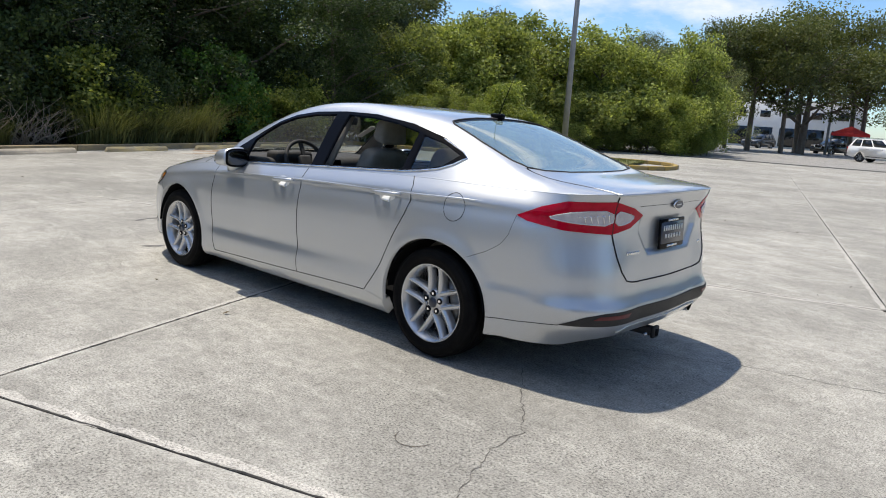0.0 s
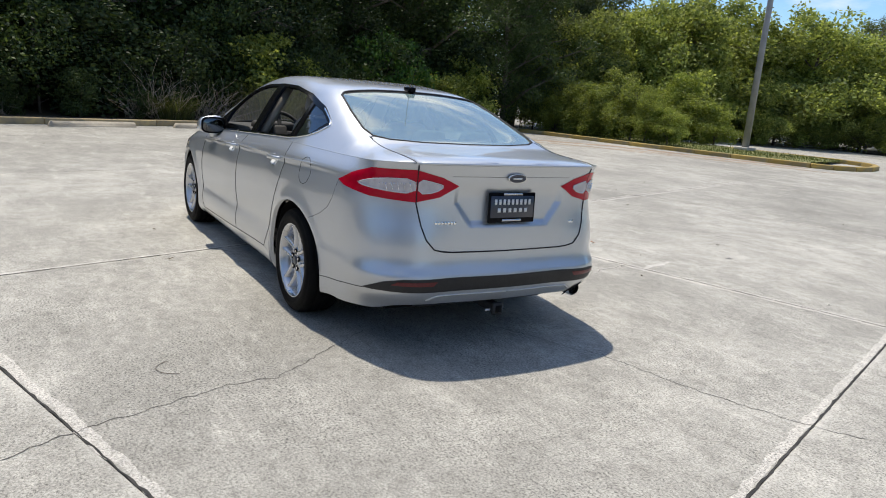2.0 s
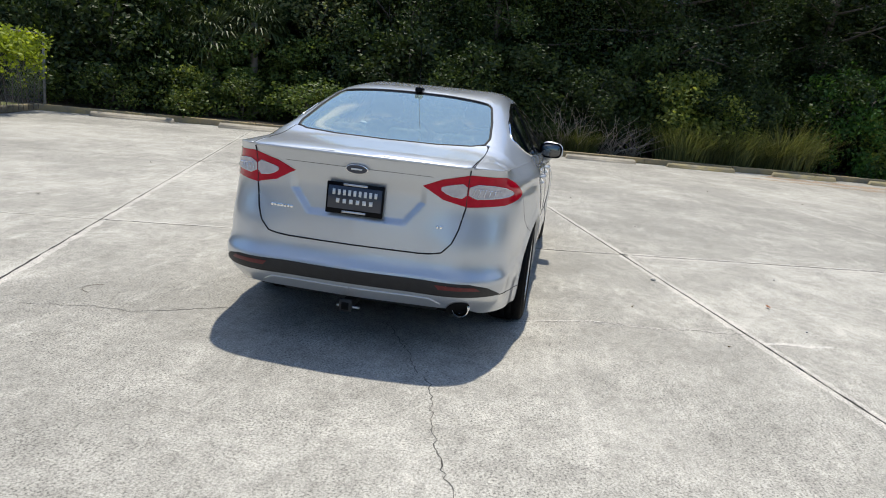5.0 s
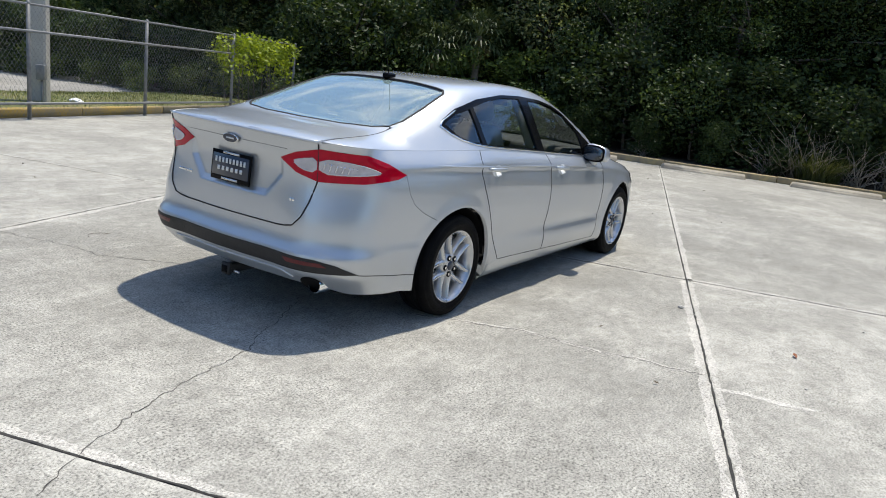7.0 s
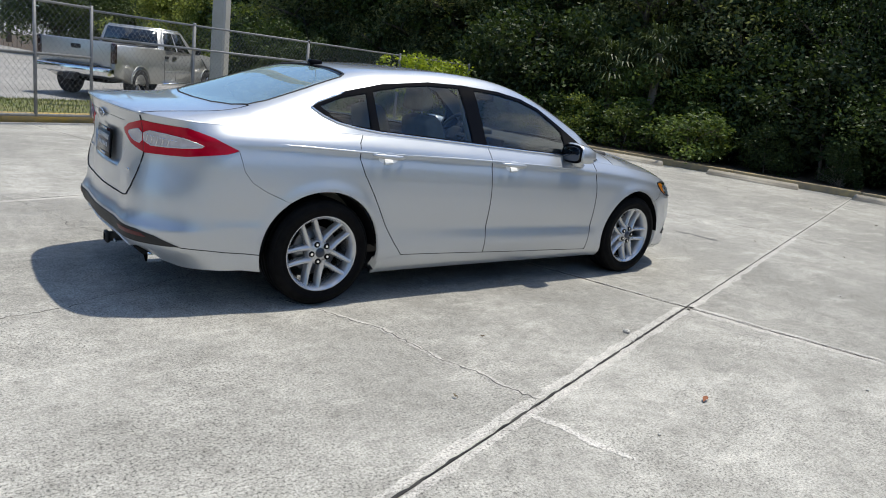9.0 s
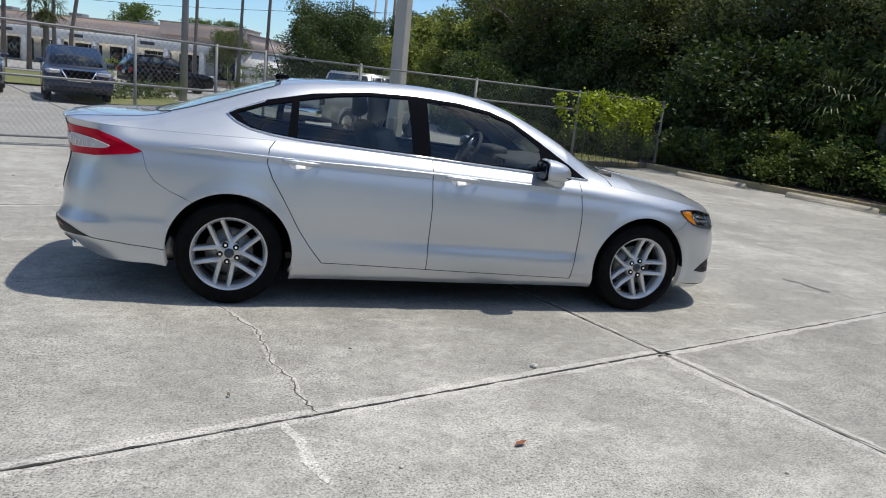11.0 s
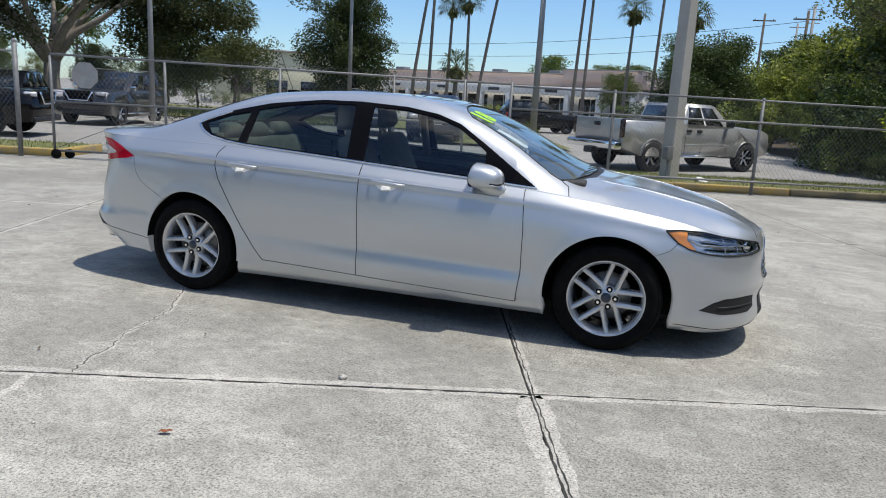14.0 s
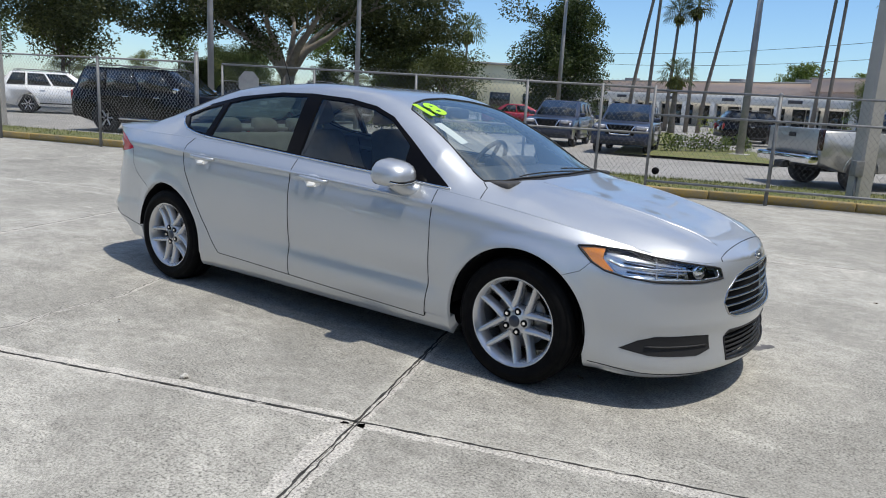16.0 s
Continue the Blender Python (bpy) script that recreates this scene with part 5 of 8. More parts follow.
M_BARK = varied("bark", (0.085, 0.066, 0.048), (0.17, 0.14, 0.11), 9, 0.9, 0, 0.9, 40)
M_PALMBARK = varied("palm_bark", (0.15, 0.125, 0.10), (0.25, 0.215, 0.175), 6, 0.9, 0, 0.9, 30)
M_TWIG = varied("dead_twig", (0.26, 0.22, 0.165), (0.38, 0.33, 0.26), 12, 0.9)


def leaf(name, dark, light, through=0.3, rough=0.5):
    m = mat(name, dark, rough, 0, 0, 0.35)
    b = m.node_tree.nodes["Principled BSDF"]
    g = node(m, "ShaderNodeNewGeometry")
    info = node(m, "ShaderNodeObjectInfo")
    col = ramp(m, g.outputs["Random Per Island"], (0.0, dark), (0.62, tuple((a + c) / 2 for a, c in zip(dark, light))), (1.0, light))
    col = mix(m, 1.0, col, ramp(m, info.outputs["Random"], (0.0, 0.72), (1.0, 1.15)), "MULTIPLY")
    link(m, col, b.inputs["Base Color"])
    t = node(m, "ShaderNodeBsdfTranslucent")
    link(m, mix(m, 1.0, col, (1.0, 1.0, 0.55), "MULTIPLY"), t.inputs["Color"])
    s = node(m, "ShaderNodeMixShader")
    s.inputs[0].default_value = through
    link(m, b.outputs[0], s.inputs[1])
    link(m, t.outputs[0], s.inputs[2])
    link(m, s.outputs[0], m.node_tree.nodes["Material Output"].inputs["Surface"])
    return m


# besides their own greens, these tones carry the sun or shade of each stand
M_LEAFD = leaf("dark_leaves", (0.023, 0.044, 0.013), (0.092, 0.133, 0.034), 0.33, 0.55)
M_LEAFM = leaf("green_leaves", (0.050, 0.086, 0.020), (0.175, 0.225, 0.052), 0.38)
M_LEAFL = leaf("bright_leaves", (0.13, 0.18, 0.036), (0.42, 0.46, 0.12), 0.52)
M_LEAFO = leaf("olive_leaves", (0.060, 0.080, 0.025), (0.17, 0.19, 0.068), 0.35)
M_VINE = leaf("vine_leaves", (0.20, 0.27, 0.022), (0.48, 0.56, 0.06), 0.5)
M_CREEPER = leaf("creeper_leaves", (0.045, 0.115, 0.020), (0.15, 0.30, 0.055), 0.45)
M_LEAFW = leaf("grey_green_leaves", (0.090, 0.115, 0.050), (0.34, 0.365, 0.165), 0.48, 0.5)
M_CANOPY = leaf("canopy_leaves", (0.085, 0.105, 0.030), (0.23, 0.25, 0.085), 0.45)
M_REED = leaf("green_reed_blades", (0.065, 0.080, 0.028), (0.21, 0.22, 0.080), 0.35)
M_STRAW = leaf("reed_blades", (0.12, 0.11, 0.045), (0.26, 0.27, 0.085), 0.3)
M_BLADE = leaf("grass_blades", (0.08, 0.11, 0.022), (0.22, 0.22, 0.075), 0.3)
M_PALM = leaf("palm_fronds", (0.045, 0.070, 0.022), (0.13, 0.16, 0.055), 0.25)

# ---- ground ----
def sheet(us, vs, height, name):
    bm = bmesh.new()
    grid = [[bm.verts.new((u, v, height(u, v))) for u in us] for v in vs]
    for a, b in zip(grid, grid[1:]):
        for i in range(len(us) - 1):
            bm.faces.new((a[i], a[i + 1], b[i + 1], b[i]))
    return bm


DROP = -0.15


def terrain(u, v):
    """The ground's height: level under the lot, falling a little beyond the fence."""
    return -0.03 + (DROP + 0.03) * float(ease(v, 10.3, 15.0))


us = [-900, -300, -120, -60, -30, -20, -12, -6, 0, 4, 8, 12, 16, 25, 45, 120, 400, 900]
vs = [-900, -300, -120, -60, -30, -15, 0, 9, 10.3, 11, 12, 13, 14, 15, 20, 40, 80, 200, 500, 900]
solo("ground", sheet(us, vs, lambda u, v: terrain(u, v), "ground"), M_ROAD, "pale worn concrete ground running to the distance", "ground", kind="structure", m=LOT)

# debris and marks on the slabs
def ribbon(points, width, z, jag=0.0, seed=1, fine=0.04, soft=0.0):
    r = rng(seed)
    pts = dense(points, fine, False)
    bm = bmesh.new()
    rows_ = []
    for i, p in enumerate(pts):
        a, b = pts[max(0, i - 1)], pts[min(len(pts) - 1, i + 1)]
        d = Vector((b[0] - a[0], b[1] - a[1], 0)).normalized()
        n = Vector((-d.y, d.x, 0))
        c = Vector((p[0], p[1], z)) + n * r.uniform(-jag, jag)
        w = width * r.uniform(0.35, 1.3) * (0.3 if i in (0, len(pts) - 1) else 1)
        if soft:
            # edges that wander gently, each on its own
            q = Vector((p[0], p[1], seed * 3.7))
            ends = min(1.0, 0.25 + 0.25 * i, 0.25 + 0.25 * (len(pts) - 1 - i))
            wa, wb = (max(0.12, 1 + soft * (noise.noise(q * f + Vector((0, 0, o))) + 0.5 * noise.noise(q * f * 4.1))) for f, o in ((5.0, 0.0), (6.3, 9.1)))
            c = Vector((p[0], p[1], z))
            rows_.append((bm.verts.new(c + n * width * 0.5 * wa * ends), bm.verts.new(c - n * width * 0.5 * wb * ends)))
            continue
        rows_.append((bm.verts.new(c + n * w / 2), bm.verts.new(c - n * w / 2)))
    for a, b in zip(rows_, rows_[1:]):
        bm.faces.new((a[0], a[1], b[1], b[0]))
    return bm


CRACKS = [[(-4.03, -1.01), (-3.80, -0.87), (-3.39, -0.70), (-3.16, -0.64), (-2.72, -0.54), (-2.58, -0.44), (-2.31, -0.32), (-1.9, -0.1)],
          [(-1.02, -2.41), (-1.10, -2.22), (-1.09, -2.08), (-1.19, -1.86), (-1.22, -1.61), (-1.26, -1.36), (-1.44, -0.99), (-1.6, -0.7)],
          [(-2.63, 2.17), (-2.54, 1.90), (-2.41, 1.54), (-2.40, 1.30), (-2.10, 0.88), (-1.9, 0.6)],
          [(-2.63, 2.17), (-2.8, 2.5), (-2.9, 2.9)]]
# rusty earth washed over the concrete before the far kerb
M_RUNOFF = concrete("brown_runoff", (0.40, 0.305, 0.22), (0.31, 0.235, 0.165), (0.28, 0.21, 0.15))
for k, (pts, w) in enumerate((([(10.6, -8.0), (9.6, -13.0), (6.5, -16.3), (0.5, -17.3)], 0.6), ([(10.0, -7.0), (8.4, -13.0), (5.0, -15.6), (-0.5, -16.5)], 0.26), ([(9.6, -10.0), (7.2, -14.2), (2.0, -15.9)], 0.15))):
    solo("earth_stain", ribbon(pts, w, 0.0007 + 0.0003 * k, 0, 161 + k, 0.12, 1.4), M_RUNOFF, "brown earth stain washed across the concrete", "stain", "earth stains", "structure", m=LOT)

# ---- kerbs and wheel stops ----
def kerb_run(name, points, material, label, top=0.15, width=0.16, base=-0.05, piece=2.4, gap=0.012):
    """A kerb as a row of stones, each with worn rounded edges."""
    run = thing(name, label, "kerb", kind="structure")
    r = rng(len(points) * 7 + 3)
    for (x0, y0), (x1, y1) in zip(points, points[1:]):
        ln = math.dist((x0, y0), (x1, y1))
        n = max(1, round(ln / piece))
        ang = math.degrees(math.atan2(y1 - y0, x1 - x0))
        for k in range(n):
            t = (k + 0.5) / n
            part("kerb_stone", rbox(ln / n - gap, width, top - base, 0.022, 2, (0, 0, (top + base) / 2)), material, run, "", True,
                 Matrix.Translation((x0 + (x1 - x0) * t, y0 + (y1 - y0) * t, r.uniform(-0.006, 0.004))) @ pose(0, 0, 0, 0, 0, ang + r.uniform(-0.3, 0.3)))
    return run


def lotxy(pts):
    return [tuple(lot(u, v)[:2]) for u, v in pts]


kerb_run("kerb_trees", lotxy([(11.42, 9.9), (11.42, -17.6)]), M_KERBG, "weathered brown-grey kerb along the trees", 0.14)
kerb_run("kerb_fence_east", lotxy([(6.3, 9.95), (11.35, 9.95)]), varied("dark_kerb", (0.16, 0.135, 0.09), (0.26, 0.21, 0.11), 4, 0.9, 0, 0.5, 60), "dark brown kerb stretch below the fence", 0.13, 0.15)
kerb_run("kerb_fence", lotxy([(-0.3, 9.95), (6.29, 9.95)]), M_KERBY, "worn yellow painted kerb below the fence", 0.13, 0.15)
kerb_run("kerb_fence_west", lotxy([(-7.35, 9.98), (-30, 9.98)]), M_KERBY, "worn yellow painted kerb below the fence", 0.13, 0.15)
kerb_run("kerb_gate_west", lotxy([(-7.35, 9.98), (-7.3, 11.6)]), M_KERBY, "yellow kerb turning at the gateway", 0.12, 0.15)
tip = [(-0.55 + 2.35 * math.sin(a) * -0.55 + 1.2, -20.15 + 2.35 * math.cos(a)) for a in np.linspace(0, math.pi, 8)]
kerb_run("kerb_island", lotxy([(11.4, -17.75)] + tip + [(11.4, -22.5)]), M_KERBY, "worn yellow kerb round a grass island", 0.14, 0.16, piece=1.2)

stop_v = [7.6, 4.75, 1.9, -0.95, -3.75, -6.5, -9.45, -12.35, -15.35]
for k, v in enumerate(stop_v):
    bm = bmesh.new()
    prof = [(-0.085, 0.0), (-0.075, 0.045), (-0.05, 0.115), (0.05, 0.115), (0.075, 0.045), (0.085, 0.0)]
    ends = [[bm.verts.new((a, s * 0.93 - s * 0.03 * (h > 0.05), h)) for a, h in prof] for s in (-1, 1)]
    for i in range(5):
        bm.faces.new((ends[0][i], ends[0][i + 1], ends[1][i + 1], ends[1][i]))
    bm.faces.new(ends[0][::-1])
    bm.faces.new(ends[1])
    bmesh.ops.recalc_face_normals(bm, faces=bm.faces)
    bmesh.ops.bevel(bm, geom=bm.edges[:], offset=0.012, segments=2, affect="EDGES")
    yellow = v < -5
    solo("wheel_stop", bm, M_STOPY if yellow else M_STOPG, "worn yellow concrete wheel stop by the kerb" if yellow else "grey weathered concrete wheel stop by the kerb", "wheel stop", "wheel stops along the trees",
         m=LOT @ pose(10.93 + 0.03 * math.sin(k * 3.1), v, 0, 0, 0, 1.2 * math.sin(k * 2.3)), smooth=True)

# ---- planted ground ----
solo("woodland_floor", sheet([11.5, 13, 16, 22, 40, 70], [-17.6, -10, -3, 4, 9.9, 16, 24, 34, 48, 70], lambda u, v: 0.09 + 0.05 * math.sin(u + v * 0.7) - 0.3 * float(ease(v, 10, 15)) + 0.02 * (u - 11.5), ""), M_SOIL, "dark leaf litter under the trees", "soil", kind="structure", m=LOT)
solo("grass_verge", sheet([-0.3, 1.5, 3, 5, 8, 11.5], [10.02, 10.6, 11.5, 12.5, 13.4, 14.0], lambda u, v: terrain(u, v) + 0.13 - 0.06 * float(ease(v, 12.5, 14.0)) + 0.01 * math.sin(u * 3), ""), M_TURF, "patchy sunlit grass verge behind the fence", "grass", kind="structure", m=LOT)
solo("grass_verge_west", sheet([-30, -20, -12, -7.4], [10.06, 10.8, 11.6, 12.4], lambda u, v: terrain(u, v) + 0.12, ""), M_TURF, "narrow grass verge behind the fence", "grass", kind="structure", m=LOT)
solo("grass_island", sheet([0.8, 3, 6, 9, 11.4], [-22.4, -21, -20, -19, -17.85], lambda u, v: 0.11 + 0.02 * math.sin(u * 2 + v), ""), M_TURF, "dry grass island with a lamp post", "grass", kind="structure", m=LOT)
solo("car_park_grass", sheet([-0.5, 1.5, 3.2, 4.6], [21.9, 23, 25, 27.5, 29.5], lambda u, v: DROP + 0.09, ""), M_TURF, "mown grass island in the far car park", "grass", kind="structure", m=LOT)
solo("far_lawn", sheet([-34, -22, -14, -6, 1.5], [31.5, 36, 42, 50], lambda u, v: DROP + 0.07, ""), M_TURF, "mown lawn before the far buildings", "grass", kind="structure", m=LOT)


def blades(n, area, base, h, w, seed, lean=0.5):
    """Grass blades scattered over a rectangle in lot coordinates."""
    r = rng(seed)
    verts, faces = [], []
    for _ in range(n):
        u, v = r.uniform(area[0], area[1]), r.uniform(area[2], area[3])
        a, hh, ww, l = r.uniform(0, math.tau), h * r.uniform(0.4, 1.2), w * r.uniform(0.6, 1.3), lean * r.uniform(0, 1)
        z = base(u, v)
        d, e = (math.cos(a), math.sin(a)), (-math.sin(a), math.cos(a))
        k = len(verts)
        verts += [(u - e[0] * ww, v - e[1] * ww, z), (u + e[0] * ww, v + e[1] * ww, z), (u + d[0] * l * hh, v + d[1] * l * hh, z + hh)]
        faces.append((k, k + 1, k + 2))
    me = bpy.data.meshes.new("grass")
    me.from_pydata(verts, [], faces)
    return me


solo("verge_grass", blades(10500, (-0.2, 11.4, 10.05, 13.8), lambda u, v: terrain(u, v) + 0.12 - 0.06 * float(ease(v, 12.5, 14.0)), 0.07, 0.006, 5), M_BLADE, "short green and straw-coloured grass behind the fence", "grass", kind="stuff", m=LOT)
solo("verge_grass_west", blades(4500, (-26, -7.5, 10.08, 12.3), lambda u, v: terrain(u, v) + 0.11, 0.08, 0.007, 6), M_BLADE, "short dry grass behind the fence", "grass", kind="stuff", m=LOT)
solo("island_grass", blades(5000, (0.6, 11.2, -22.3, -17.95), lambda u, v: 0.10, 0.09, 0.012, 7), M_BLADE, "short dry grass on the island", "grass", kind="stuff", m=LOT)

# ---- fence ----
FV, TOP = 9.66, 1.73


def links(u0, u1, z0, z1, pitch=0.08, r=0.0018):
    """Chain-link wires between two heights, woven as two slanting families."""
    verts, faces = [], []
    rise = z1 - z0
    slope = 0.78
    for fam in (1, -1):
        n = int((u1 - u0 + rise * slope) / pitch) + 1
        for k in range(n):
            c = u0 + k * pitch - (rise * slope if fam > 0 else 0)
            a, b = (c, z0), (c + fam * rise * slope, z1)
            if fam < 0:
                a, b = (c, z0), (c - rise * slope, z1)
            # keep within the panel
            (ua, za), (ub, zb_) = a, b
            lo, hi = (u0, u1)
            t0, t1 = 0.0, 1.0
            du = ub - ua
            for lim, sgn in ((lo, 1), (hi, -1)):
                fa, fb_ = sgn * (ua - lim), sgn * (ub - lim)
                if fa < 0 and fb_ < 0:
                    t0, t1 = 1, 0
                elif fa < 0:
                    t0 = max(t0, fa / (fa - fb_))
                elif fb_ < 0:
                    t1 = min(t1, fa / (fa - fb_))
            if t1 - t0 < 0.01:
                continue
            p, q = (ua + du * t0, za + rise * t0), (ua + du * t1, za + rise * t1)
            d = Vector((q[0] - p[0], 0, q[1] - p[1])).normalized()
            e1, e2 = Vector((-d.z, 0, d.x)), Vector((0, 1, 0))
            off = 0.002 * fam
            i = len(verts)
            for pt in (p, q):
                for j in range(3):
                    an = j * math.tau / 3
                    w = e1 * math.cos(an) * r + e2 * (math.sin(an) * r + off)
                    verts.append((pt[0] + w.x, w.y, pt[1] + w.z))
            faces += [(i, i + 1, i + 4, i + 3), (i + 1, i + 2, i + 5, i + 4), (i + 2, i, i + 3, i + 5)]
    me = bpy.data.meshes.new("wire_mesh")
    me.from_pydata(verts, [], faces)
    return me


def post(parent, u, z1=TOP, r=0.03, z0=-0.05):
    p = part("post", tube([(u, 0, z0), (u, 0, z1)], r, 12), M_GALV, parent)
    part("post_cap", lathe([(0.0, 0.03), (r * 0.7, 0.022), (r * 1.12, 0.0), (r * 1.12, -0.02)], 12, axis="Z"), M_GALV, p, "", True, Matrix.Translation((u, 0, z1)))


def rail(parent, u0, u1, z0, z1=None, r=0.018):
    part("rail", tube([(u0, 0, z0), (u1, 0, z1 if z1 is not None else z0)], r, 10), M_GALV, parent)


FENCE_M = LOT @ Matrix.Translation((0, FV, 0))
fence = thing("chain_link_fence", "galvanised chain-link fence with round steel posts", "fence", m=FENCE_M)
for u in (2.75, 5.45, 8.42, 11.4):
    post(fence, u)
rail(fence, 0.9, 11.4, TOP - 0.02)
part("wire_mesh", links(0.9, 11.4, 0.05, TOP), M_WIRE, fence)
for u in (2.75, 5.45, 8.42):
    for z in (1.32, 0.25):
        part("bracket", rbox(0.07, 0.10, 0.05, 0.012, 2, (u, -0.03, z)), M_GALV, fence)
west = thing("chain_link_fence", "galvanised chain-link fence above a yellow kerb", "fence", m=FENCE_M)
for u in (-10.2, -12.9, -15.6, -18.4, -21.2, -24.0, -27.0, -30.0):
    post(west, u, 1.84)
post(west, -7.82, 2.0, 0.042)
rail(west, -30, -7.82, 1.82)
part("wire_mesh", links(-30, -7.82, 0.05, 1.84), M_WIRE, west)
gate = thing("sliding_gate", "long galvanised sliding gate with chain-link mesh", "gate", m=LOT @ Matrix.Translation((0, FV - 0.09, 0)))
for z, za in ((1.80, 1.74), (1.00, 1.02), (0.14, 0.14)):
    rail(gate, -7.17, 0.88, z, za, 0.020)
for u in (-7.17, -5.2, -3.2, -1.2, 0.05, 0.88):
    part("upright", tube([(u, 0, 0.12), (u, 0, 1.78)], 0.024, 10), M_GALV, gate)
part("wire_mesh", links(-7.17, 0.88, 0.12, 1.86), M_WIRE, gate)
for z in (1.32, 0.25):
    rail(gate, 0.88, 8.45, z, z, 0.020)
for a, b in (((-7.1, 0.2), (-5.2, 0.98)), ((-3.2, 0.98), (-1.2, 0.16))):
    part("brace", tube([(a[0], 0, a[1]), (b[0], 0, b[1])], 0.006, 6), M_GALV, gate)
for u, dv in ((-7.12, -0.06), (-6.95, 0.08)):
    part("roller", lathe([(0.0, -0.025), (0.075, -0.025), (0.085, -0.015), (0.085, 0.015), (0.075, 0.025), (0.0, 0.025)], 20), M_RUBBER, gate, "black rubber gate wheel", True, Matrix.Translation((u, dv, 0.085)))
part("roller", lathe([(0.0, -0.025), (0.055, -0.025), (0.06, 0.0), (0.055, 0.025), (0.0, 0.025)], 18), M_RUBBER, gate, "black guide roller", True, Matrix.Translation((1.02, 0, 0.42)))
sign = bmesh.new()
bmesh.ops.create_circle(sign, cap_ends=True, segments=8, radius=0.32, matrix=pose(0, 0, 0, 90, 0, 0) @ pose(0, 0, 0, 0, 0, 22.5))
sg_ = bmesh.ops.extrude_face_region(sign, geom=sign.faces[:])
for v in [g for g in sg_["geom"] if isinstance(g, bmesh.types.BMVert)]:
    v.co.y += 0.006
solo("road_sign", sign, varied("sign_back", (0.30, 0.30, 0.30), (0.40, 0.40, 0.395), 5, 0.5, 0.4), "pale bare back of an octagonal sign", "sign", m=LOT @ Matrix.Translation((-6.56, FV - 0.14, 1.47)) @ Matrix.Scale(0.74, 4))

# ---- poles ----
def square_pole(u, v, h, w, name="concrete_pole"):
    bm = bmesh.new()
    rings = []
    for z, k in ((-0.3, 1.0), (h * 0.5, 0.86), (h, 0.72)):
        c = w / 2 * k
        b = 0.035
        rings.append([bm.verts.new((x, y, z)) for x, y in ((-c + b, -c), (c - b, -c), (c, -c + b), (c, c - b), (c - b, c), (-c + b, c), (-c, c - b), (-c, -c + b))])
    for a, b in zip(rings, rings[1:]):
        for i in range(8):
            bm.faces.new((a[i], a[(i + 1) % 8], b[(i + 1) % 8], b[i]))
    bm.faces.new(rings[-1])
    p = thing(name, "tall square concrete pole standing in the grass", "pole", m=LOT @ pose(u, v, 0, 0, 0, 27))
    part("shaft", bm, M_POLE, p, "", False)
    part("meter_box", rbox(0.16, 0.14, 0.26, 0.01, 2, (-w * 0.6, -w * 0.3, 0.62)), M_GALV, p, "small grey box")
    part("conduit", tube([(-w * 0.55, -w * 0.3, -0.2), (-w * 0.55, -w * 0.3, 0.5)], 0.02, 8), M_GALV, p)
    return p


square_pole(4.35, 11.02, 10, 0.30)
square_pole(-16.3, 12.6, 10, 0.33)


def lamp_post(x, y, h, r, z=DROP, label="tall grey tapered lamp post", arm=True):
    p = thing("street_lamp", label, "street lamp", m=Matrix.Translation((x, y, z)))
    part("shaft", tube([(0, 0, 0), (0, 0, h * 0.5), (0, 0, h)], r, 12, radii=[r, r * 0.8, r * 0.6]), M_LAMPPOLE, p)
    part("base", rbox(r * 4.2, r * 4.2, 0.12, 0.02, 2, (0, 0, 0.06)), M_POLE, p)
    if arm:
        for s in (-1, 1):
            part("arm", tube([(0, 0, h - 0.1), (s * 0.7, 0, h)], 0.03, 8), M_LAMPPOLE, p)
            part("lamp_head", rbox(0.62, 0.32, 0.14, 0.05, 3, (s * 1.0, 0, h + 0.02)), M_LAMPPOLE, p)
    return p


lx, ly = (c + d for c, d in zip(lot(4.2, -21.6)[:2], (-0.14, -0.29)))
lamp_post(lx, ly, 9.0, 0.13, 0.1, "grey lamp post on the grass island")
for x, y, h, r in ((-3.4, 24.5, 7.6, 0.15), (-17.0, 36.4, 9.5, 0.14), (-16.7, 17.9, 9.0, 0.11), (-18.6, 12.4, 9.0, 0.12), (14.6, -73.0, 9.0, 0.14)):
    lamp_post(x, y, h, r)

# ---- plants ----
def leaves_at(centres, per, spread, size, seed, squash=0.8, droop=0.2):
    """Small folded leaves in clumps round the centres."""
    r = rng(seed)
    verts, faces = [], []
    for c in centres:
        k_c = r.uniform(0.6, 1.3)
        for _ in range(int(per * k_c)):
            while True:
                d = Vector((r.uniform(-1, 1), r.uniform(-1, 1), r.uniform(-1, 1)))
                if d.length <= 1:
                    break
            rad = spread * k_c
            p = Vector(c) + Vector((d.x * rad, d.y * rad, d.z * rad * squash))
            ax = Vector((r.gauss(0, 1), r.gauss(0, 1), r.gauss(-droop, 0.6))).normalized()
            sd = ax.cross(Vector((r.gauss(0, 1), r.gauss(0, 1), r.gauss(0, 1)))).normalized()
            up = ax.cross(sd) * 0.18
            ln, w = size * r.uniform(0.6, 1.35), size * 0.30 * r.uniform(0.7, 1.3)
            k = len(verts)
            a, b, m_ = p, p + ax * ln, p + ax * ln * 0.45
            verts += [tuple(a), tuple(m_ + sd * w + up * w), tuple(b), tuple(m_ - sd * w + up * w)]
            faces += [(k, k + 1, k + 2), (k, k + 2, k + 3)]
    me = bpy.data.meshes.new("crown")
    me.from_pydata(verts, [], faces)
    return me


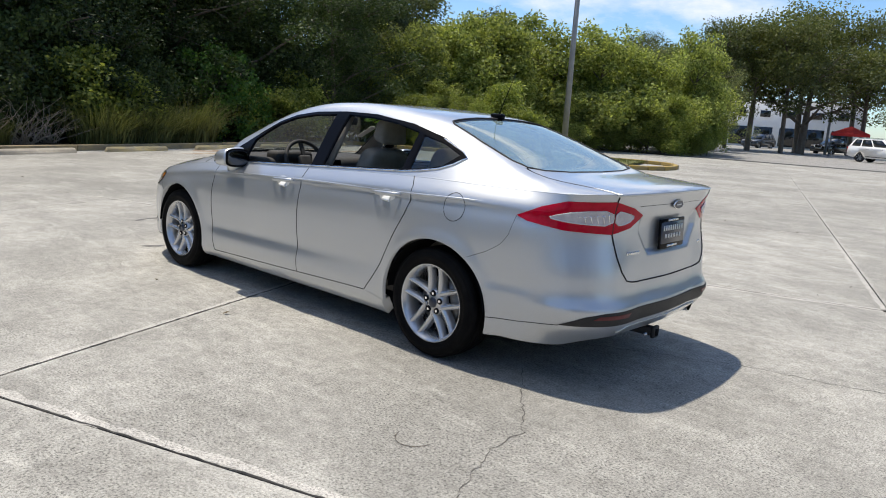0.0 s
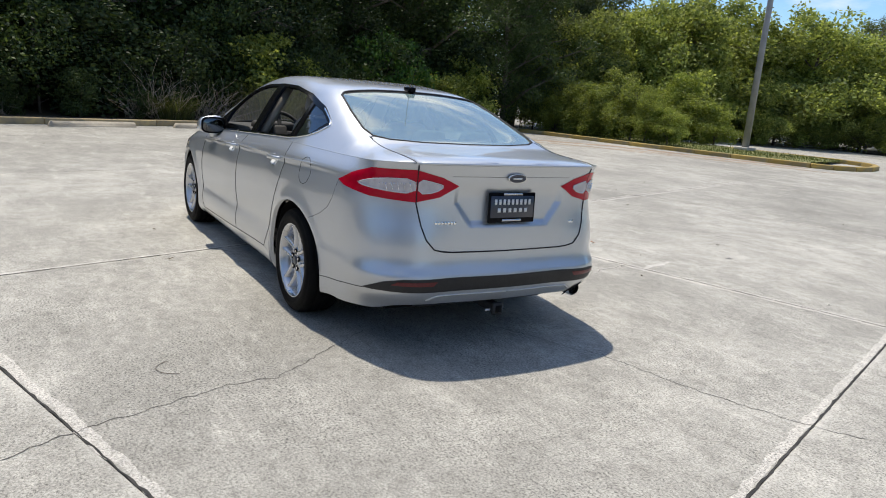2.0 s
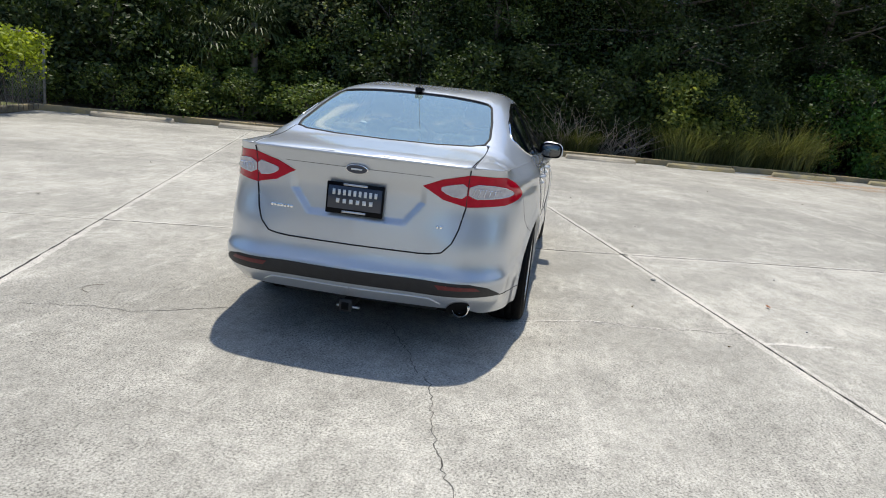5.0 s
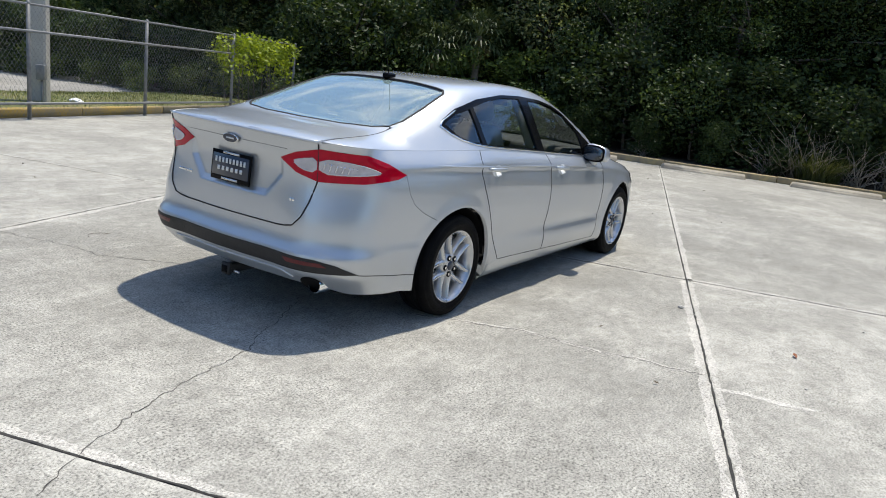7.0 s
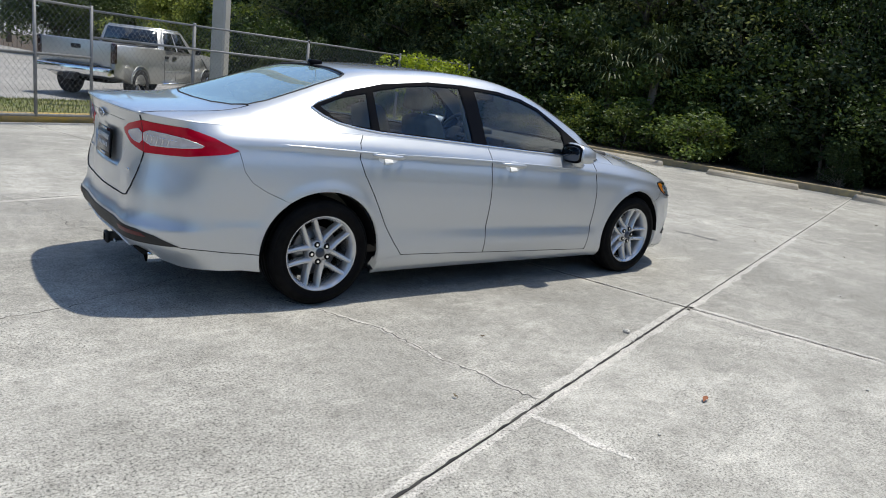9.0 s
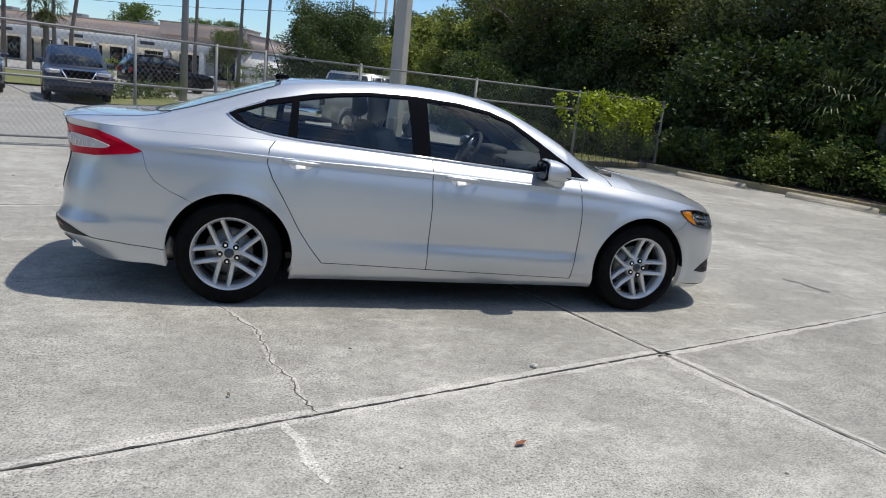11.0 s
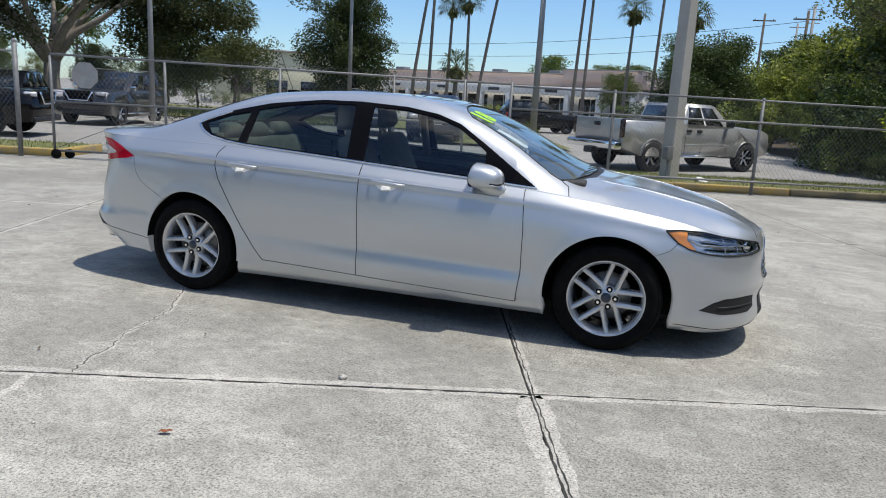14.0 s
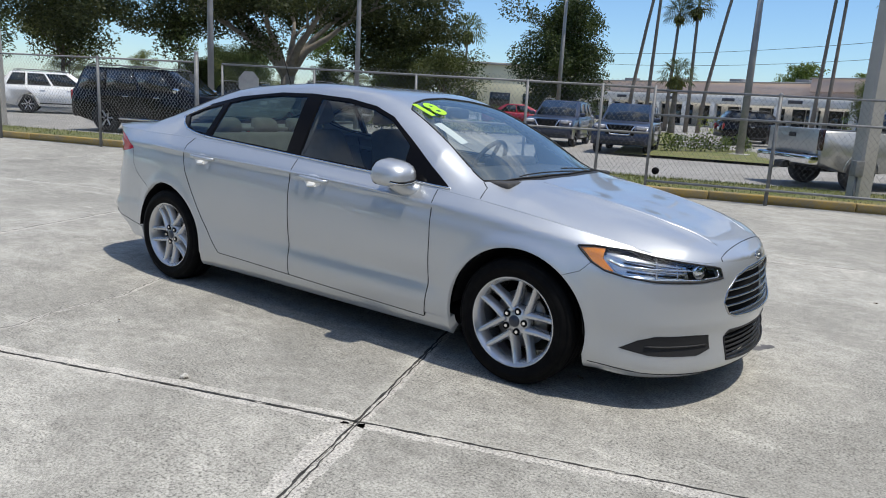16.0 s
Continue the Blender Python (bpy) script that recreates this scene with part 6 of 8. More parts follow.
def limbs(seed, h, r0, n, reach, start=0.25, lean=0.1, forks=3):
    """A trunk with tapering limbs. Returns the mesh and the places of the limb tips."""
    r = rng(seed)
    bm = bmesh.new()
    tips = []
    bend = Vector((r.uniform(-lean, lean), r.uniform(-lean, lean), 0)) * h
    trunk = [Vector((0, 0, -0.15)), Vector((0, 0, 0)) + bend * 0.05, bend * 0.35 + Vector((r.uniform(-0.1, 0.1), 0, h * 0.4)), bend * 0.7 + Vector((0, r.uniform(-0.1, 0.1), h * 0.7)), bend + Vector((0, 0, h * 0.95))]
    tube(trunk, r0, 8, bm, radii=[r0 * 1.35, r0 * 1.1, r0 * 0.8, r0 * 0.5, r0 * 0.2])
    tips.append(trunk[-1])
    for i in range(n):
        t = start + (0.92 - start) * (i + 0.5) / n
        k = min(3, int(t * 3) + 1)
        base = trunk[1].lerp(trunk[4], t) * 0.4 + trunk[k].lerp(trunk[min(4, k + 1)], (t * 3) % 1) * 0.6
        base.z = h * 0.95 * t
        a = i * 2.4 + r.uniform(-0.5, 0.5)
        l = reach * (1.1 - 0.55 * t) * r.uniform(0.75, 1.15)
        d = Vector((math.cos(a), math.sin(a), r.uniform(0.15, 0.75)))
        mid = base + d * l * 0.5 + Vector((0, 0, r.uniform(0, 0.15) * l))
        end = base + d * l
        rr = r0 * (0.55 - 0.3 * t)
        tube([base, mid, end], rr, 6, bm, radii=[rr, rr * 0.6, rr * 0.2])
        tips += [mid.lerp(end, 0.35), end]
        for _ in range(forks):
            q = mid + Vector((r.gauss(0, 1), r.gauss(0, 1), r.uniform(-0.5, 0.8))).normalized() * l * 0.45
            tube([mid, mid.lerp(q, 0.5) + Vector((0, 0, 0.05)), q], rr * 0.4, 5, bm, radii=[rr * 0.45, rr * 0.3, rr * 0.1])
            tips.append(q)
    return bm, tips


def tree_kind(name, label, category, h, r0, n, reach, start, leafmat, per, spread, size, seed, group, skirt=0, forks=3, squash=0.8, lean=0.08):
    t = thing(name, label, category, group)
    bm, tips = limbs(seed, h, r0, n, reach, start, lean, forks)
    r = rng(seed + 50)
    part("trunk", bm, M_BARK, t)
    tips = tips + [Vector((r.gauss(0, reach * 0.45), r.gauss(0, reach * 0.45), r.uniform(0.15, 0.5) * h)) for _ in range(skirt)]
    part("crown", leaves_at(tips, per, spread, size, seed + 9, squash), leafmat, t)
    return t


def scatter(proto, places, used=False):
    """Copies of a plant at (x, y, z, turn, scale)."""
    for i, (x, y, z, a, s) in enumerate(places):
        m = pose(x, y, z, 0, 0, a) @ Matrix.Diagonal((s * (1 + 0.22 * math.sin(i * 2.7 + x)), s * (1 + 0.22 * math.sin(i * 1.9 + y)), s * (1 + 0.12 * math.sin(i * 3.3 + a)), 1))
        if i == 0 and not used:
            proto.matrix_basis = m
        else:
            c = copy_thing(proto, Matrix.Identity(4))
            c.matrix_basis = m


R = rng(11)


def lotp(u, v, z=0.08):
    p = lot(u, v)
    return p.x, p.y, z - 0.3 * float(ease(v, 10, 15))


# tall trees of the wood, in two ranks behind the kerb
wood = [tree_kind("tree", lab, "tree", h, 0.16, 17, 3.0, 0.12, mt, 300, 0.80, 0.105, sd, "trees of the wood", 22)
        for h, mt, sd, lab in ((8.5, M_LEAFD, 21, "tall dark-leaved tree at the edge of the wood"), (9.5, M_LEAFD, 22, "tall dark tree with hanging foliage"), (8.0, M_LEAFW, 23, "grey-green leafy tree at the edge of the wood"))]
spots = {0: [], 1: [], 2: []}
k = 0
v = -15.5
while v < 23:
    u = 15.9 + R.uniform(-0.5, 0.7) + (0.7 if v > 8 else 0)
    spots[2 if v > 2.5 else k % 2].append((*lotp(u, v), R.uniform(0, 360), R.uniform(0.85, 1.12)))
    v += R.uniform(2.5, 3.3)
    k += 1
v = -14.0
while v < 28:
    spots[2 if v > 8 else k % 2].append((*lotp(19.2 + R.uniform(-0.8, 0.8), v), R.uniform(0, 360), R.uniform(1.0, 1.25)))
    v += R.uniform(3.0, 4.0)
    k += 1
for i in range(3):
    scatter(wood[i], spots[i])

# an unseen belt of trees, added to darken reflections in the car's right side
scatter(wood[1], [(-7.5 - 3.6 * k, -27.0 + 1.6 * math.sin(k * 1.7) + (0.9 * max(0, k - 5)) ** 1.5, -0.05, 47.0 * k, 1.0 + 0.15 * (k % 3)) for k in range(12)], True)

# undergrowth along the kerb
# the same dark bush returns in lighter leaves where the stand looks sunlit
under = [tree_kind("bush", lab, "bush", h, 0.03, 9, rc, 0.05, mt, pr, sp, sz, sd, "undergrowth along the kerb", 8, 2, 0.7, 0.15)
         for h, rc, mt, pr, sp, sz, sd, lab in ((1.25, 1.15, M_LEAFM, 46, 0.40, 0.11, 31, "low straggling green bush by the kerb"), (2.4, 1.0, M_LEAFD, 120, 0.50, 0.12, 32, "dark leafy bush under the trees"), (2.0, 0.95, M_LEAFL, 110, 0.42, 0.11, 33, "bright green leafy bush, sunlight put into its leaf colour"), (2.4, 1.05, M_LEAFM, 105, 0.52, 0.12, 34, "green leafy bush under the trees"))]
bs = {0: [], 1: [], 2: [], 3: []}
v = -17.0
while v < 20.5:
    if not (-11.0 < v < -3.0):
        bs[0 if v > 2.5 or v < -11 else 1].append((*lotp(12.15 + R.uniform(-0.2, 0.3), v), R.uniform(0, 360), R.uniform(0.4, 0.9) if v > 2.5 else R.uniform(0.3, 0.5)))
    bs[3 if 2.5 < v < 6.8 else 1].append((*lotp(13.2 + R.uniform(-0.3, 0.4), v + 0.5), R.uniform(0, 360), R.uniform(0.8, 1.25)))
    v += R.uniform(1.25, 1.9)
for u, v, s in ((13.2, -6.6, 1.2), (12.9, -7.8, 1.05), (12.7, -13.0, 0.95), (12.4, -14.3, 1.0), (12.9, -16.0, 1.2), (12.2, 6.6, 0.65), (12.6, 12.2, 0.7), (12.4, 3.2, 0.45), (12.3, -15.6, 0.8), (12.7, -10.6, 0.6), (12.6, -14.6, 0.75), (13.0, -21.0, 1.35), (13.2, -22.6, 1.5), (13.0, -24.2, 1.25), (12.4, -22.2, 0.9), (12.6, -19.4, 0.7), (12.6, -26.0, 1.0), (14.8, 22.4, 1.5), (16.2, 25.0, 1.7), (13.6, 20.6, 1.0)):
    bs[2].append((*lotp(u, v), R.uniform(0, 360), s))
v = -17.0
while v < 27:
    bs[1].append((*lotp(16.8 + R.uniform(-0.4, 0.4), v), R.uniform(0, 360), R.uniform(1.7, 2.1)))
    bs[1].append((*lotp(20.8 + R.uniform(-0.4, 0.4), v + 1.0), R.uniform(0, 360), R.uniform(2.0, 2.5)))
    v += R.uniform(1.9, 2.4)
for i in range(4):
    scatter(under[i], bs[i])

# a creeper-covered mound and a bright bush at the kerb
mound = thing("creeper_mound", "dense dark green creeper mound by the kerb", "bush")
mound.matrix_basis = pose(*lotp(13.6, -12.3), 0, 0, 30)
rm = rng(36)
dome = []
for _ in range(150):
    a, e = rm.uniform(0, math.tau), math.asin(rm.uniform(0.02, 1.0))
    q = rm.uniform(0.86, 1.06)
    dome.append((1.75 * q * math.cos(a) * math.cos(e) ** 0.7, 1.95 * q * math.sin(a) * math.cos(e) ** 0.7, 2.85 * q * math.sin(e)))
part("foliage", leaves_at(dome, 75, 0.36, 0.12, 37, 0.8, 0.7), M_CREEPER, mound)
bm = bmesh.new()
for _ in range(16):
    a = rm.uniform(0, math.tau)
    tube([(0.3 * math.cos(a), 0.3 * math.sin(a), 0), (0.9 * math.cos(a), 0.9 * math.sin(a), 1.4), (1.1 * math.cos(a + 0.3), 1.1 * math.sin(a + 0.3), 2.2)], 0.02, 5, bm)
part("stem", bm, M_BARK, mound)

# reeds and a dead shrub by the kerb
def reed_clump(seed, n=850, h=1.2, rad=0.62):
    r = rng(seed)
    verts, faces = [], []
    for _ in range(n):
        a, q = r.uniform(0, math.tau), rad * math.sqrt(r.random())
        b = Vector((q * math.cos(a), q * math.sin(a), 0))
        l, out = h * r.uniform(0.5, 1.1), r.uniform(0.15, 1.0)
        d = Vector((math.cos(a + r.gauss(0, 0.5)), math.sin(a + r.gauss(0, 0.5)), 0))
        s = Vector((-d.y, d.x, 0)) * 0.012
        k = len(verts)
        for t in (0, 0.4, 0.75, 1.0):
            c = b + d * (out * l * t * t) + Vector((0, 0, l * (t - 0.42 * out * t * t)))
            w = s * (1 - t * 0.95)
            verts += [tuple(c - w), tuple(c + w)]
        faces += [(k + 2 * i, k + 2 * i + 1, k + 2 * i + 3, k + 2 * i + 2) for i in range(3)]
    me = bpy.data.meshes.new("reeds")
    me.from_pydata(verts, [], faces)
    return me


reeds = thing("reed_clump", "tall arching clump of straw-green reeds by the kerb", "reeds", "reed clumps")
part("tuft", reed_clump(41), M_REED, reeds)
scatter(reeds, [(*lotp(u, v, 0.1), R.uniform(0, 360), s) for u, v, s in ((12.25, -6.5, 1.0), (12.4, -7.2, 1.15), (12.25, -7.9, 1.0), (12.25, -8.9, 1.0), (12.35, -9.6, 1.2), (12.5, -3.6, 0.75))])


def dead_shrub(seed):
    r = rng(seed)
    bm = bmesh.new()
    for _ in range(34):
        a = r.uniform(0, math.tau)
        p = [Vector((r.gauss(0, 0.12), r.gauss(0, 0.12), 0))]
        d = Vector((math.cos(a) * r.uniform(0.2, 0.9), math.sin(a) * r.uniform(0.2, 0.9), r.uniform(0.5, 1.2))).normalized()
        for _ in range(5):
            d = (d + Vector((r.gauss(0, 0.25), r.gauss(0, 0.25), r.gauss(-0.05, 0.2)))).normalized()
            p.append(p[-1] + d * r.uniform(0.15, 0.32))
        tube(p, 0.008, 4, bm, radii=[0.009, 0.007, 0.005, 0.004, 0.003, 0.0015])
    return bm


shrub = thing("dead_shrub", "bare pale grey dead shrub by the kerb", "shrub", "dead shrubs")
part("brushwood", dead_shrub(51), M_TWIG, shrub)
scatter(shrub, [(*lotp(u, v, 0.1), R.uniform(0, 360), s) for u, v, s in ((12.3, -4.4, 1.05), (12.4, -2.6, 1.0), (12.5, -3.1, 1.15), (12.35, -3.6, 1.1), (12.5, -5.2, 1.0), (12.3, 0.4, 0.55))])

# fan palms hanging at the wood's edge
def fan_leaf(r, p, d, size, n=14):
    """One fan-shaped palm leaf as a list of blades."""
    verts, faces = [], []
    side = d.cross(Vector((0, 0, 1))).normalized() if abs(d.z) < 0.95 else Vector((1, 0, 0))
    for i in range(n):
        a = (i / (n - 1) - 0.5) * 3.6
        dd = (d * math.cos(a) + side * math.sin(a)).normalized()
        w = dd.cross(Vector((0, 0, 1)))
        w = (w.normalized() if w.length > 0.01 else side) * size * 0.035
        q = p + dd * size * 0.6 + Vector((0, 0, -0.02 * size))
        e = p + dd * size * r.uniform(0.85, 1.05) + Vector((0, 0, -0.35 * size * r.uniform(0.6, 1.2)))
        k = len(verts)
        verts += [tuple(p), tuple(q + w), tuple(e), tuple(q - w)]
        faces.append((k, k + 1, k + 2, k + 3))
    return verts, faces


def palm_crown(seed, n, size, droop=0.5):
    r = rng(seed)
    verts, faces = [], []
    for i in range(n):
        a = i * 2.399
        el = 1.25 - 2.1 * (i / n) * droop * 2 * 0.9
        d = Vector((math.cos(a) * math.cos(el), math.sin(a) * math.cos(el), math.sin(el)))
        v2, f2 = fan_leaf(r, d * size * 0.75, d, size)
        k = len(verts)
        verts += v2
        faces += [tuple(j + k for j in f) for f in f2]
        w = d.cross(Vector((0, 0, 1)))
        w = (w.normalized() if w.length > 0.01 else Vector((1, 0, 0))) * 0.025
        k = len(verts)
        verts += [tuple(-w), tuple(w), tuple(d * size * 0.75 + w), tuple(d * size * 0.75 - w)]
        faces.append((k, k + 1, k + 2, k + 3))
    me = bpy.data.meshes.new("fronds")
    me.from_pydata(verts, [], faces)
    return me


CROWNS = [palm_crown(61, 30, 0.85), palm_crown(62, 26, 0.8)]


def palm(x, y, h, lean=(0, 0), r=0.16, k=0, z=DROP, label="tall slender fan palm against the sky", size=1.0):
    p = thing("palm_tree", label, "palm tree", "fan palms", m=Matrix.Translation((x, y, z)))
    top = Vector((lean[0], lean[1], h))
    part("trunk", tube([Vector((0, 0, -0.2)), top * 0.25 - Vector((lean[0], lean[1], 0)) * 0.10, top * 0.6 - Vector((lean[0], lean[1], 0)) * 0.08, top], r, 10, radii=[r * 1.4, r, r * 0.85, r * 0.75]), M_PALMBARK, p)
    part("skirt", leaves_at([top - Vector((0, 0, 0.35 * size))], 130, 0.34 * size, 0.45 * size, 70 + k, 1.2, 1.6), M_STRAW, p, "hanging dead fronds")
    part("fronds", CROWNS[k % 2], M_PALM, p, "", False, Matrix.Translation(top) @ pose(0, 0, 0, 0, 0, 40 * k) @ Matrix.Scale(size, 4))
    return p


for k, (x, y, h, lx_, s) in enumerate(((-17.9, 50.2, 12.5, 1.6, 1), (-16.6, 50.7, 12.8, 0.3, 1), (-15.2, 51.2, 8.7, 0.2, 1.05), (-13.7, 51.6, 9.2, -0.1, 1.1), (-12.9, 51.9, 12.0, 1.7, 1), (-5.4, 53.5, 11.8, 0.4, 1), (-4.6, 53.6, 11.4, 0.2, 1.0),
                                       (-1.4, 53.1, 9.0, 0.2, 1.15), (3.0, 53.2, 8.6, 0.3, 1.1), (0.6, 53.2, 12.5, 0.3, 1), (-38.8, 58.4, 8.4, 0.2, 1.6), (-12.9, 45.7, 3.9, 0.0, 1.2))):
    palm(x, y, h, (lx_, 0.0), 0.135 if h > 5 else 0.2, k, DROP, "short fan palm by the building" if h < 5 else "tall slender fan palm against the sky", s)
for u, v, h in ((13.0, 6.2, 2.0), (13.4, 5.2, 2.5)):
    p = lotp(u, v)
    palm(p[0], p[1], h, (0.1, 0.1), 0.12, 3, p[2], "small fan palm in the undergrowth", 0.8)

# vine on the fence
vine = thing("vine", "bright yellow-green vine climbing over the fence", "vine", m=FENCE_M)
rv = rng(81)
cs = []
for _ in range(46):
    u, z, y = 7.7 + 3.5 * rv.random() ** 0.8, rv.uniform(1.5, 1.76), rv.gauss(-0.03, 0.05)
    du, dz = rv.gauss(-0.02, 0.09), -rv.uniform(0.02, 0.11)
    for _ in range(rv.randint(3, 9)):
        cs.append((u, y, z))
        u, z, y = min(11.35, max(7.5, u + du + rv.gauss(0, 0.03))), max(0.45 if u > 9 else 0.95, z + dz), y + rv.gauss(-0.012, 0.03)
        dz -= 0.008
part("foliage", leaves_at(cs, 8, 0.15, 0.10, 82, 0.9, 0.4), M_VINE, vine)
bm = bmesh.new()
for i in range(12):
    u = 8.3 + i * 0.26
    tube([(u, 0.05, 0.05), (u + rv.uniform(-0.2, 0.2), 0.05, 0.8), (u + rv.uniform(-0.3, 0.3), 0.05, 1.5)], 0.008, 5, bm)
part("stem", bm, M_BARK, vine)

# bushes beyond the lot's far corner, the sun on them put into leaf colour
sunny = tree_kind("shrub_tree", "yellow-green shrubby tree, sunlight put into its leaf colour", "tree", 4.8, 0.09, 17, 2.0, 0.03, leaf("sun_toned_leaves", (0.11, 0.15, 0.035), (0.50, 0.54, 0.17), 0.52), 170, 0.60, 0.15, 91, "sunlit shrubs past the island", 34)
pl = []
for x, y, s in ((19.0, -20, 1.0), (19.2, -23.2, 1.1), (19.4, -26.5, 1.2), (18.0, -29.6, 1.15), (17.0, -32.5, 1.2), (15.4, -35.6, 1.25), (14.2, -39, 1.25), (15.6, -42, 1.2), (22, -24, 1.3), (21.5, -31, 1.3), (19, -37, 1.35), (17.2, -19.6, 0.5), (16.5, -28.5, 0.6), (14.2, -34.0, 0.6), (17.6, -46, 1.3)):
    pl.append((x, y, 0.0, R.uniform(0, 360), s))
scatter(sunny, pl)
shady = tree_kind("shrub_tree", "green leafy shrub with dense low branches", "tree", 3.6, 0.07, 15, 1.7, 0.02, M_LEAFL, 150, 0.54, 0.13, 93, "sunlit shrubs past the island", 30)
low = [(16.4, -17.4, 0.0, 150, 0.62)]
for k, (x, y, *_) in enumerate(pl[:10]):
    low += [(x - 1.5 + 0.4 * math.sin(k * 2.1), y + 1.0, 0.0, R.uniform(0, 360), 0.42 + 0.2 * (k % 3)), (x - 1.1, y - 0.9, 0.0, R.uniform(0, 360), 0.62 + 0.12 * (k % 2)), (x + 1.4, y + 0.3, 0.0, R.uniform(0, 360), 1.05 + 0.2 * (k % 3))]
for k in range(9):
    p = lot(5.6 + 0.85 * k, -23.0 + 0.5 * math.sin(k * 2.7))
    low.append((p.x, p.y, 0.05, R.uniform(0, 360), 0.45 + 0.12 * (k % 3)))
for k in range(7):
    p = lot(5.9 + 0.8 * k, -19.2 + 0.25 * math.sin(k * 2.1))
    low.append((p.x, p.y, 0.08, R.uniform(0, 360), 0.34 + 0.10 * (k % 3)))
scatter(shady, low)
backer = tree_kind("tree", "tall open-crowned grey-green tree", "tree", 9.5, 0.17, 18, 3.2, 0.2, M_LEAFO, 150, 0.85, 0.18, 92, "tall trees past the island", 8)
scatter(wood[0], [(x, y, -0.05, R.uniform(0, 360), s) for x, y, s in ((21.5, -14, 0.9), (22.5, -18, 0.85), (24, -22.5, 0.9), (20.0, -16.4, 0.9), (18.6, -15.0, 0.8))], True)
scatter(wood[2], [(x, y, -0.05, R.uniform(0, 360), s) for x, y, s in ((21.0, -19.8, 0.75), (23.5, -27.5, 0.85), (22.5, -33, 0.72), (20, -39, 0.72), (20, -45, 0.85), (18, -52, 0.85), (26, -38, 1.0), (24, -50, 1.0))], True)
scatter(backer, [(x, y, -0.1, R.uniform(0, 360), s) for x, y, s in ((23, -21, 0.95), (26, -26, 1.05), (25, -33, 0.95), (24.5, -42, 0.55), (22, -52, 0.95), (25.5, -58, 1.1), (20.5, -60, 1.1), (10, -88, 1.2), (4, -90, 1.2), (28, -14, 1.1))])


canopy = tree_kind("tree", "broad olive-green tree with a high canopy", "tree", 9.5, 0.2, 17, 4.0, 0.46, M_CANOPY, 150, 1.0, 0.2, 94, "tall trees past the island", 0)
scatter(canopy, [(x, y, -0.1, R.uniform(0, 360), s) for x, y, s in ((16, -64, 1.15), (18.8, -63.5, 1.1), (17.0, -72, 1.25), (13.2, -76, 1.25), (11.0, -70, 1.1), (22.5, -68, 1.2))])
for x, y, h, w in ((17.4, 103.3, 14.0, 0.16), (20.6, 112.0, 17.5, 0.24)):
    up = thing("utility_pole", "distant grey utility pole with crossarms", "pole", m=Matrix.Translation((x, y, DROP)))
    part("shaft", tube([(0, 0, 0), (0.15, 0, h)], w, 8, radii=[w * 1.2, w * 0.8]), M_LAMPPOLE, up)
    for z in (h - 0.5, h - 2.4):
        part("crossarm", rbox(1.9, 0.10, 0.12, 0.01, 1, (0.12, 0, z)), M_LAMPPOLE, up)

# ---- broad trees and hedges by the far car park ----
rk = rng(205)
oak = thing("oak_tree", "broad spreading oak with pale heavy limbs", "tree", m=pose(-27.8, 24.3, DROP, 0, 0, 20))
bm, tips = tube([(0, 0, -0.2), (0.05, 0, 0.6), (0.0, 0.1, 1.6), (0.1, 0.1, 2.5)], 0.4, 10, radii=[0.54, 0.41, 0.36, 0.38]), []
for k in range(9):
    a, l = k * 0.70 + rk.uniform(-0.2, 0.2), rk.uniform(3.6, 7.0)
    d, e = Vector((math.cos(a), math.sin(a), 0)), Vector((-math.sin(a), math.cos(a), 0))
    bend = rk.uniform(-0.9, 0.9)
    p = [Vector((0.05, 0.1, 2.1)) + d * l * t + e * bend * math.sin(t * 3.0) + Vector((0, 0, (0.7 + 4.6 * t - 1.0 * t * t) * (1 if t else 0) + rk.uniform(-0.12, 0.12))) for t in (0, 0.18, 0.4, 0.62, 0.82, 1.0)]
    tube(p, 0.2, 8, bm, radii=[0.25, 0.20, 0.145, 0.10, 0.065, 0.025])
    tips += [p[4], p[5]]
    for q in (2, 3, 3, 4):
        f = (d + e * rk.uniform(-1.2, 1.2) + Vector((0, 0, rk.uniform(0.5, 1.5)))).normalized()
        w = rk.uniform(1.2, 2.4)
        tube([p[q], p[q] + f * w * 0.5 + Vector((0, 0, 0.15)), p[q] + f * w], 0.06, 6, bm, radii=[0.09, 0.05, 0.015])
        tips.append(p[q] + f * w)
part("trunk", bm, varied("pale_bark", (0.20, 0.175, 0.15), (0.30, 0.27, 0.23), 5, 0.9, 0, 0.8, 30), oak)
part("crown", leaves_at([t for t in tips if t.z > 4.0] + [Vector((rk.gauss(-2.6, 4.8), rk.gauss(-1.4, 4.6), rk.uniform(5.3, 9.6))) for _ in range(200)]
     + [Vector((0.84 * a - 0.54 * d, 0.54 * a + 0.84 * d, rk.uniform(2.7 + 0.02 * (a - 7.0) ** 2, 9.5))) for a, d in ((rk.uniform(3.4, 9.4), rk.gauss(0.5, 1.9)) for _ in range(170))]
     + [Vector((0.84 * a - 0.54 * d, 0.54 * a + 0.84 * d, rk.uniform(3.9 + 0.6 * math.sin(a * 1.3), 9.5))) for a, d in ((rk.uniform(-17.0, -1.0), rk.gauss(0.0, 2.4)) for _ in range(230))], 240, 0.95, 0.17, 102, 0.7), leaf("oak_leaves", (0.036, 0.050, 0.018), (0.115, 0.130, 0.046), 0.3), oak)
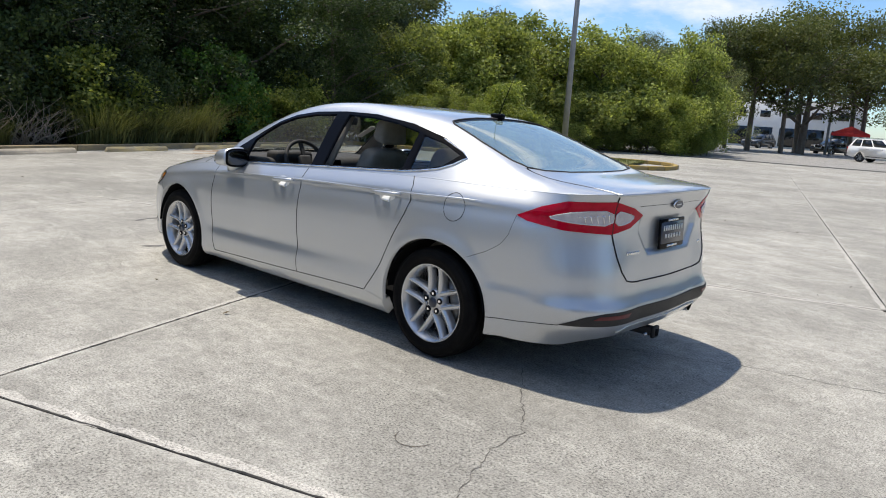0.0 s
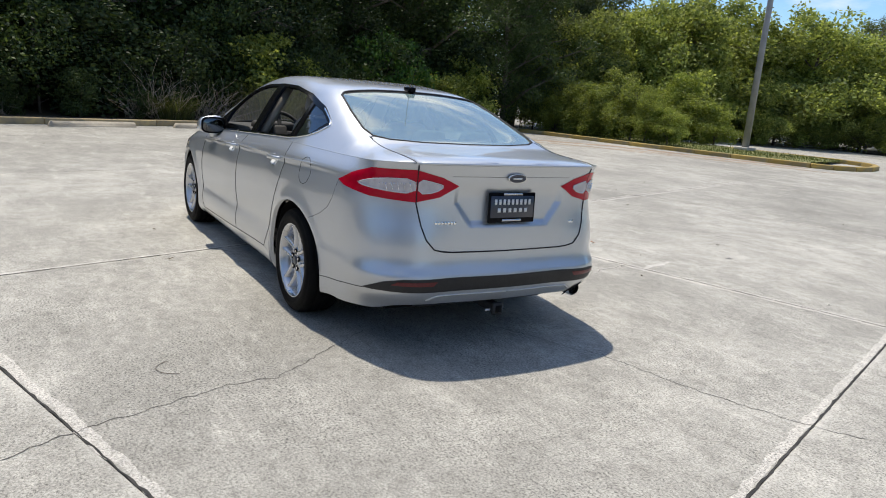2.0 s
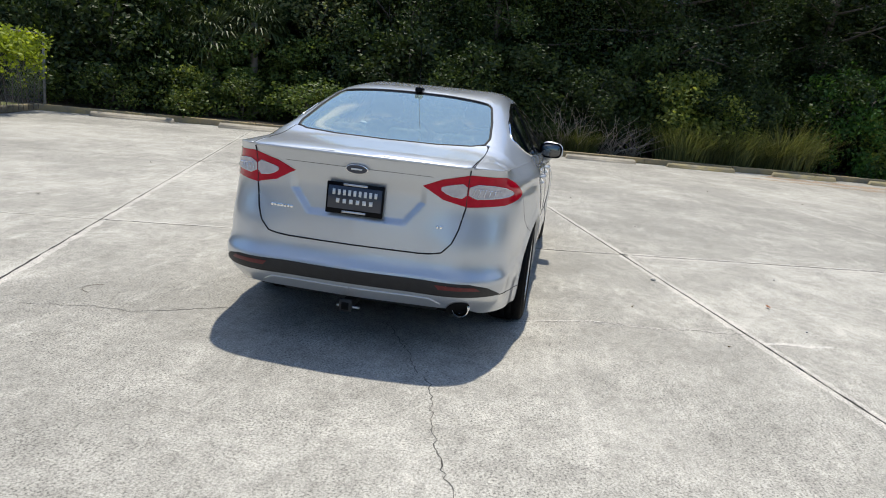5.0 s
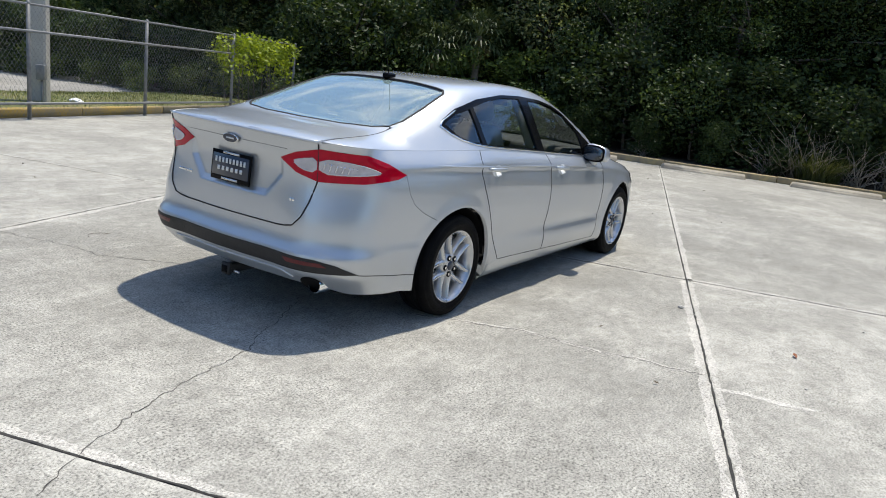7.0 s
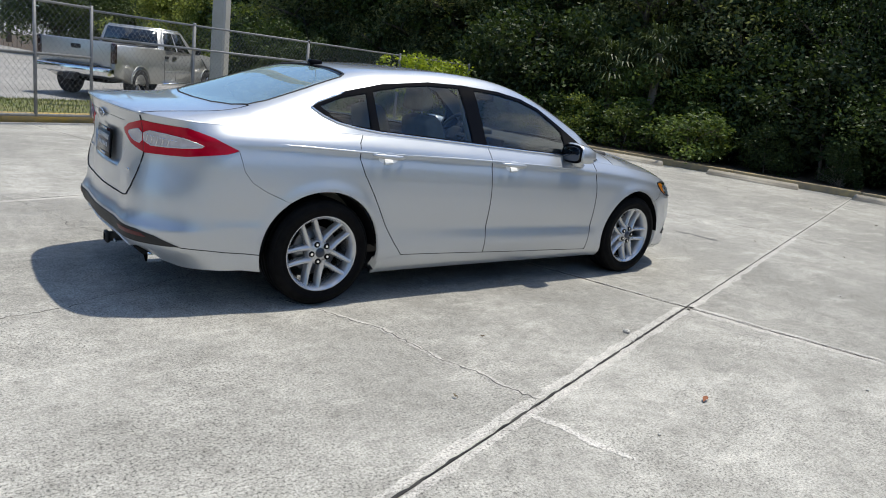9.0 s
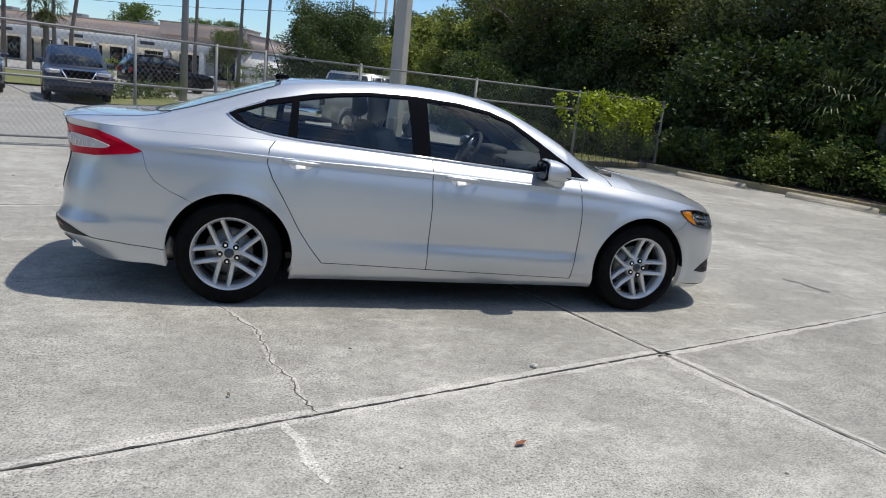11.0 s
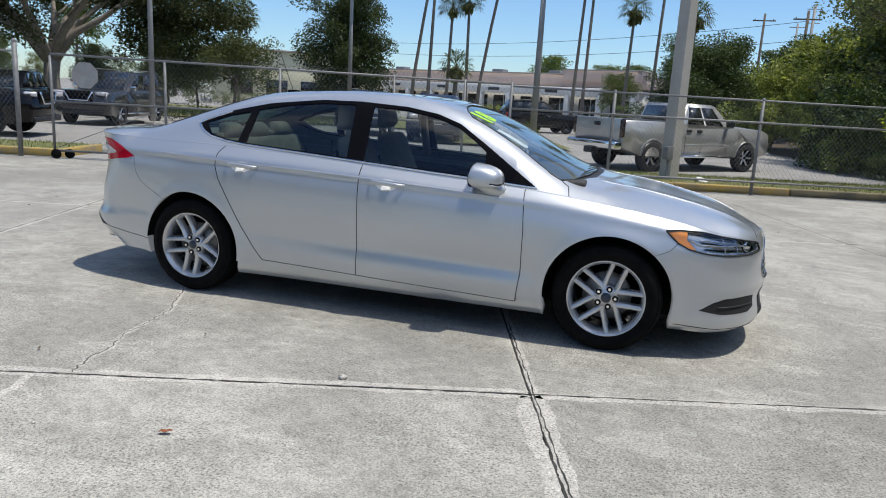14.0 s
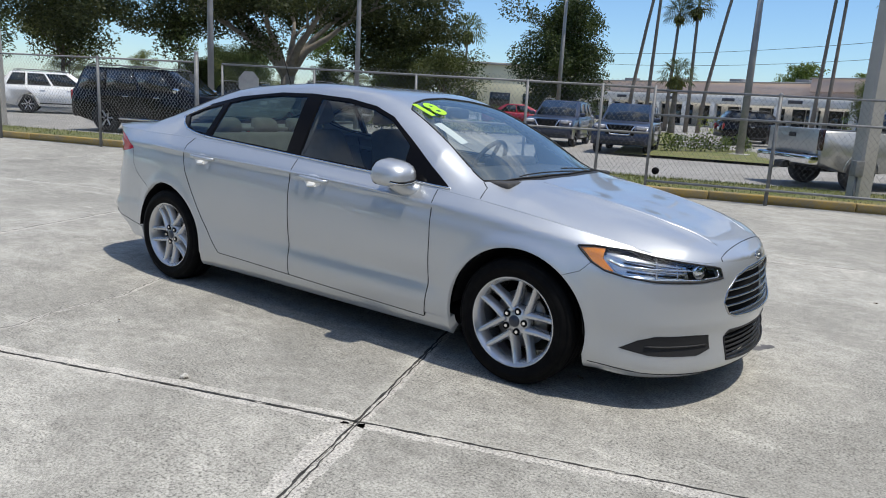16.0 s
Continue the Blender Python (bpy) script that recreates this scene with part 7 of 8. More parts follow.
scatter(wood[2], [(x, y, DROP, a, s_) for x, y, a, s_ in ((-47, 22, 10, 0.5), (-46, 27, 80, 0.42), (-44, 32, 150, 0.5), (-41, 36.5, 220, 0.42), (-38, 41, 300, 0.48))], True)
dense_tree = tree_kind("tree", "dense dark green round-headed tree", "tree", 7.0, 0.2, 20, 3.4, 0.2, leaf("round_tree_leaves", (0.024, 0.042, 0.014), (0.125, 0.165, 0.050), 0.3), 460, 1.0, 0.155, 103, "trees of the far car park", 14)
scatter(dense_tree, [(-20.0, 42.7, DROP, 10, 1.22), (3.4, 38.0, DROP, 60, 0.72), (7.2, 41.5, DROP, 200, 0.60), (10.4, 46.0, DROP, 310, 0.90), (-44, 33, DROP, 120, 0.55), (-36, 44, DROP, 250, 0.6), (-52, 42, DROP, 20, 0.6), (-33.0, 33.0, DROP, 15, 0.45), (-43, 12, DROP, 175, 1.0), (-36.5, 25, DROP, 275, 0.42)])
scatter(sunny, [(6.6, 31.5, DROP, 40, 0.72), (8.0, 29.0, DROP, 160, 0.92), (9.6, 27.0, DROP, 250, 1.2), (8.9, 33.5, DROP, 300, 1.05), (11.0, 30.0, DROP, 20, 1.45)], True)
small_tree = tree_kind("small_tree", "small olive-grey tree in the far car park", "tree", 3.6, 0.08, 12, 1.9, 0.35, M_LEAFO, 190, 0.58, 0.11, 104, "trees of the far car park", 0)
scatter(small_tree, [(-44, 20, DROP, 40, 1.6), (-19.3, 27.2, DROP, 10, 1.0), (-24.0, 31, DROP, 130, 0.95), (-2.0, 60, DROP, 130, 1.1)])
far_tree = tree_kind("tree", "distant round tree over the rooftops", "tree", 9.0, 0.2, 12, 3.0, 0.5, M_LEAFM, 70, 1.0, 0.3, 105, "distant trees", 0)
scatter(far_tree, [(-16, 108, DROP, 0, 1.0), (-8, 118, DROP, 60, 0.9), (-2.5, 112, DROP, 120, 0.85), (8, 105, DROP, 40, 1.1), (-62, 62, DROP, 90, 1.0), (-72, 48, DROP, 30, 1.0), (-58, 74, DROP, 200, 1.1), (-80, 30, DROP, 200, 1.1), (14, 90, DROP, 10, 1.2)])


def hedge(name, x0, y0, x1, y1, h, w, seed, mt, label):
    r = rng(seed)
    n = int(math.dist((x0, y0), (x1, y1)) / 0.28)
    cs = [(x0 + (x1 - x0) * (i + 0.5) / n + r.gauss(0, w * 0.3), y0 + (y1 - y0) * (i + 0.5) / n + r.gauss(0, w * 0.3), DROP + 0.1 + h * q) for i in range(n) for q in (0.3, 0.6, 0.9)]
    t = thing(name, label, "hedge")
    part("foliage", leaves_at(cs, 38, 0.24, 0.10, seed), mt, t)
    for i in range(n):
        p = Vector((x0 + (x1 - x0) * (i + 0.5) / n, y0 + (y1 - y0) * (i + 0.5) / n, DROP))
        part("stem", tube([p, p + Vector((r.gauss(0, 0.1), r.gauss(0, 0.1), h * 0.8))], 0.012, 4), M_BARK, t)


hedge("hedge", -5.6, 22.4, -3.7, 27.2, 0.55, 0.35, 111, M_LEAFM, "low clipped hedge on the grass island")
hedge("hedge", -18.6, 20.8, -12.6, 26.2, 0.5, 0.35, 112, M_LEAFM, "low clipped hedge beyond the gate")
hedge("hedge", -31, 39, -17.5, 47.5, 1.1, 0.8, 113, M_LEAFM, "long dark hedge before the far buildings")
hedge("bush_row", -10.2, 43, -6.2, 45.2, 1.2, 0.8, 114, M_LEAFL, "yellow-green bushes by the building")
hedge("bush_row", -2.2, 43, 3.0, 46.5, 1.7, 1.0, 115, M_LEAFM, "bushes before the building")

# ---- buildings ----
M_STUCCO = varied("pink_beige_stucco", (0.62, 0.47, 0.39), (0.68, 0.53, 0.45), 0.5, 0.9, 0, 0.2, 20)
M_FASCIA = varied("white_fascia", (0.66, 0.64, 0.60), (0.74, 0.72, 0.68), 0.6, 0.85)
M_CREAM = varied("cream_wall", (0.62, 0.58, 0.40), (0.68, 0.64, 0.46), 0.5, 0.9)
M_WALLW = varied("white_wall", (0.72, 0.72, 0.72), (0.80, 0.80, 0.79), 0.5, 0.85)
M_PANE = mat("dark_pane", (0.015, 0.018, 0.02), 0.06, 0, 0.5)
M_SIGN = mat("dark_sign_letters", (0.05, 0.05, 0.06), 0.6)
M_METALROOF = varied("roof_edge", (0.30, 0.28, 0.26), (0.38, 0.36, 0.34), 1, 0.6)


def shop_row():
    """The long low shop building with an arcade of white columns."""
    ang = math.degrees(math.atan2(10.5, -27.5))
    b = thing("shop_building", "long low pink-beige shop building with a white arcade", "building", m=pose(-1.1, 70.5, DROP, 0, 0, ang))
    L = 46.0
    part("wall", rbox(L, 12, 3.4, 0, 1, (L / 2, -8.6, 1.7)), M_FASCIA, b)
    part("upper_band", rbox(L + 0.6, 13.2, 1.25, 0.03, 1, (L / 2, -8.2, 4.25)), M_STUCCO, b, "pink-beige upper band")
    part("roof", rbox(L + 0.9, 13.6, 0.12, 0.02, 1, (L / 2, -8.2, 4.94)), M_METALROOF, b, "thin dark roof edge")
    part("raised_parapet", rbox(9.0, 4.0, 1.2, 0.03, 1, (4.6, -3.2, 4.75)), M_STUCCO, b, "raised pink-beige parapet")
    part("parapet_cap", rbox(9.3, 4.3, 0.12, 0.02, 1, (4.6, -3.2, 5.4)), M_METALROOF, b)
    part("arcade_fascia", rbox(L, 0.5, 0.95, 0.03, 1, (L / 2, -0.6, 3.05)), M_FASCIA, b, "white arcade fascia")
    part("arcade_ceiling", rbox(L, 2.2, 0.15, 0, 1, (L / 2, -1.7, 3.3)), M_FASCIA, b)
    for k in range(13):
        part("column", rbox(0.55, 0.55, 2.7, 0.03, 1, (0.5 + k * 3.75, -0.6, 1.35)), M_FASCIA, b, "white square column")
    for k in range(12):
        w = part("window", rbox(2.9, 0.06, 2.25, 0.01, 1, (2.4 + k * 3.75, -2.60, 1.25)), M_PANE, b, "dark shop window")
        part("mullion", rbox(0.07, 0.08, 2.25, 0, 1, (2.4 + k * 3.75, -2.57, 1.25)), M_FASCIA, w)
        part("sill", rbox(2.95, 0.12, 0.12, 0, 1, (2.4 + k * 3.75, -2.56, 0.1)), M_FASCIA, w)
        if k % 2 == 0:
            part("sign_bar", rbox(1.5, 0.05, 0.32, 0.01, 1, (2.4 + k * 3.75, -0.33, 3.05)), M_SIGN, b, "dark sign lettering")
    for k in range(5):
        part("roof_unit", rbox(1.6, 1.3, 0.7, 0.04, 1, (6 + k * 8.2, -9, 5.3)), M_GALV, b, "grey roof unit")


shop_row()
cb = thing("cream_building", "cream building with a dark roof edge behind the trees", "building", m=pose(-41.9, 62, DROP, 0, 0, 31))
part("wall", rbox(16, 10, 5.4, 0.02, 1, (6, 5, 2.7)), M_CREAM, cb)
part("roof", rbox(16.6, 10.6, 0.22, 0.02, 1, (6, 5, 5.5)), M_METALROOF, cb)
for k in range(4):
    part("window", rbox(2.2, 0.1, 1.6, 0.01, 1, (1 + k * 3.6, -0.03, 1.7)), M_PANE, cb, "dark window")
wb = thing("white_building", "white two-storey building behind a spreading tree", "building", m=pose(17.6, -93.9, DROP, 0, 0, 16))
part("wall", rbox(16, 9, 5.9, 0.02, 1, (6.2, -4.5, 2.95)), M_WALLW, wb)
part("roof", rbox(16.4, 9.4, 0.2, 0.02, 1, (6.2, -4.5, 5.98)), M_METALROOF, wb)
for k in range(5):
    part("window", rbox(2.1, 0.12, 2.3, 0.01, 1, (0.6 + k * 2.9, 0.02, 1.5)), M_PANE, wb, "dark ground-floor window")
    part("window", rbox(1.2, 0.12, 0.8, 0.01, 1, (0.6 + k * 2.9, 0.02, 4.3)), M_PANE, wb, "small dark upper window")
spread_tree = thing("tree", "broad spreading tree before the white building", "tree", m=pose(15.4, -67.5, DROP, 0, 0, 0))
bm, tips = limbs(121, 8.2, 0.36, 12, 7.8, 0.28, 0.05, 4)
part("trunk", bm, M_BARK, spread_tree)
part("crown", leaves_at([t for t in tips if t.z > 3.2] + [Vector((R.gauss(0, 3.8), R.gauss(0, 3.8), R.uniform(5.2, 8.8))) for _ in range(45)], 130, 1.15, 0.26, 122, 0.7), M_LEAFO, spread_tree)
canopy = thing("canopy", "small red canopy tent in the distance", "canopy", m=pose(11.9, -69.4, DROP, 0, 0, 15))
bm = bmesh.new()
ap = bm.verts.new((0, 0, 2.9))
cv = [bm.verts.new((1.5 * a, 1.5 * b, 2.25)) for a, b in ((-1, -1), (1, -1), (1, 1), (-1, 1))]
cl = [bm.verts.new((1.5 * a, 1.5 * b, 2.0)) for a, b in ((-1, -1), (1, -1), (1, 1), (-1, 1))]
for i in range(4):
    bm.faces.new((cv[i], cv[(i + 1) % 4], ap))
    bm.faces.new((cl[i], cl[(i + 1) % 4], cv[(i + 1) % 4], cv[i]))
part("cloth", bm, varied("red_cloth", (0.55, 0.02, 0.02), (0.65, 0.04, 0.03), 3, 0.8), canopy, "", False)
for a, b in ((-1, -1), (1, -1), (1, 1), (-1, 1)):
    part("leg", tube([(1.45 * a, 1.45 * b, 0), (1.45 * a, 1.45 * b, 2.2)], 0.025, 8), M_GALV, canopy)

# utility poles and wires
for x, y, h in ((12.4, 63.6, 10.5), (10.6, 78.0, 12.0), (-45, 92, 10.0)):
    up = thing("utility_pole", "wooden utility pole with a cross-arm", "pole", m=Matrix.Translation((x, y, DROP)))
    part("shaft", tube([(0, 0, 0), (0, 0, h)], 0.15, 10, radii=[0.17, 0.11]), M_BARK, up)
    part("cross_arm", rbox(2.2, 0.12, 0.12, 0.01, 1, (0, 0, h - 0.7)), M_BARK, up)
    for s in (-0.9, 0, 0.9):
        part("insulator", lathe([(0.0, 0.12), (0.05, 0.1), (0.06, 0.0)], 10, axis="Z"), M_GALV, up, "", True, Matrix.Translation((s, 0, h - 0.62)))
for z0, z1, dy in ((10.1, 8.9, 0), (8.6, 7.6, 0.5)):
    a, b = Vector((12.4, 63.6 + dy, z0 - 0.6)), Vector((-45, 92 + dy, z1))
    solo("power_line", tube([a.lerp(b, t) - Vector((0, 0, 1.2 * 4 * t * (1 - t))) for t in np.linspace(0, 1, 25)], 0.022, 5), M_SEAM, "thin black overhead cable", "cable", "overhead cables", smooth=True)

# ---- parked vehicles ----
def paint(name, c, metal=0.4):
    return varied(name, c, tuple(min(1, x * 1.12 + 0.004) for x in c), 3, 0.3, metal, 0, coat=0.8)


M_VGLASS = mat("vehicle_glass", (0.012, 0.015, 0.017), 0.05, 0, 0.5)
M_TYREF = mat("far_tyre", (0.02, 0.02, 0.021), 0.8)
M_TAILF = mat("far_tail_lamp", (0.35, 0.01, 0.012), 0.2, 0, 0.8)


def side_profile(length, wheels, wr, z0, outline):
    """The lower body's outline in side view with round wheel arches; wheels: x of the axles, outline: upper line from tail to nose."""
    pts = list(outline)
    low = []
    for wx in sorted(wheels, reverse=True):
        r = wr * 1.14
        a0 = math.asin(min(1, max(-1, (z0 - wr) / r)))
        low += [(wx + r * math.cos(a), wr + r * math.sin(a)) for a in np.linspace(a0, math.pi - a0, 14)]
    return pts + low


def body_shell(profile, w, tuck=0.07, inset=0.04):
    """The outline carried across the width, drawn in at the flanks."""
    bm = bmesh.new()
    cx = sum(p[0] for p in profile) / len(profile)
    rings = []
    for y, k in ((-w, 1), (-w + tuck, 0), (w - tuck, 0), (w, 1)):
        ring = []
        for x, z in profile:
            f = k * inset * float(ease(z, 0.55, 1.0))
            ring.append(bm.verts.new((x - math.copysign(k * inset, x - cx) * (abs(x - cx) > 1.6), y, z - f)))
        rings.append(ring)
    n = len(profile)
    for a, b in zip(rings, rings[1:]):
        for i in range(n):
            bm.faces.new((a[i], a[(i + 1) % n], b[(i + 1) % n], b[i]))
    bmesh.ops.triangulate(bm, faces=[bm.faces.new(rings[0][::-1]), bm.faces.new(rings[-1])])
    bmesh.ops.recalc_face_normals(bm, faces=bm.faces)
    return bm


def quad_panel(c, du0, du1, dv0, dv1, out=0.008, thick=0.012):
    """A thin pane lying on a face with corners c, covering part of it."""
    c = [Vector(p) for p in c]

    def at(u, v):
        return c[0].lerp(c[1], u).lerp(c[3].lerp(c[2], u), v)

    n = (c[1] - c[0]).cross(c[3] - c[0]).normalized()
    bm = bmesh.new()
    q = [at(u, v) for u, v in ((du0, dv0), (du1, dv0), (du1, dv1), (du0, dv1))]
    a = [bm.verts.new(p + n * (out - thick)) for p in q]
    b = [bm.verts.new(p + n * out) for p in q]
    bm.faces.new(b)
    for i in range(4):
        bm.faces.new((a[i], a[(i + 1) % 4], b[(i + 1) % 4], b[i]))
    return bm


def cabin(parent, mt, xs, zb, zt, wb, wt, side_panes, rear_glass=True):
    """Upper body: xs = tail base, tail top, front top, front base."""
    low = [(xs[0], -wb, zb), (xs[3], -wb, zb), (xs[3], wb, zb), (xs[0], wb, zb)]
    top = [(xs[1], -wt, zt), (xs[2], -wt, zt), (xs[2], wt, zt), (xs[1], wt, zt)]
    bm = bmesh.new()
    lv, tv = [bm.verts.new(p) for p in low], [bm.verts.new(p) for p in top]
    bm.faces.new(tv)
    for i in range(4):
        bm.faces.new((lv[i], lv[(i + 1) % 4], tv[(i + 1) % 4], tv[i]))
    bmesh.ops.bevel(bm, geom=[e for e in bm.edges if not e.is_boundary], offset=0.06, segments=3, affect="EDGES")
    bmesh.ops.recalc_face_normals(bm, faces=bm.faces)
    cab = part("cabin", bm, mt, parent)
    right = [low[0], low[1], top[1], top[0]]
    left = [low[2], low[3], top[3], top[2]]
    for f in (right, left):
        for a, b in side_panes:
            a, b = (a, b) if f is right else (1 - b, 1 - a)
            part("side_window", quad_panel(f, a, b, 0.10, 0.86), M_VGLASS, cab, "dark window")
    part("windscreen", quad_panel([low[1], low[2], top[2], top[1]], 0.06, 0.94, 0.06, 0.92), M_VGLASS, cab, "dark windscreen")
    if rear_glass:
        part("rear_window", quad_panel([low[3], low[0], top[0], top[3]], 0.07, 0.93, 0.12, 0.88), M_VGLASS, cab, "dark rear window")
    return cab


def far_wheel(parent, x, y, r, w=0.22):
    sg = 1 if y > 0 else -1
    wh = part("wheel", lathe([(r * 0.62, -w / 2), (r * 0.9, -w / 2), (r, -w * 0.36), (r, w * 0.36), (r * 0.92, w / 2), (r * 0.62, w / 2 - 0.01)], 28), M_TYREF, parent, "", True, pose(x, y, r, 0, 0, 0 if sg > 0 else 180))
    rim = part("rim", lathe([(r * 0.64, w / 2 - 0.015), (r * 0.60, w * 0.40), (r * 0.56, w * 0.1), (0.0, w * 0.1)], 24), M_DARK, wh)
    bm = bmesh.new()
    for k in range(6):
        wheel_bar(bm, k * math.tau / 6, 0.04, r * 0.62, 0.05, 0.06, w * 0.30, w * 0.42, 0.02)
    part("spokes", bm, M_RIM, wh, "bright alloy spokes")


def car_kind(name, label, mt, m, length=4.7, w=0.92, wr=0.36, wb=2.75, kind="suv", group="cars in the far car park"):
    v = thing(name, label, "car", group, m=m)
    h = length / 2
    ax = wb / 2
    if kind == "suv":
        up = [(-h, 0.42), (-h - 0.02, 0.75), (-h + 0.04, 1.10), (-h + 0.9, 1.12), (h - 1.5, 1.10), (h - 0.5, 1.02), (h - 0.08, 0.90), (h, 0.62), (h - 0.06, 0.34)]
        zt, xs = 1.72, (-h + 0.03, -h + 0.42, h - 2.25, h - 1.35)
        panes = [(0.06, 0.26), (0.29, 0.55), (0.58, 0.90)]
    elif kind == "bigsuv":
        up = [(-h, 0.48), (-h - 0.02, 0.85), (-h + 0.05, 1.22), (-h + 0.9, 1.23), (h - 1.6, 1.22), (h - 0.55, 1.17), (h - 0.06, 1.08), (h, 0.70), (h - 0.05, 0.40)]
        zt, xs = 1.88, (-h + 0.03, -h + 0.30, h - 2.35, h - 1.55)
        panes = [(0.04, 0.27), (0.30, 0.58), (0.61, 0.90)]
    else:
        up = [(-h, 0.40), (-h - 0.02, 0.72), (-h + 0.06, 0.98), (-h + 0.9, 1.0), (h - 1.4, 0.94), (h - 0.4, 0.82), (h - 0.04, 0.66), (h, 0.45), (h - 0.06, 0.30)]
        zt, xs = 1.44, (-h + 0.55, -h + 1.35, h - 2.15, h - 1.15)
        panes = [(0.14, 0.48), (0.51, 0.84)]
    prof = side_profile(length, (-ax, ax), wr, 0.30, up)
    part("body", body_shell(prof, w), mt, v)
    zb = up[3][1] - 0.03
    cabin(v, mt, xs, zb, zt, w - 0.06, w - 0.22, panes)
    for x in (-ax, ax):
        for y in (w - 0.11, -w + 0.11):
            far_wheel(v, x, y, wr)
    zl = up[-4][1] - 0.09
    for s in (1, -1):
        part("headlamp", rbox(0.30, 0.34, 0.12, 0.04, 2, (h - 0.13, s * (w - 0.24), zl), rot=pose(0, 0, 0, 0, 0, -s * 24)), M_CRYSTAL, v, "clear headlamp")
        part("tail_lamp", rbox(0.10, 0.22, 0.28 if kind != "sedan" else 0.14, 0.03, 2, (-h + 0.01, s * (w - 0.15), zb - 0.16)), M_TAILF, v, "red tail lamp")
        part("mirror", rbox(0.12, 0.22, 0.15, 0.05, 3, (xs[3] - 0.28, s * (w + 0.06), zb + 0.10)), M_CHROME if kind == "bigsuv" else mt, v)
        part("door_handle", rbox(0.20, 0.03, 0.03, 0.01, 2, (0.15, s * (w + 0.0), zb - 0.13)), M_CHROME, v)
        part("door_handle", rbox(0.20, 0.03, 0.03, 0.01, 2, (-0.85, s * (w + 0.0), zb - 0.13)), M_CHROME, v)
        part("side_trim", rbox(wb - 0.9, 0.03, 0.05, 0.01, 2, (0, s * (w - 0.005), 0.42)), M_CHROME if kind == "bigsuv" else M_PLASTIC, v)
    grille = part("grille", rbox(0.06, w * 1.0, 0.34 if kind != "sedan" else 0.18, 0.04, 3, (h - 0.03, 0, zl - 0.10)), M_GLOSS, v, "black grille")
    part("grille_frame", tube([(h + 0.01, -w * 0.5, zl + 0.06), (h + 0.02, -w * 0.32, zl - 0.24), (h + 0.02, w * 0.32, zl - 0.24), (h + 0.01, w * 0.5, zl + 0.06)], 0.025, 8), M_CHROME, grille, "bright grille surround")
    part("lower_bumper", rbox(0.10, w * 1.7, 0.14, 0.04, 2, (h - 0.05, 0, 0.44)), M_PLASTIC, v)
    part("rear_bumper", rbox(0.12, w * 1.8, 0.18, 0.05, 2, (-h + 0.02, 0, 0.50)), M_PLASTIC if kind != "sedan" else mt, v)
    part("plate", rbox(0.02, 0.32, 0.16, 0.004, 1, (-h - 0.03, 0, zb - 0.28)), M_WHITE, v)
    if kind != "sedan":
        for s in (1, -1):
            part("roof_rail", tube([(xs[1] + 0.1, s * (w - 0.26), zt + 0.02), (xs[1] + 0.3, s * (w - 0.27), zt + 0.06), (xs[2] - 0.3, s * (w - 0.27), zt + 0.06), (xs[2] - 0.05, s * (w - 0.26), zt + 0.01)], 0.018, 6), M_GALV, v)
    return v


M_BLACKP = varied("black_car_paint", (0.004, 0.004, 0.005), (0.007, 0.007, 0.008), 3, 0.08, 0.0, 0)
M_BLACKP.node_tree.nodes["Principled BSDF"].inputs["Specular IOR Level"].default_value = 0.3
M_NAVYP = paint("navy_car_paint", (0.022, 0.030, 0.060))
M_GREYP = paint("dark_grey_paint", (0.022, 0.024, 0.028))
M_REDP = paint("red_car_paint", (0.24, 0.007, 0.020), 0.3)
M_WHITEP = paint("white_car_paint", (0.72, 0.72, 0.71), 0.0)
car_kind("black_suv", "large shiny black SUV parked behind the fence", M_BLACKP, pose(-16.4, 9.3, DROP + 0.02, 0, 0, 24), 5.3, 1.0, 0.42, 3.08, "bigsuv")
car_kind("dark_suv", "dark grey SUV parked beyond the gate", M_GREYP, pose(-17.9, 17.3, DROP, 0, 0, -75), 5.0, 0.98, 0.40, 2.9, "bigsuv")
car_kind("white_suv", "white SUV parked beside a black one", M_WHITEP, pose(-28.5, 12.4, DROP, 0, 0, 60), 4.8, 0.95, 0.38, 2.8, "suv")
car_kind("black_suv", "black SUV in the row of parked cars", M_BLACKP, pose(-22.5, 16.8, DROP, 0, 0, -60), 4.9, 0.95, 0.38, 2.85, "suv")
car_kind("blue_suv", "dark blue SUV with a bright V-shaped grille", M_NAVYP, pose(-6.6, 21.4, DROP, 0, 0, -76), 4.8, 0.95, 0.38, 2.82, "suv")
car_kind("blue_suv", "dark blue SUV in the far row", M_NAVYP, pose(-10.0, 22.7, DROP, 0, 0, -76), 4.7, 0.94, 0.37, 2.75, "suv")
car_kind("grey_suv", "dark grey SUV in the far row", M_GREYP, pose(-16.85, 39.0, DROP, 0, 0, -62), 4.6, 0.92, 0.36, 2.7, "suv")
car_kind("red_car", "bright red sedan beside the hedge", M_REDP, pose(-17.8, 33.5, DROP, 0, 0, 30), 4.6, 0.9, 0.33, 2.7, "sedan")
car_kind("white_car", "white sedan seen from behind", M_WHITEP, pose(-6.6, 40.6, DROP, 0, 0, 100), 4.6, 0.9, 0.33, 2.7, "sedan")
car_kind("dark_suv", "dark SUV by the shop driveway", M_BLACKP, pose(-5.0, 36.0, DROP, 0, 0, 30), 4.5, 0.9, 0.36, 2.65, "suv")
car_kind("dark_car", "dark SUV by the white building", M_BLACKP, pose(15.4, -78.8, DROP, 0, 0, 70), 4.6, 0.92, 0.36, 2.7, "suv", "cars by the white building")
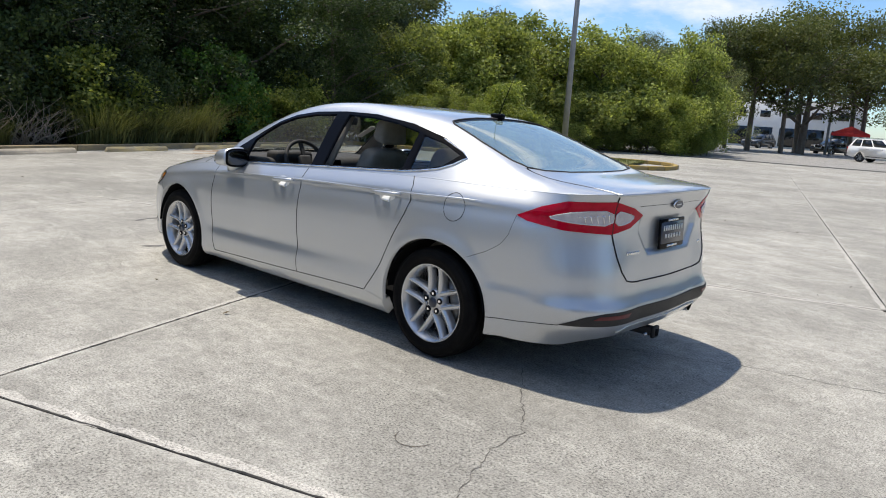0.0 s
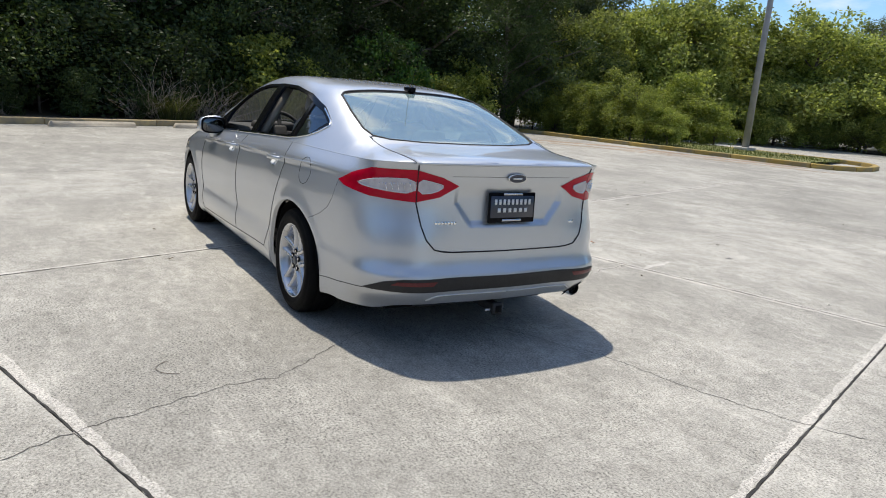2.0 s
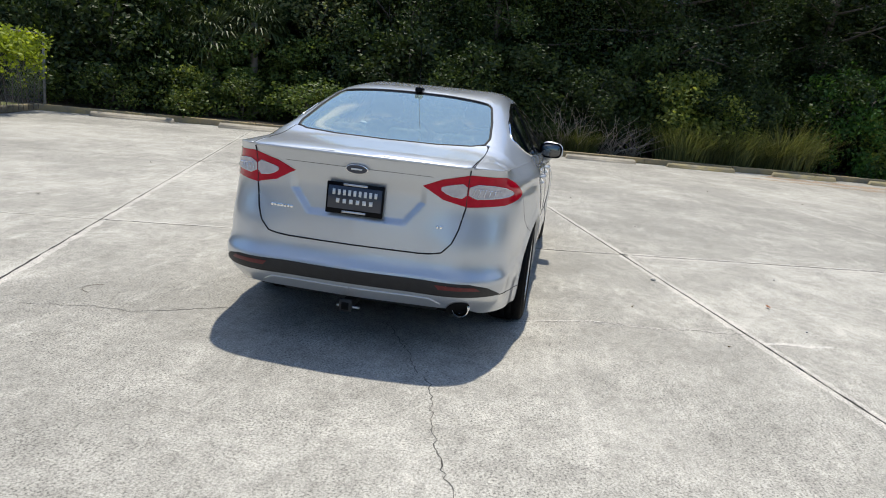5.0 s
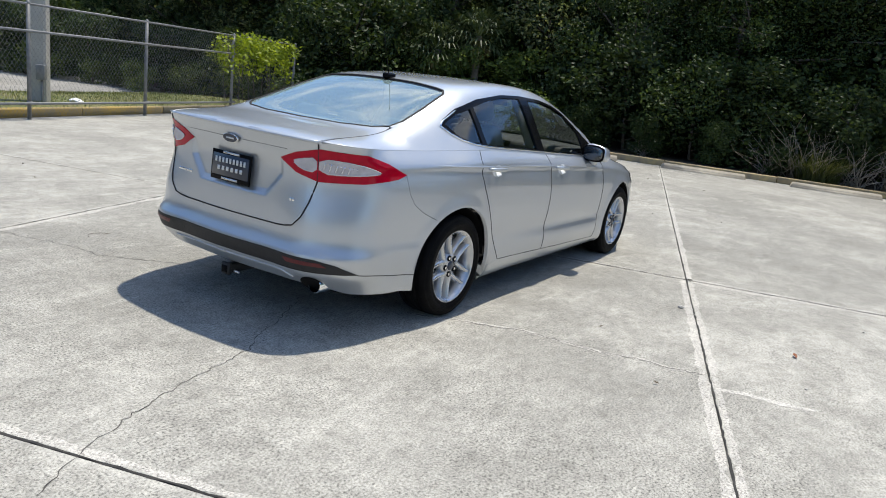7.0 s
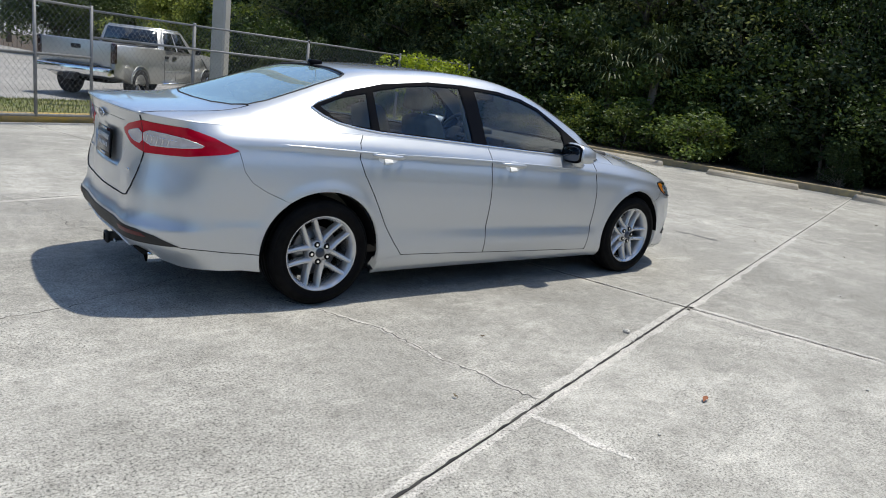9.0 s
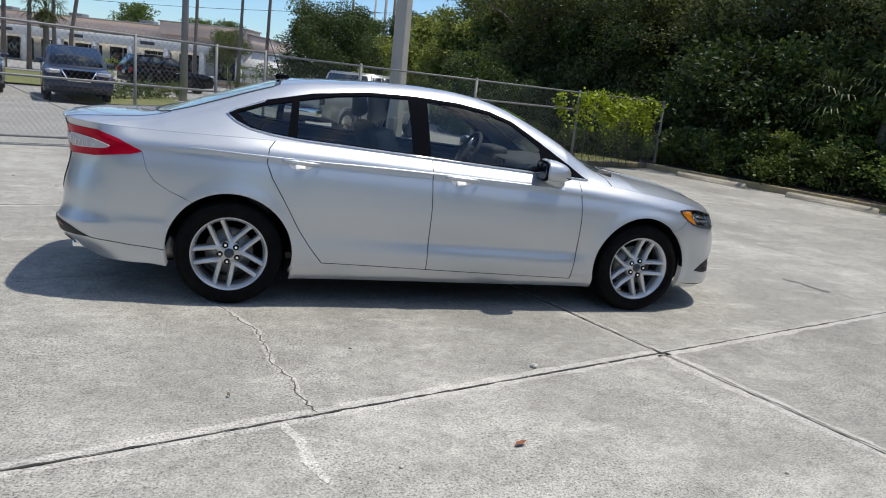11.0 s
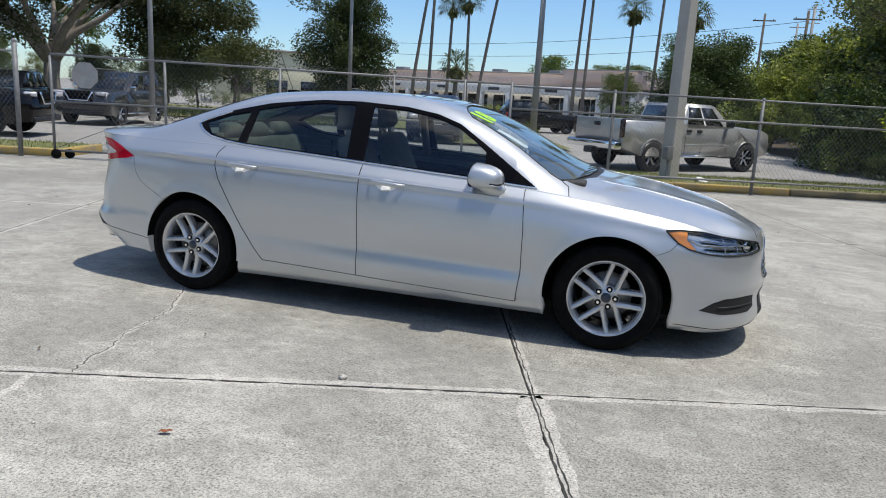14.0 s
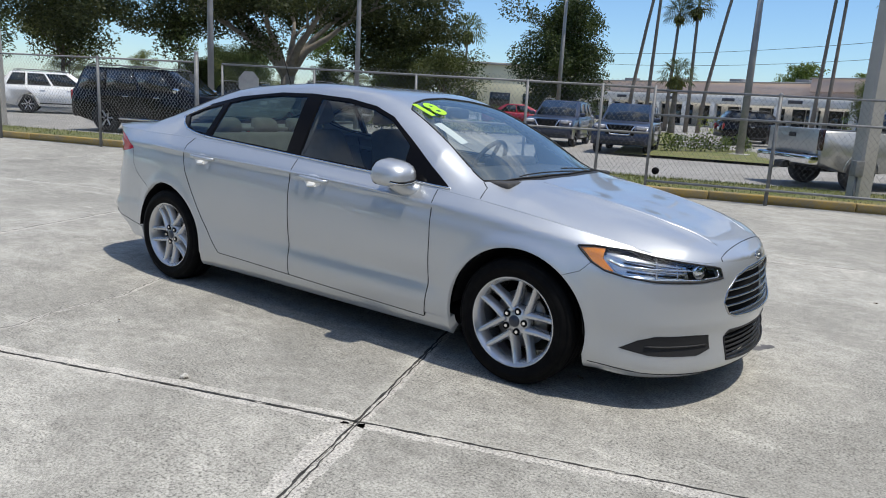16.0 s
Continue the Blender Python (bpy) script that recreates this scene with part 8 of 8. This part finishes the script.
car_kind("white_suv", "white SUV at the far drive", M_WHITEP, pose(6.6, -56.5, -0.03, 0, 0, 165), 4.6, 0.92, 0.36, 2.7, "suv", "cars by the white building")
car_kind("dark_car", "dark parked car under the trees", M_GREYP, pose(24.5, -84.0, DROP, 0, 0, 80), 4.6, 0.92, 0.36, 2.7, "suv", "cars by the white building")

M_SMOKED = mat("smoked_lamp", (0.03, 0.008, 0.008), 0.15, 0, 0.5)
M_TRUCK = paint("silver_beige_truck_paint", (0.43, 0.43, 0.415), 0.5)


def pickup(m):
    t = thing("pickup_truck", "silver-beige crew pickup truck parked on the drive", "pickup truck", m=m)
    w, wr, ax0, ax1 = 0.98, 0.40, -1.80, 1.85
    prof = side_profile(5.75, (ax0, ax1), wr, 0.42, [(-2.85, 0.62), (-2.86, 1.25), (-2.80, 1.31), (-0.66, 1.31), (-0.62, 1.20), (1.05, 1.22), (1.30, 1.26), (2.45, 1.19), (2.72, 1.10), (2.78, 0.80), (2.74, 0.50)])
    body_ = part("body", body_shell(prof, w, 0.06, 0.03), M_TRUCK, t)
    cabin(t, M_TRUCK, (-0.68, -0.50, 0.55, 1.28), 1.18, 1.81, w - 0.05, w - 0.20, [(0.05, 0.40), (0.445, 0.80)])
    part("bed_floor", rbox(1.95, 1.6, 0.02, 0, 1, (-1.76, 0, 1.318)), M_PLASTIC, t, "dark open bed")
    tg = part("tailgate", rbox(0.06, 1.72, 0.56, 0.02, 2, (-2.87, 0, 1.06)), M_TRUCK, t)
    part("tailgate_handle", rbox(0.03, 0.24, 0.10, 0.02, 2, (-2.905, 0, 1.18)), M_PLASTIC, tg, "black handle")
    part("rear_bumper", rbox(0.24, 1.9, 0.20, 0.04, 2, (-2.98, 0, 0.66)), M_CHROME, t, "chrome step bumper")
    part("bumper_step", rbox(0.22, 1.2, 0.04, 0.01, 1, (-2.98, 0, 0.775)), M_PLASTIC, t)
    part("tow_ball_mount", rbox(0.20, 0.30, 0.16, 0.03, 2, (-3.08, 0, 0.50)), M_PLASTIC, t)
    for s in (1, -1):
        part("tail_lamp", rbox(0.09, 0.17, 0.46, 0.03, 2, (-2.85, s * (w - 0.09), 1.10)), M_SMOKED, t, "smoked dark tail lamp")
        part("mirror", rbox(0.12, 0.24, 0.20, 0.05, 3, (0.92, s * (w + 0.09), 1.34)), M_PLASTIC, t)
        part("step_bar", tube([(-0.75, s * (w + 0.02), 0.42), (1.2, s * (w + 0.02), 0.42)], 0.035, 8), M_CHROME, t)
        part("side_moulding", rbox(1.75, 0.03, 0.06, 0.01, 2, (0.22, s * (w - 0.005), 0.72)), M_TRUCK, t)
        part("door_handle", rbox(0.20, 0.035, 0.07, 0.015, 2, (-0.15, s * w, 1.10)), M_PLASTIC, t)
        part("door_handle", rbox(0.20, 0.035, 0.07, 0.015, 2, (-0.55, s * w, 1.10)), M_PLASTIC, t)
        part("headlamp", rbox(0.14, 0.40, 0.22, 0.03, 2, (2.68, s * (w - 0.26), 0.98)), M_CRYSTAL, t)
        part("shut_line", tube([(0.98, s * (w + 0.001), 0.50), (0.98, s * (w - 0.01), 1.20)], 0.006, 5), M_SEAM, t)
        part("shut_line", tube([(-0.05, s * (w + 0.001), 0.50), (-0.05, s * (w - 0.01), 1.20)], 0.006, 5), M_SEAM, t)
        part("shut_line", tube([(-0.66, s * (w + 0.001), 0.50), (-0.66, s * (w - 0.01), 1.30)], 0.008, 5), M_SEAM, t)
        for x in (ax0, ax1):
            far_wheel(t, x, s * (w - 0.12), wr, 0.26)
            part("arch_lip", tube([(x + (wr * 1.14) * math.cos(a), s * (w + 0.004), wr + (wr * 1.14) * math.sin(a)) for a in np.linspace(0.1, math.pi - 0.1, 18)], 0.014, 6), M_TRUCK, t)
    part("front_bumper", rbox(0.22, 1.9, 0.22, 0.05, 2, (2.80, 0, 0.62)), M_CHROME, t)
    part("grille", rbox(0.08, 1.1, 0.30, 0.03, 2, (2.76, 0, 0.96)), M_PLASTIC, t)
    part("chassis", rbox(4.8, 0.9, 0.2, 0.02, 1, (0, 0, 0.48)), M_DARK, t)
    return t


ang = math.degrees(math.atan2(2.63, 2.55))
mid = Vector((2.66, 15.79, 0)) + Matrix.Rotation(radians(ang), 3, "Z") @ Vector((0, 0.86, 0))
pickup(Matrix.Translation((mid.x, mid.y, DROP)) @ pose(0, 0, 0, 0, 0, ang))

# ---- small things on the concrete ----
for k, pts in enumerate(CRACKS):
    solo("crack", ribbon(pts, 0.0084 if k == 1 else 0.0058, 0.0015, 0.012, 131 + k, 0.03), M_CRACK, "thin jagged crack across the concrete", "crack", "cracks in the slabs", "structure")
solo("cement_smear", ribbon([(-1.17, -2.50), (-1.13, -2.66), (-1.10, -2.82), (-1.03, -2.99)], 0.050, 0.0010, 0, 140, 0.02, 1.2), M_STREAK, "pale streak of spilt cement", "stain", kind="structure")
solo("cement_smear", ribbon(CRACKS[1], 0.034, 0.0008, 0, 141, 0.02, 1.3), M_MORTAR, "pale cement rubbed along a crack", "stain", kind="structure")
for k, (pts, w) in enumerate((([(3.72, 0.19), (3.80, 0.06), (3.82, -0.10), (3.87, -0.26)], 0.07), ([(2.35, 0.78), (2.27, 0.6)], 0.06), ([(5.0, -6.0), (5.45, -7.2), (5.94, -8.4)], 0.06), ([(-1.09, -3.86), (-1.05, -3.78)], 0.04))):
    solo("oil_mark", ribbon(pts, w, 0.0012, 0.012, 150 + k, 0.03), M_OIL, "dark oily mark on the concrete", "stain", "oil marks", "structure")
solo("twig", tube([(-2.12 + 0.09 * math.cos(a), 1.70 + 0.11 * math.sin(a), 0.004) for a in np.linspace(0.3, 3.0, 10)], 0.0015, 5), M_BARK, "thin curved brown twig lying on the concrete", "twig", smooth=True)


def fallen_leaf(x, y, a, s, mt, label):
    bm = bmesh.new()
    top = []
    for t, w, z in ((-1, 0.0, 0.004), (-0.5, 0.30, 0.010), (0, 0.42, 0.006), (0.5, 0.30, 0.012), (1, 0.0, 0.016)):
        top.append([bm.verts.new((t * s, w * s, z + 0.006 * (w > 0))), bm.verts.new((t * s, 0, z)), bm.verts.new((t * s, -w * s, z + 0.006 * (w > 0)))])
    for p, q in zip(top, top[1:]):
        for i in range(2):
            bm.faces.new((p[i], p[i + 1], q[i + 1], q[i]))
    bmesh.ops.remove_doubles(bm, verts=bm.verts, dist=1e-5)
    solo("fallen_leaf", bm, mt, label, "leaf", "fallen leaves", m=pose(x, y, 0.002, 0, 0, a), smooth=True)


M_RUST = varied("brown_leaf", (0.20, 0.07, 0.03), (0.32, 0.12, 0.05), 40, 0.8)
M_TANLEAF = varied("tan_leaf", (0.10, 0.075, 0.045), (0.22, 0.17, 0.10), 40, 0.8)
fallen_leaf(-0.20, -2.77, 20, 0.034, M_RUST, "red-brown fallen leaf on the concrete")
rl = rng(160)
for _ in range(46):
    fallen_leaf(rl.uniform(-7, 9), rl.uniform(-8, 6.5), rl.uniform(0, 360), rl.uniform(0.012, 0.028), M_TANLEAF, "small dry tan leaf on the concrete")


def pebble(x, y, s, mt, label, name="pebble"):
    bm = bmesh.new()
    bmesh.ops.create_icosphere(bm, subdivisions=2, radius=s)
    for v in bm.verts:
        v.co *= 1 + 0.35 * noise.noise(v.co * 2.5 / s + Vector((x, y, 0)))
        v.co.z = v.co.z * 0.6
    solo(name, bm, mt, label, name, "litter on the ground", m=Matrix.Translation((x, y, s * 0.4)), smooth=True)


pebble(0.218, -1.926, 0.022, M_STREAK, "small pale pebble by the joint")
for x, y in ((0.13, -2.05), (-0.75, -2.9), (0.9, -3.1), (3.0, -2.0), (-2.5, -3.2)):
    pebble(x, y, 0.009, M_STREAK, "tiny pale pebble on the concrete")
p = lot(4.9, 10.7)
bm = bmesh.new()
bmesh.ops.create_icosphere(bm, subdivisions=3, radius=0.12)
for v in bm.verts:
    v.co *= 1 + 0.6 * noise.noise(v.co * 9)
    v.co.z *= 0.5
solo("litter", bm, M_WHITE, "crumpled white plastic lying in the grass", "litter", m=Matrix.Translation((p.x, p.y, 0.13)))

# ---- slabs ----
pavement = thing("pavement", "large worn pale concrete slabs with dark joints", "pavement", m=LOT, kind="structure")
solo("joint_bed", sheet([-36, -15, 0, 11.36], [-36, -15, 0, 9.9], lambda u, v: -0.0045, ""), M_JOINT, "dark tar in the slab joints", "joint filler", kind="structure", m=LOT)
SU, SV, GAP = 4.5, 4.9, 0.009
for k, u in enumerate((-9.0, -4.455, 0.0, 4.5, 9.0)):
    solo("joint_tar", ribbon([(u, -24.0), (u, 9.85)], 0.012, 0.0016, 0.004, 171 + k, 0.045), M_JOINT, "ragged dark tar squeezed from a joint", "joint filler", kind="structure", m=LOT)
# the joint that has opened twice, side by side
solo("joint_tar", ribbon([(0.021, -9.8), (0.022, -0.1), (0.016, 1.2)], 0.009, 0.0018, 0.006, 176, 0.045), M_JOINT, "ragged second line of tar beside a joint", "joint filler", kind="structure", m=LOT)
for k, (axis, at_, a0, a1, off, w) in enumerate((("u", 0.0, -9.8, 0.0, -0.036, 0.055), ("u", 0.0, -9.8, 0.0, 0.034, 0.050), ("u", 0.0, 0.0, 4.9, 0.026, 0.03), ("u", -4.455, -4.9, 4.9, 0.03, 0.035), ("v", 0.0, -9.0, 0.0, 0.034, 0.04), ("v", 0.0, -4.5, 0.0, -0.030, 0.03), ("v", 0.0, 0.0, 4.5, -0.030, 0.04), ("v", -4.9, -9.0, 4.5, 0.03, 0.035), ("v", 4.9, -9.0, 4.5, -0.03, 0.045))):
    pts = [(at_ + off, a0), (at_ + off, a1)] if axis == "u" else [(a0, at_ + off), (a1, at_ + off)]
    solo("mortar_band", ribbon(pts, w * 1.25, 0.0006, 0, 191 + k, 0.03, 0.9), M_MORTAR, "pale smooth mortar trowelled along a joint", "mortar", "mortar along the joints", "structure", m=LOT)
for k, v in enumerate((-14.7, -9.8, -4.9, 0.0, 4.9)):
    solo("joint_tar", ribbon([(-24.0, v), (11.3, v)], 0.012, 0.0016, 0.004, 181 + k, 0.045), M_JOINT, "ragged dark tar squeezed from a joint", "joint filler", kind="structure", m=LOT)


def slab_mesh(w, d):
    b, lip = 0.005, 0.004
    verts = []
    for k, z in ((0.0, -0.05), (0.0, -lip), (b, 0.0)):
        verts += [(k, k, z), (w - k, k, z), (w - k, d - k, z), (k, d - k, z)]
    faces = [(8, 9, 10, 11)]
    for r0 in (0, 4):
        faces += [(r0 + i, r0 + (i + 1) % 4, r0 + 4 + (i + 1) % 4, r0 + 4 + i) for i in range(4)]
    me = bpy.data.meshes.new("slab")
    me.from_pydata(verts, [], faces)
    me.materials.append(M_SLAB)
    return me


SLABS = {}
for i in range(-8, 3):
    for j in range(-7, 2):
        u0, u1 = (i * SU if i != -1 else -4.455) + GAP / 2, min((i + 1) * SU if i != -2 else -4.455, 11.36) - GAP / 2
        v0, v1 = j * SV + GAP / 2, min((j + 1) * SV, 9.9) - GAP / 2
        if u1 - u0 < 0.3 or v1 - v0 < 0.05:
            continue
        key = (round(u1 - u0, 3), round(v1 - v0, 3))
        if key not in SLABS:
            SLABS[key] = slab_mesh(*key)
        part("slab", SLABS[key], None, pavement, "", at=Matrix.Translation((u0, v0, 0.0003 * math.sin(i * 5.1 + j * 3.7) - 0.0003)))
